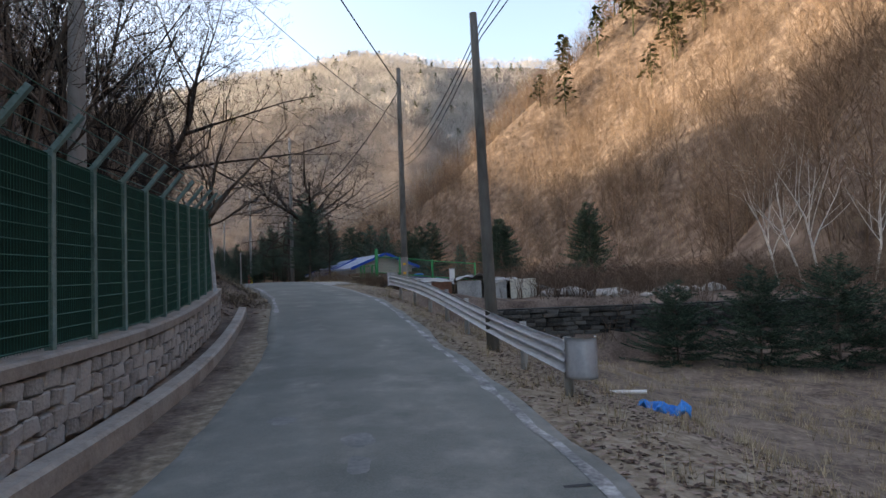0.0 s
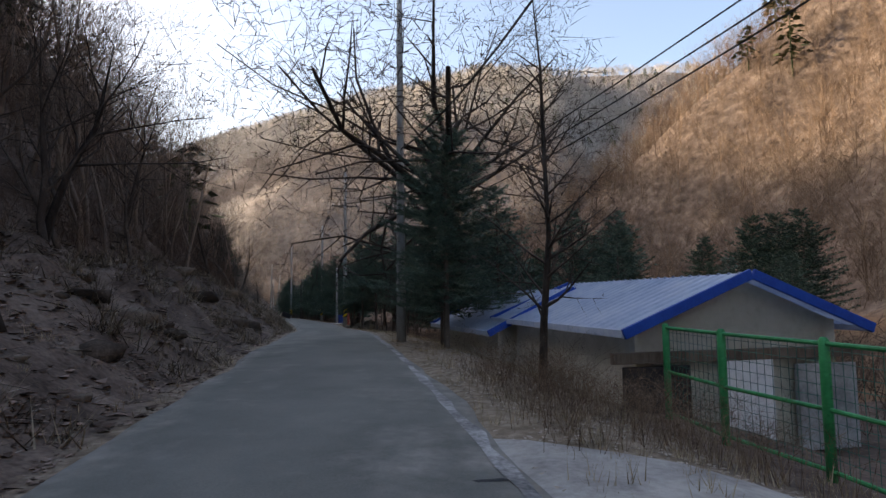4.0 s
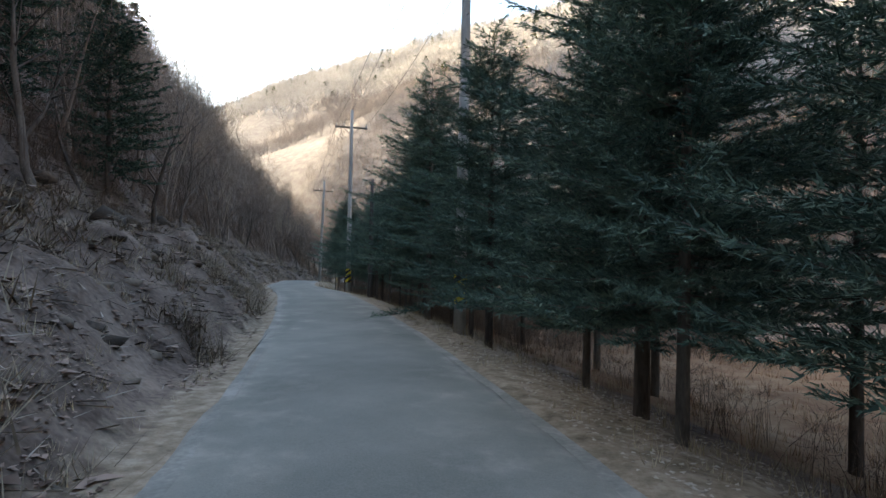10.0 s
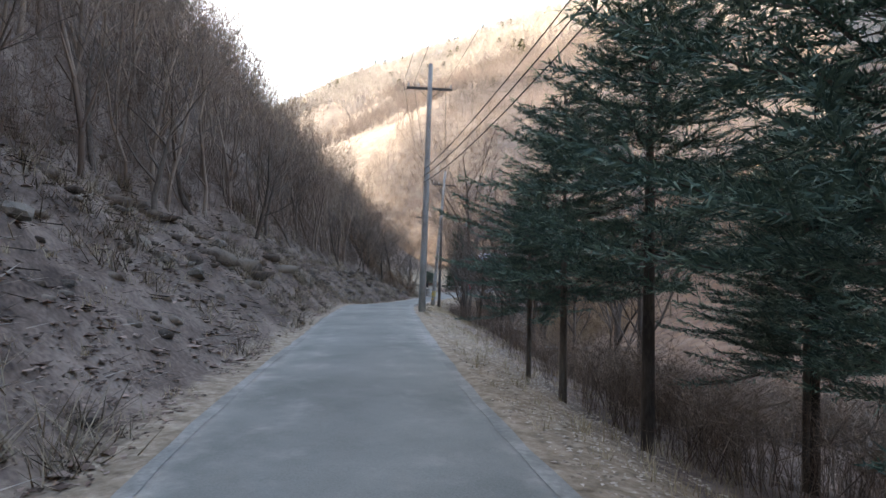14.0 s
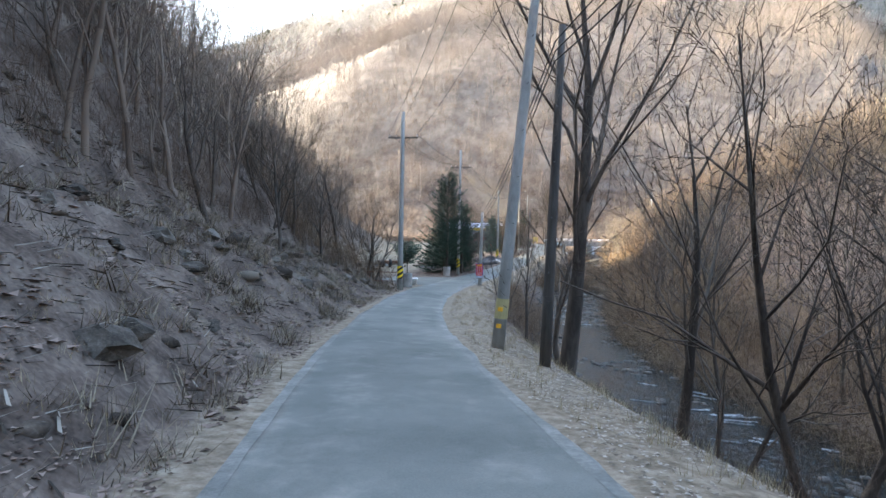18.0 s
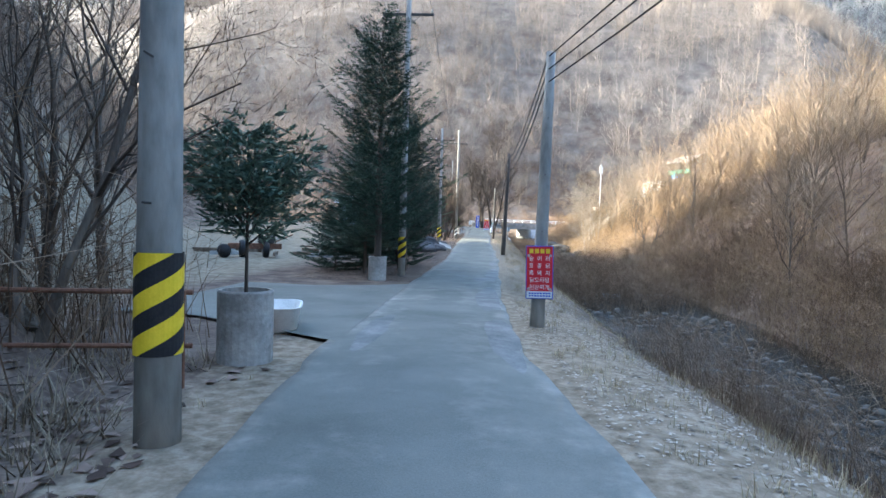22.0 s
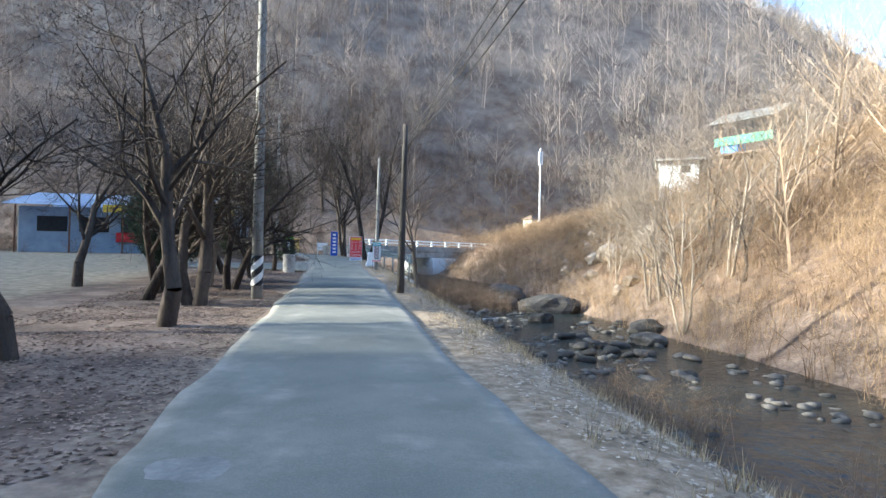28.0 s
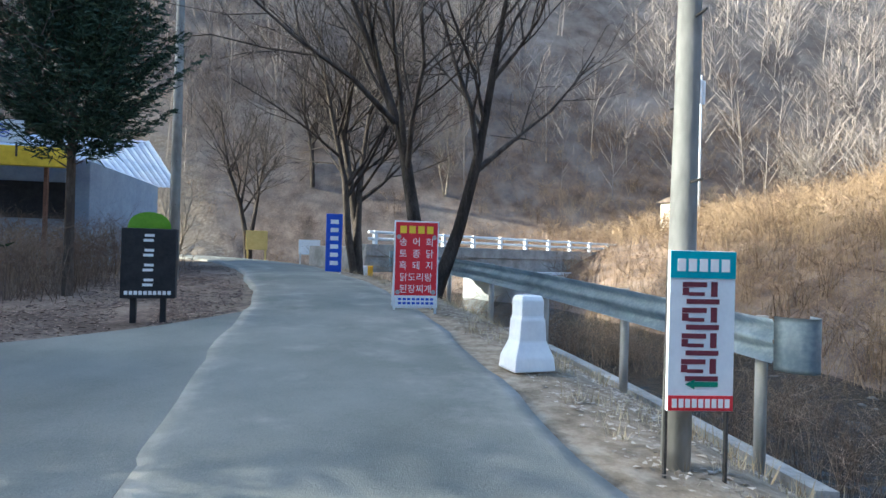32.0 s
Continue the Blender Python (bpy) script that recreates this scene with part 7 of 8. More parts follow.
for i in range(22):
    x, y = -74.6 + rt.gauss(0, 0.9), 230.0 + rt.gauss(0, 1.5)
    q = rt.uniform(0.35, 0.8)
    o = new("boulder", ROCKS[i % 6])
    o.location = (x, y, float(stream_z(y)) + 0.06 * q)
    o.rotation_euler = (rt.uniform(-0.2, 0.2), rt.uniform(-0.2, 0.2), rt.uniform(0, 6.28))
    o.scale = (q, q * 0.8, q * 0.6)
    tagged(o, "dark wet stone in a bar across the stream", "boulder", "bar of stones in the stream")

# ---- last stretch: signs, yard, bridge ----
M_signred = material("sign_red", [(0.50, 0.018, 0.03), (0.62, 0.03, 0.045)], 3, 0.45, 0)
M_signblue = material("sign_blue", [(0.02, 0.06, 0.42), (0.03, 0.10, 0.55)], 3, 0.45, 0)
M_teal = material("sign_teal", [(0.015, 0.28, 0.36), (0.03, 0.38, 0.46)], 3, 0.45, 0)
M_signwhite = material("sign_white", [(0.62, 0.66, 0.70), (0.74, 0.78, 0.81)], 2, 0.45, 0)
M_lettering = material("white_lettering", [(0.72, 0.72, 0.72), (0.82, 0.82, 0.82)], 5, 0.5, 0)
M_lettery = material("yellow_lettering", [(0.72, 0.52, 0.03), (0.82, 0.62, 0.05)], 5, 0.5, 0)
M_maroon = material("maroon_lettering", [(0.10, 0.02, 0.035), (0.16, 0.035, 0.055)], 5, 0.5, 0)
M_arrow = material("green_arrow", [(0.015, 0.17, 0.11), (0.025, 0.24, 0.16)], 5, 0.5, 0)
M_lime = material("lime_green", [(0.16, 0.34, 0.03), (0.24, 0.45, 0.05)], 5, 0.5, 0)
M_hut = material("ochre_hut", [(0.45, 0.33, 0.10), (0.58, 0.44, 0.16)], 3, 0.6, 0)
M_sheet_blue = material("blue_grey_wall", [(0.22, 0.28, 0.36), (0.32, 0.38, 0.46)], 1.5, 0.7, 0.1)


def lettering(body, size, mat, parent, at, name="lettering"):
    """Raised letters that face -y on a sign."""
    cu = bpy.data.curves.new("text", "FONT")
    cu.body, cu.size, cu.align_x, cu.align_y, cu.extrude = body, size, "CENTER", "CENTER", 0.002
    ob = bpy.data.objects.new("text", cu)
    scene.collection.objects.link(ob)
    bpy.context.view_layer.update()
    me = bpy.data.meshes.new_from_object(ob.evaluated_get(bpy.context.evaluated_depsgraph_get()))
    bpy.data.objects.remove(ob)
    me.materials.clear()
    me.materials.append(mat)
    me.transform(Matrix.Translation(at) @ Matrix.Rotation(radians(90), 4, "X"))
    o = new(name, me)
    o.parent = parent
    return o


def bars(parent, mat, x0, x1, z, h, n, y, name="lettering", seed=1):
    """A line of plain bars where writing cannot be kept."""
    r_ = random.Random(seed)
    w = (x1 - x0) / n
    for k in range(n):
        part(name, new_box(x0 + w * (k + 0.14), x0 + w * (k + 0.86), y - 0.003, y, z - h / 2, z + h / 2), mat, parent)


def menu_sign(at, turn, w, h, label, legs=False, frame_mat=M_signblue, tilt=0.0):
    t = thing("menu_sign", label, "sign", at, turn)
    t.rotation_euler = (0, radians(tilt), radians(turn))
    s = h / 1.3
    part("frame", new_box(-w / 2, w / 2, -0.03, 0.02, 0, h, 0.006), frame_mat, t)
    part("panel", new_box(-w / 2 + 0.02 * s, w / 2 - 0.02 * s, -0.036, -0.0305, 0.02 * s, h - 0.02 * s), M_signred, t)
    part("footer", new_box(-w / 2 + 0.022 * s, w / 2 - 0.022 * s, -0.0405, -0.0365, 0.022 * s, 0.19 * s), M_signwhite, t)
    bars(t, M_signblue, -w * 0.40, w * 0.42, 0.135 * s, 0.035 * s, 8, -0.041, seed=2)
    bars(t, M_signblue, -w * 0.40, w * 0.42, 0.075 * s, 0.035 * s, 8, -0.041, seed=3)
    bars(t, M_lettery, -w * 0.40, w * 0.40, h - 0.13 * s, 0.11 * s, 4, -0.037)
    for k, body in enumerate(("송  어  회", "토  종  닭", "흑  돼  지", "닭도리탕", "된장찌개")):
        lettering(body, 0.145 * s * (w / 0.72 / s if w / 0.72 < s else 1), M_lettering, t, (0.0, -0.038, h - (0.32 + 0.175 * k) * s))
    for x in (-0.40, 0.40):
        for z in (h - 0.24 * s, 0.24 * s):
            b = part("bolt_cap", lathe([(0.035 * s, 0), (0.035 * s, 0.006), (0.02 * s, 0.012)], 12), M_insul, t)
            b.matrix_basis = Matrix.Translation((x * w, -0.036, z)) @ Matrix.Rotation(radians(90), 4, "X")
    if legs:
        for x in (-w / 2 + 0.03, w / 2 - 0.03):
            part("leg", new_box(x - 0.02, x + 0.02, -0.02, 0.02, -0.25, 0.02), M_steel, t)
            part("strut", new_rod((x, 0.03, h * 0.8), (x, 0.55, -0.1), 0.015, n=6), M_steel, t)
    return t


menu_sign((-77.68, 177.66, -2.79), -4, 0.53, 1.04, "red menu sign in a blue frame fixed to the pole", tilt=-1.5)
g = float(ground(-83.2, 249.7))
menu_sign((-83.2, 249.7, g + 0.1), 3, 0.78, 1.52, "tall red menu board standing beside the road", legs=True, frame_mat=M_signwhite)

sg = thing("lodge_sign", "white lodge sign with teal head and red foot on thin legs", "sign", (-81.90, 242.93, -1.90), -3)
sg.scale = (0.69, 1.0, 0.79)
part("panel", new_box(-0.31, 0.31, -0.02, 0.015, 0, 1.28, 0.005), M_signwhite, sg)
part("header", new_box(-0.308, 0.308, -0.0255, -0.0205, 1.06, 1.277), M_teal, sg)
bars(sg, M_lettering, -0.26, 0.26, 1.165, 0.10, 5, -0.026)
part("footer", new_box(-0.305, 0.305, -0.0255, -0.0205, 0.005, 0.125), M_signred, sg)
bars(sg, M_lettering, -0.28, 0.28, 0.065, 0.07, 9, -0.026)
for k in range(4):
    z = 0.945 - 0.205 * k
    for x0, x1, z0_, z1_ in ((-0.19, 0.04, 0.045, 0.085), (-0.19, -0.13, -0.02, 0.04), (-0.13, 0.02, -0.025, 0.005), (0.08, 0.14, -0.03, 0.09), (-0.15, 0.16, -0.09, -0.05)):
        part("lettering", new_box(x0, x1, -0.0235, -0.0205, z + z0_, z + z1_), M_maroon, sg)
bm = new_box(-0.06, 0.16, -0.0245, -0.0205, 0.195, 0.235)
v = [bm.verts.new(p) for p in ((-0.15, -0.0245, 0.215), (-0.06, -0.0245, 0.255), (-0.06, -0.0245, 0.175))]
bm.faces.new(v)
part("arrow", bm, M_arrow, sg, "green arrow")
for x in (-0.29, 0.29):
    part("leg", new_box(x - 0.012, x + 0.012, 0.018, 0.045, -0.65, 1.2), M_iron, sg)

bs = thing("lodge_signboard", "black lodge signboard with a lime green top", "sign", (-87.2, 248.5, float(ground(-87.2, 248.5))), 8)
bs.scale = (0.8, 0.8, 0.8)
part("panel", new_box(-0.46, 0.46, -0.1, 0.1, 0.45, 1.72, 0.015), M_black, bs)
bm = bmesh.new()
pts = [(0.36 * math.cos(math.pi * k / 12), 0.30 * math.sin(math.pi * k / 12) ** 0.8) for k in range(13)]
f = bm.faces.new([bm.verts.new((x, -0.08, 1.722 + z)) for x, z in pts])
bmesh.ops.solidify(bm, geom=[f], thickness=0.14)
part("crest", bm, M_lime, bs, "rounded lime green crest")
for k in range(4):
    z = 1.55 - 0.27 * k
    part("lettering", new_box(-0.07, 0.09, -0.104, -0.1, z + 0.02, z + 0.07), M_lettering, bs)
    part("lettering", new_box(-0.09, 0.08, -0.104, -0.1, z - 0.07, z - 0.02), M_lettering, bs)
bars(bs, M_lettering, -0.40, 0.40, 0.55, 0.07, 10, -0.102)
for x in (-0.25, 0.25):
    part("leg", new_box(x - 0.05, x + 0.05, -0.05, 0.05, -0.2, 0.45, 0.008), M_black, bs)

bl = thing("banner_sign", "narrow upright blue banner sign with white lettering", "sign", (-85.2, 259.0, float(ground(-85.2, 259.0))), 5)
part("panel", new_box(-0.26, 0.26, -0.03, 0.03, 0.05, 1.95, 0.01), M_signblue, bl)
for k in range(6):
    part("lettering", new_box(-0.12, 0.14, -0.034, -0.03, 1.62 - 0.27 * k, 1.76 - 0.27 * k), M_lettering, bl)
for x in (-0.22, 0.22):
    part("leg", new_box(x - 0.02, x + 0.02, -0.02, 0.02, -0.25, 0.06), M_steel, bl)
yb = thing("notice_board", "ochre yellow notice board on two posts", "notice board", (-90.0, 271.5, float(ground(-90.0, 271.5))), 10)
part("panel", new_box(-0.55, 0.55, -0.06, 0.06, 0.55, 1.55, 0.02), M_hut, yb)
for x in (-0.45, 0.45):
    part("post", new_box(x - 0.05, x + 0.05, -0.05, 0.05, -0.2, 0.55), M_hut, yb)
wbd = thing("notice_board", "plain white notice board on two posts", "notice board", (-86.9, 268.0, float(ground(-86.9, 268.0))), 5)
part("panel", new_box(-0.5, 0.5, -0.02, 0.02, 0.75, 1.45, 0.01), M_signwhite, wbd)
for x in (-0.42, 0.42):
    part("post", new_box(x - 0.03, x + 0.03, 0.02, 0.08, -0.2, 1.4), M_steel, wbd)
bar = thing("road_barrier", "orange and white plastic road barrier", "barrier", (-84.3, 261.0, float(ground(-84.3, 261.0))), 5)
for k in range(4):
    part("segment", new_box(-0.4 + 0.2 * k, -0.2 + 0.2 * k, -0.12 , 0.12, 0, 0.38, 0.02), M_tag if k % 2 else M_white, bar)

blk = thing("concrete_block", "white moulded concrete block at the road's edge", "concrete block", (-82.25, 245.75, float(ground(-82.25, 245.75))), 12)
blk.scale = (0.68, 0.7, 0.88)
bm = bmesh.new()
prof = [(0.36, 0.30, 0), (0.34, 0.28, 0.16), (0.24, 0.20, 0.36), (0.22, 0.19, 0.62), (0.20, 0.17, 0.66), (0.20, 0.17, 0.86), (0.17, 0.14, 0.92)]
rings = [[bm.verts.new((sx * a, sy * b, z)) for sx, sy in ((-1, -1), (1, -1), (1, 1), (-1, 1))] for a, b, z in prof]
for u, w_ in zip(rings, rings[1:]):
    for i in range(4):
        bm.faces.new((u[i], u[(i + 1) % 4], w_[(i + 1) % 4], w_[i]))
bm.faces.new(rings[-1])
bm.faces.new(rings[0][::-1])
bmesh.ops.bevel(bm, geom=bm.edges[:], offset=0.012, segments=1, affect="EDGES")
part("body", bm, M_signwhite, blk)
M_bluesteel = material("weathered_blue_steel", [(0.16, 0.22, 0.27), (0.26, 0.33, 0.38), (0.38, 0.45, 0.50)], 2.5, 0.45, 0.1, 12, metal=0.1, spec=0.5)
guard_rail("weathered blue-grey steel guard rail leading to the bridge", 244.6, 258.5, 4.0, 3.1, top=0.78, waves=2, spacing=2.4, steel=M_bluesteel)
ledge = ribbon("ledge", [(4.3, -1.5), (4.55, -1.5), (4.55, -0.88), (4.3, -0.86)], 244.5, 254, M_concrete)
tagged(ledge, "low concrete ledge above the stream", "ledge", kind="structure")

# bridge
A_, B_ = Vector((-84.2, 261.3, -0.75)), Vector((-63.5, 275.5, -0.25))
way = (B_ - A_)
bt = math.degrees(math.atan2(way.y, way.x))
br = thing("bridge", "plain concrete bridge with a pale railing over the stream", "bridge", A_, bt, kind="")
Lb = way.length
part("deck", new_box(0, Lb, 0, 4.2, -0.95, 0.0, 0.04), M_concrete, br)
part("edge_beam", new_box(0, Lb, -0.06, 0.28, -0.35, 0.10, 0.02), M_concrete, br)
for k in range(15):
    x = 0.5 + (Lb - 1) * k / 14
    part("post", new_box(x - 0.07, x + 0.07, 0.02, 0.18, 0.102, 0.62, 0.01), M_signwhite, br)
for z in (0.3, 0.55):
    part("rail", new_rod((0.2, 0.1, z), (Lb - 0.2, 0.1, z), 0.055, n=8), M_signwhite, br)
part("abutment", new_box(8.8, 12.2, -0.5, 4.0, -3.6, -0.952, 0.05), M_signwhite, br, "pale sunlit concrete abutment")
hut = thing("booth", "small cream booth at the bridge's far end", "booth", (-65.2, 274.2, float(ground(-65.2, 274.2))), bt)
part("wall", new_box(-0.6, 0.6, -0.6, 0.6, -0.2, 1.7, 0.02), M_cream, hut)
bm = bmesh.new()
bmesh.ops.create_cone(bm, cap_ends=True, segments=4, radius1=1.15, radius2=0.1, depth=0.5, matrix=Matrix.Translation((0, 0, 1.95)) @ Matrix.Rotation(radians(45), 4, "Z"))
part("roof", bm, M_wood, hut)
part("window", new_box(-0.3, 0.3, -0.63, -0.605, 0.8, 1.35), M_black, hut)
ant = thing("antenna_mast", "slim white antenna mast beyond the bridge", "mast", (-64.9, 272.0, float(ground(-64.9, 272.0))))
part("pole", new_rod((0, 0, -0.3), (0, 0, 10.0 - float(ground(-64.9, 272.0))), 0.11, 0.07, 10), M_signwhite, ant, smooth=True)
for a in (0, 2.1, 4.2):
    part("antenna", new_box(-0.07, 0.07, -0.05, 0.05, 7.2, 8.6, 0.01, Matrix.Translation((0.2 * math.cos(a), 0.2 * math.sin(a), 0))), M_signwhite, ant)

# yard
bm = bmesh.new()
grid_ = []
for d in np.linspace(-1.42, -6.5, 12):
    e0, e1 = np.interp(-d, [1.4, 2.6, 4.5, 12], [174.8, 175.6, 176.6, 177.6]), np.interp(-d, [1.4, 2.6, 4.5, 12], [185.0, 184.3, 183.4, 184.2])
    w_ = 0.15 * float(wobble(np.array(d), np.array(0.0), 2.0, 4))
    grid_.append([bm.verts.new((*place(float(d), float(y))[:2], float(road_z(float(y))) + float(np.interp(-d, [1.4, 1.7, 2.0, 12], [0.031, 0.022, 0.016, 0.012])))) for y in np.linspace(e0 + w_, e1 + w_, 10)])
for a_, b_ in zip(grid_, grid_[1:]):
    for i in range(9):
        bm.faces.new((a_[i], a_[i + 1], b_[i + 1], b_[i]))
bmesh.ops.recalc_face_normals(bm, faces=bm.faces)
for f in bm.faces:
    if f.normal.z < 0:
        f.normal_flip()
tagged(new("side_road", bm_mesh("side_road", bm, M_road)), "asphalt side turning into the yard", "road", kind="structure")

bm = bmesh.new()
grid_ = []
for d in np.linspace(-1.35, -7.5, 12):
    e0, e1 = np.interp(-d, [1.3, 2.6, 5, 8], [240.6, 241.6, 242.4, 242.8]), np.interp(-d, [1.3, 2.6, 4.0, 8], [249.5, 247.8, 246.6, 246.4])
    grid_.append([bm.verts.new((*place(float(d), float(y))[:2], max(float(road_z(float(y))) + float(np.interp(-d, [1.3, 1.6, 2.0, 12], [0.03, 0.02, 0.012, 0.012])), place(float(d), float(y))[2] + 0.012))) for y in np.linspace(e0, e1, 10)])
for a_, b_ in zip(grid_, grid_[1:]):
    for i in range(9):
        bm.faces.new((a_[i], a_[i + 1], b_[i + 1], b_[i]))
bmesh.ops.recalc_face_normals(bm, faces=bm.faces)
for f in bm.faces:
    if f.normal.z < 0:
        f.normal_flip()
tagged(new("drive", bm_mesh("drive", bm, M_road)), "worn grey asphalt drive into the restaurant yard", "driveway", kind="structure")


def concrete_pipe(x, y, r, h, label):
    t = thing("concrete_pipe", label, "concrete pipe", (x, y, float(ground(x, y))))
    part("ring", lathe([(r, -0.1), (r, h - 0.02), (r - 0.02, h), (r - 0.06, h), (r - 0.07, h - 0.1), (0.01, h - 0.12)], 24), M_concrete, t, smooth=False)
    return t


concrete_pipe(-81.65, 173.35, 0.36, 0.95, "upright concrete pipe used as a tree tub")
POTPINE = fir_kind(161, 2.2, 0.95, bare=0.34, per=8, whorl=0.2, droop=-0.4, lift=0.3, twig=0.34, fat=1.8)
plant_tree(POTPINE, -81.65, 173.35, "small dark pine growing in a concrete tub", 1.0, 0, "potted_pine", zoff=0.85)
concrete_pipe(-83.13, 186.4, 0.32, 0.85, "upright concrete pipe round the fir's trunk")
concrete_pipe(-86.03, 240.5, 0.28, 0.85, "upright concrete pipe standing at the verge")
SMALL = fir_kind(171, 2.6, 0.9, bare=0.3, per=6, whorl=0.26, droop=0.1, twig=0.26, needles=M_pine)
plant_tree(SMALL, -88.6, 245.6, "small yellow-green pine beside the drive", 1.0, 0, "pine_sapling")
plant_tree(SMALL, -89.9, 243.2, "small yellow-green pine beside the drive", 1.15, 90, "pine_sapling")
plant_tree(SMALL, -86.35, 241.3, "small yellow-green pine behind the concrete pipe", 0.85, 30, "pine_sapling")
tub = thing("bathtub", "discarded white tub on the leafy ground", "tub", (-82.3, 176.0, float(ground(-82.3, 176.0))), 20)
bm = bmesh.new()
rings = []
for a, b, z in ((0.30, 0.55, 0), (0.36, 0.62, 0.42), (0.40, 0.66, 0.45), (0.34, 0.60, 0.45), (0.28, 0.52, 0.1)):
    rings.append([bm.verts.new((a * math.copysign(abs(math.cos(q)) ** 0.5, math.cos(q)), b * math.copysign(abs(math.sin(q)) ** 0.5, math.sin(q)), z)) for q in [6.2832 * i / 20 for i in range(20)]])
for u, w_ in zip(rings, rings[1:]):
    for i in range(20):
        bm.faces.new((u[i], u[(i + 1) % 20], w_[(i + 1) % 20], w_[i]))
bm.faces.new(rings[-1])
bm.faces.new(rings[0][::-1])
part("shell", bm, M_white, tub, smooth=True)
rail_ = thing("pipe_barrier", "rusty pipe barrier beside the striped pole", "barrier", (-82.6, 171.6, float(ground(-82.6, 171.6))), 15)
for x in (-1.1, -0.95, 1.0):
    part("post", new_rod((x, 0, -0.2), (x, 0, 1.05), 0.03, n=8), M_rust, rail_)
for z in (0.45, 1.03):
    part("rail", new_rod((-1.12, 0, z), (1.1, 0.02, z), 0.028, n=8), M_rust, rail_)
til = thing("farm_machine", "rusty black farm machine parked in the yard", "machine", (-92.0, 195.5, float(ground(-92.0, 195.5))), 30)
for x in (-0.7, 0.5):
    w_ = part("wheel", lathe([(0.12, -0.16), (0.42, -0.15), (0.47, -0.08), (0.47, 0.08), (0.42, 0.15), (0.12, 0.16)], 20), M_black, til, smooth=True)
    w_.matrix_basis = Matrix.Translation((x, 0, 0.46)) @ Matrix.Rotation(radians(90), 4, "Y")
part("frame", new_box(-1.4, 1.3, -0.2, 0.2, 0.45, 0.75, 0.04), M_rust, til)
part("drum", new_rod((-1.6, -0.5, 0.35), (-1.6, 0.5, 0.35), 0.34, n=18), M_black, til, smooth=True)
part("engine", new_box(0.1, 0.9, -0.3, 0.3, 0.75, 1.15, 0.06), M_iron, til)
part("handle", new_rod((0.9, 0, 0.8), (1.9, 0, 1.25), 0.03, n=6), M_rust, til)
for i in range(22):
    x, y = -92 + rt.uniform(-4, 4), 198 + rt.uniform(-3, 4)
    o = new("scrap_timber", bm_mesh("scrap_timber", stone_block(i, rt.uniform(0.8, 2.2), rt.uniform(0.1, 0.3), rt.uniform(0.08, 0.25), 0.05), M_wood if i % 3 else M_tarp))
    o.location = (x, y, float(ground(x, y)) + 0.1 + 0.12 * (i % 3))
    o.rotation_euler = (0, 0, rt.uniform(0, 3.1))
    tagged(o, "weathered scrap timber lying in the yard", "timber", "scrap timber in the yard")
slb = new("slab", bm_mesh("slab", new_box(-0.46, 0.46, -0.36, 0.36, -0.04, 0.04, 0.01), M_concrete))
slb.location = (-83.75, 209.35, float(ground(-83.75, 209.35)) + 0.2)
slb.rotation_euler = (radians(20), radians(16), radians(20))
tagged(slb, "pale concrete slab lying tilted at the pole's foot", "slab")

rest = thing("restaurant", "low restaurant with a pale metal roof and yellow fascia", "restaurant", (-107.7, 260.6, -1.1), -86)
part("wall", new_box(-4.0, 3.2, 0, 15, -1.0, 2.7, 0.03), M_sheet_blue, rest)
part("side_panel", new_box(-4.0, 3.21, -0.06, -0.002, -0.9, 2.6, 0.01), M_cream, rest)
ribbed_roof(Vector((4.4, -0.6, 2.75)), Vector((4.4, 15.6, 2.75)), Vector((-0.4, 15.6, 4.0)), Vector((-0.4, -0.6, 4.0)), M_blueroof, rest)
ribbed_roof(Vector((-5.0, 15.6, 2.75)), Vector((-5.0, -0.6, 2.75)), Vector((-0.4, -0.6, 4.0)), Vector((-0.4, 15.6, 4.0)), M_blueroof, rest)
part("fascia", new_box(4.35, 4.55, 6.0, 15.0, 2.3, 2.85, 0.02), M_yellow, rest, "bright yellow fascia band")
for k in range(5):
    part("window", new_box(3.2, 3.26, 1.2 + 2.8 * k, 3.2 + 2.8 * k, 0.9, 2.0, 0.01), M_black, rest)
    part("post", new_box(4.2, 4.3, 0.2 + 3.5 * k, 0.3 + 3.5 * k, -0.95, 2.7, 0.01), M_rust, rest)
part("red_panel", new_box(3.27, 3.32, 6.5, 9.0, 0.2, 0.9, 0.01), M_signred, rest)
rs = thing("roof_sign", "white sign with blue lettering on the restaurant's roof edge", "sign", (-94.4, 256.35, 1.72), 4)
part("panel", new_box(-1.1, 1.1, -0.03, 0.03, 0.0, 0.62, 0.01), M_signwhite, rs)
lettering("민박/식당", 0.42, M_signblue, rs, (0, -0.036, 0.3))
for x in (-0.9, 0.9):
    part("strut", new_rod((x, 0.06, -0.35), (x, 0.06, 0.5), 0.025, n=6), M_iron, rs)
for i in range(4):
    x, y = -96.2 + 0.25 * (i % 2), 253.4 + 0.75 * i
    o = thing("barrel", "red and white painted barrel by the restaurant", "barrel", (x, y, float(ground(x, y))), group="barrels by the restaurant")
    part("body", lathe([(0.28, 0), (0.29, 0.3), (0.31, 0.32), (0.29, 0.34), (0.29, 0.6), (0.31, 0.62), (0.29, 0.64), (0.28, 0.9)], 16), M_signred if i % 2 == 0 else M_signwhite, o, smooth=True)
hz = float(ground(-60.5, 252.5))
hs = thing("hill_house", "low white house with a pale roof on the slope", "house", (-61.65, 252.4, 0), -28)
zr_ = max(hz + 1.1, 5.6)
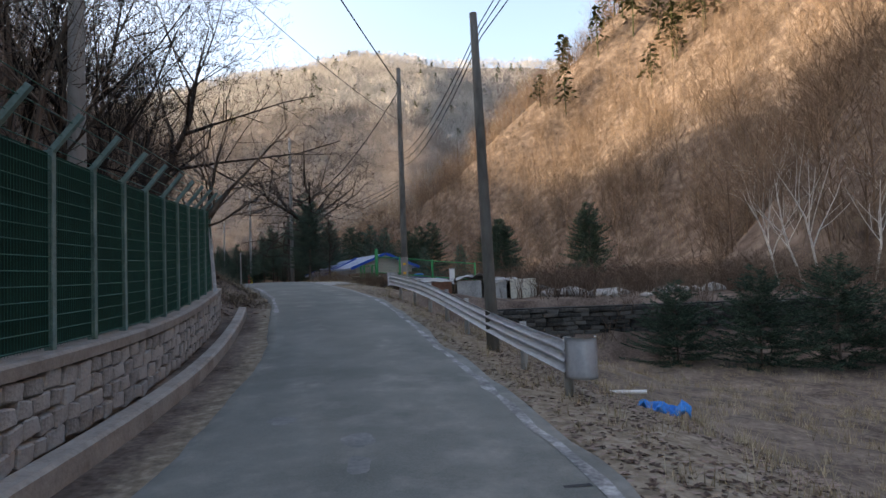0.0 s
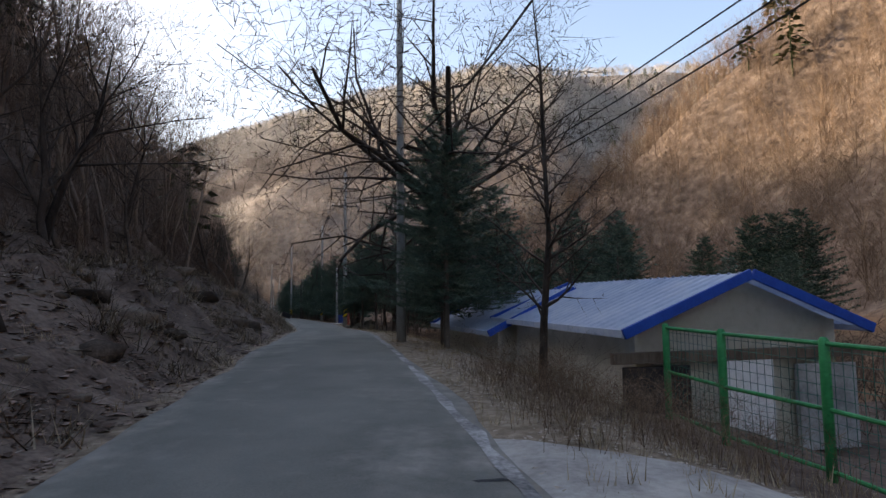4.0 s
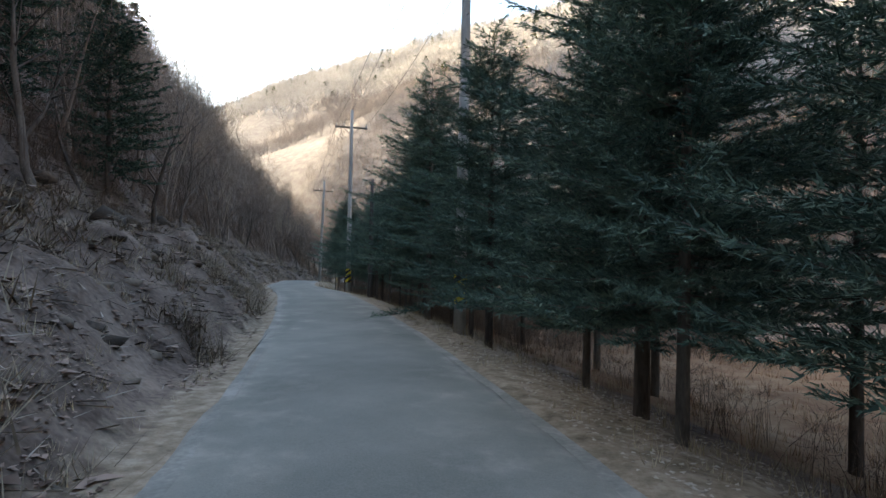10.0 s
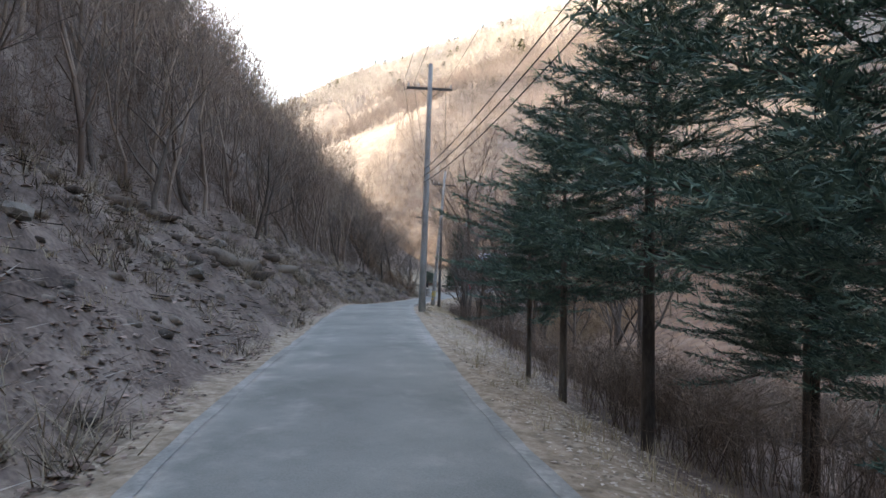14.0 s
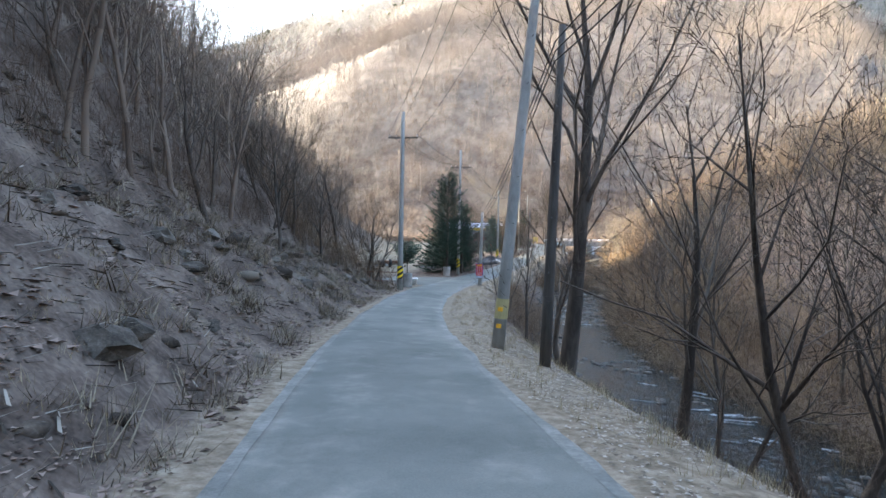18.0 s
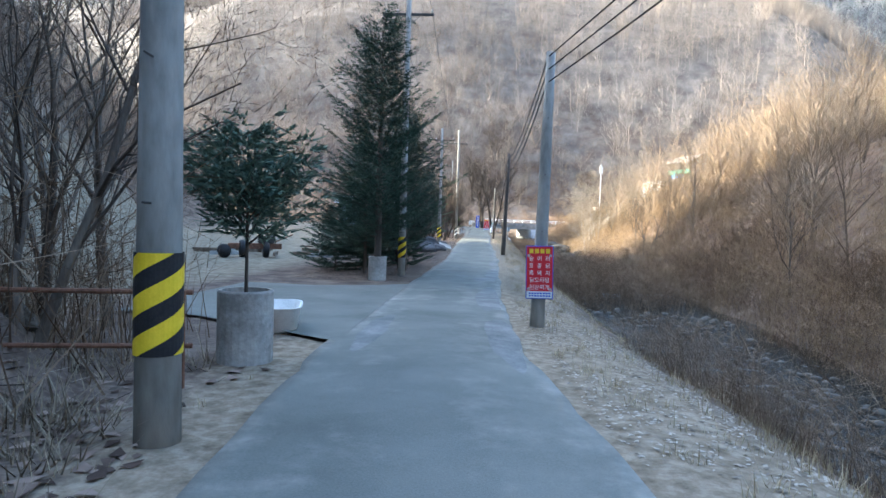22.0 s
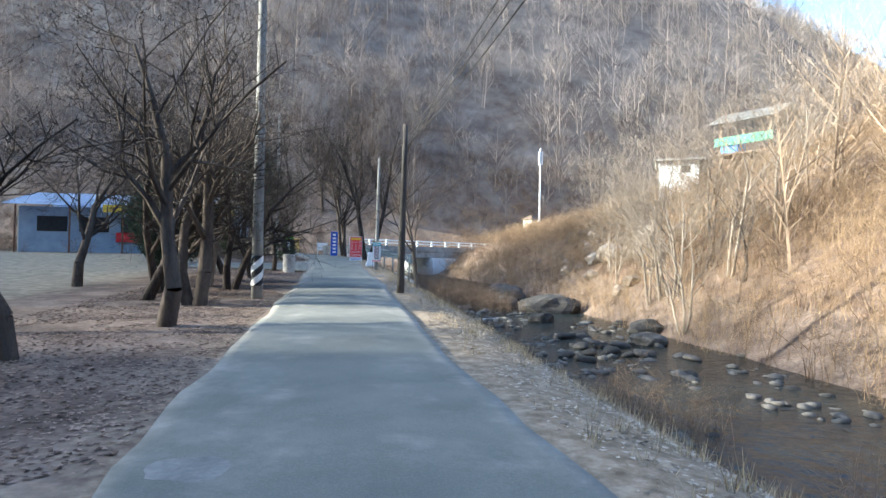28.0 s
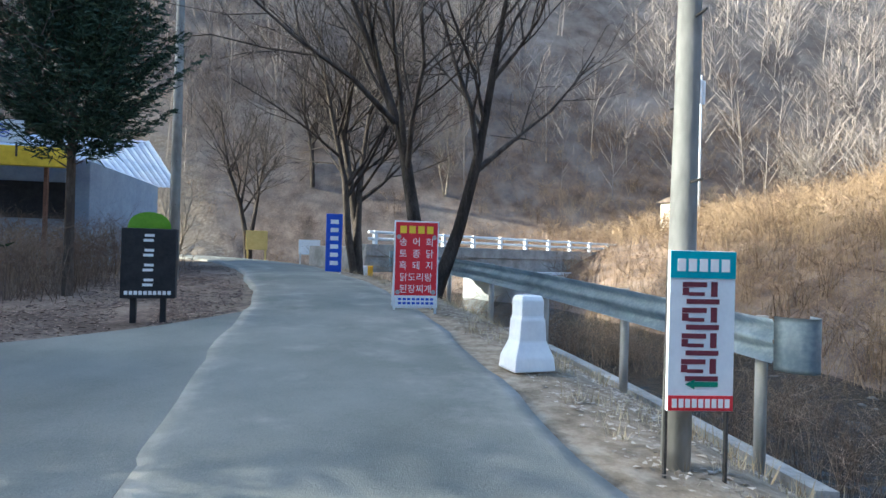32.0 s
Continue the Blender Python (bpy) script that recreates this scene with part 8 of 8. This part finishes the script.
part("wall", new_box(0, 2.7, 0, 3.5, hz - 1.6, zr_, 0.02), M_signwhite, hs)
part("roof", new_box(-0.4, 3.1, -0.4, 3.9, zr_ + 0.002, zr_ + 0.16, 0.03), M_tarp, hs, "pale flat sheet roof")
part("window", new_box(1.5, 2.1, -0.02, 0.02, zr_ - 0.85, zr_ - 0.35, 0.008), M_black, hs, "dark window")
cb = thing("cabin", "wooden cabin on stilts with a pale roof and green sheet", "cabin", (-56.0, 249.6, float(ground(-56.0, 249.6))), -62)
z0 = max(5.9, float(ground(-56.0, 249.6)) + 0.3) - float(ground(-56.0, 249.6))
for x in (-1.7, 1.7):
    for y in (-1.5, 1.5):
        part("stilt", new_box(x - 0.1, x + 0.1, y - 0.1, y + 0.1, -2.5, z0 + 2.2, 0.01), M_wood, cb)
part("floor", new_box(-2.0, 2.0, -1.8, 1.8, z0 - 0.15, z0, 0.02), M_wood, cb)
part("rail_sheet", new_box(-2.0, 2.0, -1.84, -1.80, z0 + 0.5, z0 + 1.1, 0.01), M_arrow, cb, "green mesh sheet along the deck")
part("blue_box", new_box(-1.6, -0.4, -1.7, -0.6, z0 + 0.002, z0 + 0.75, 0.03), M_bluetarp, cb, "blue plastic bundle")
ribbed_roof(Vector((-2.4, -2.2, z0 + 2.0)), Vector((2.4, -2.2, z0 + 2.0)), Vector((2.4, 0, z0 + 3.1)), Vector((-2.4, 0, z0 + 3.1)), M_tarp, cb)
ribbed_roof(Vector((2.4, 2.2, z0 + 2.0)), Vector((-2.4, 2.2, z0 + 2.0)), Vector((-2.4, 0, z0 + 3.1)), Vector((2.4, 0, z0 + 3.1)), M_tarp, cb)

# pale cement patches and marks on the road
M_patch = material("pale_cement_stain", [(0.12, 0.125, 0.125), (0.18, 0.185, 0.18), (0.26, 0.26, 0.25)], 1.4, 0.9, 0.25, 50, fine=20)


def blob(d, y, w, l, seed, mat=M_patch, label="pale cement patch on the asphalt", name="road_patch"):
    r_ = random.Random(seed)
    bm = bmesh.new()
    vs_ = []
    n = 22
    for i in range(n):
        a = 6.2832 * i / n
        q = 1 + 0.35 * noise.noise(Vector((math.cos(a) * 1.6, math.sin(a) * 1.6, seed * 3.3)))
        dd_, yy_ = d + w / 2 * math.cos(a) * q, y + l / 2 * math.sin(a) * q
        o = min(abs(dd_ / float(road_half(yy_))), 1)
        p = along(dd_, yy_, 0.035 * (1 - o * o) + 0.025)
        vs_.append(bm.verts.new(p))
    bm.faces.new(vs_)
    bmesh.ops.triangulate(bm, faces=bm.faces[:])
    return tagged(new(name, bm_mesh(name, bm, mat)), label, "road patch", kind="structure")


for i, (d, y, w, l) in enumerate([(1.15, 182, 0.7, 5), (1.2, 190, 0.55, 6), (0.9, 187.5, 0.8, 1.2), (-0.3, 190.0, 1.1, 0.5), (0.1, 193.2, 0.9, 0.6), (-0.9, 191.2, 0.9, 0.4), (0.2, 188.4, 0.7, 0.5), (1.2, 197, 0.4, 4), (-1.1, 214.5, 0.35, 0.9), (-1.0, 215.8, 0.5, 0.5), (-1.25, 204.5, 0.3, 1.4), (-1.0, 176, 0.5, 3.5), (-1.2, 166, 0.5, 6), (1.2, 176, 0.5, 5), (-1.2, 233, 0.4, 2.2), (-0.15, 5.4, 0.34, 0.5), (-0.95, 6.3, 0.3, 0.35), (-0.15, 4.7, 0.2, 0.5), (-0.2, 48.6, 1.5, 0.5)]):
    blob(d, y, w, l, i)
for y in (3.9, 25.5, 30.2, 20.2):
    road_strip("crack", -1.5, 1.5, y, y + 0.05, M_black, "dark tarred joint across the asphalt", 0.05, 0.01)

# ---- stones of the walls ----
SLATES = [bm_mesh("stone", stone_block(i, 0.36 + 0.05 * i, 0.3, 0.155, 0.09), M_slate) for i in range(6)]
sw = thing("slate_wall", "dry-stacked wall of dark slate holding the terrace", "wall", kind="structure")
part("core", new_box(1.5, 16.5, 23.42, 24.3, -3.2, 0.18), M_slate, sw)
rs_ = random.Random(8)
for row in range(16):
    x = 1.5 + rs_.uniform(0, 0.3)
    while x < 16.4:
        k = rs_.randrange(6)
        w = 0.36 + 0.05 * k
        o = new("stone", SLATES[k])
        o.parent = sw
        o.location = (x + w / 2, 23.36 + rs_.uniform(-0.05, 0.05), -2.5 + 0.17 * row + rs_.uniform(-0.015, 0.015))
        o.rotation_euler = (rs_.uniform(-0.08, 0.08), rs_.uniform(-0.07, 0.07), rs_.uniform(-0.08, 0.08))
        x += w + rs_.uniform(0.0, 0.03)
FACES = [bm_mesh("stone", stone_block(i + 20, 0.20 + 0.035 * i, 0.13, 0.17 + 0.012 * (i % 3), 0.11), M_stone) for i in range(6)]
for row in range(4):
    y = -4.0 + 0.13 * row
    while y < 15.6:
        k = rs_.randrange(6)
        w = 0.20 + 0.035 * k
        o = new("stone", FACES[k])
        o.parent = wall
        o.location = along(-3.15, y + w / 2, 0.10 + 0.19 * row + rs_.uniform(-0.02, 0.02))
        o.rotation_euler = (rs_.uniform(-0.05, 0.05), rs_.uniform(-0.14, 0.14), radians(heading(y) + 90) + rs_.uniform(-0.04, 0.04))
        y += w + 0.022
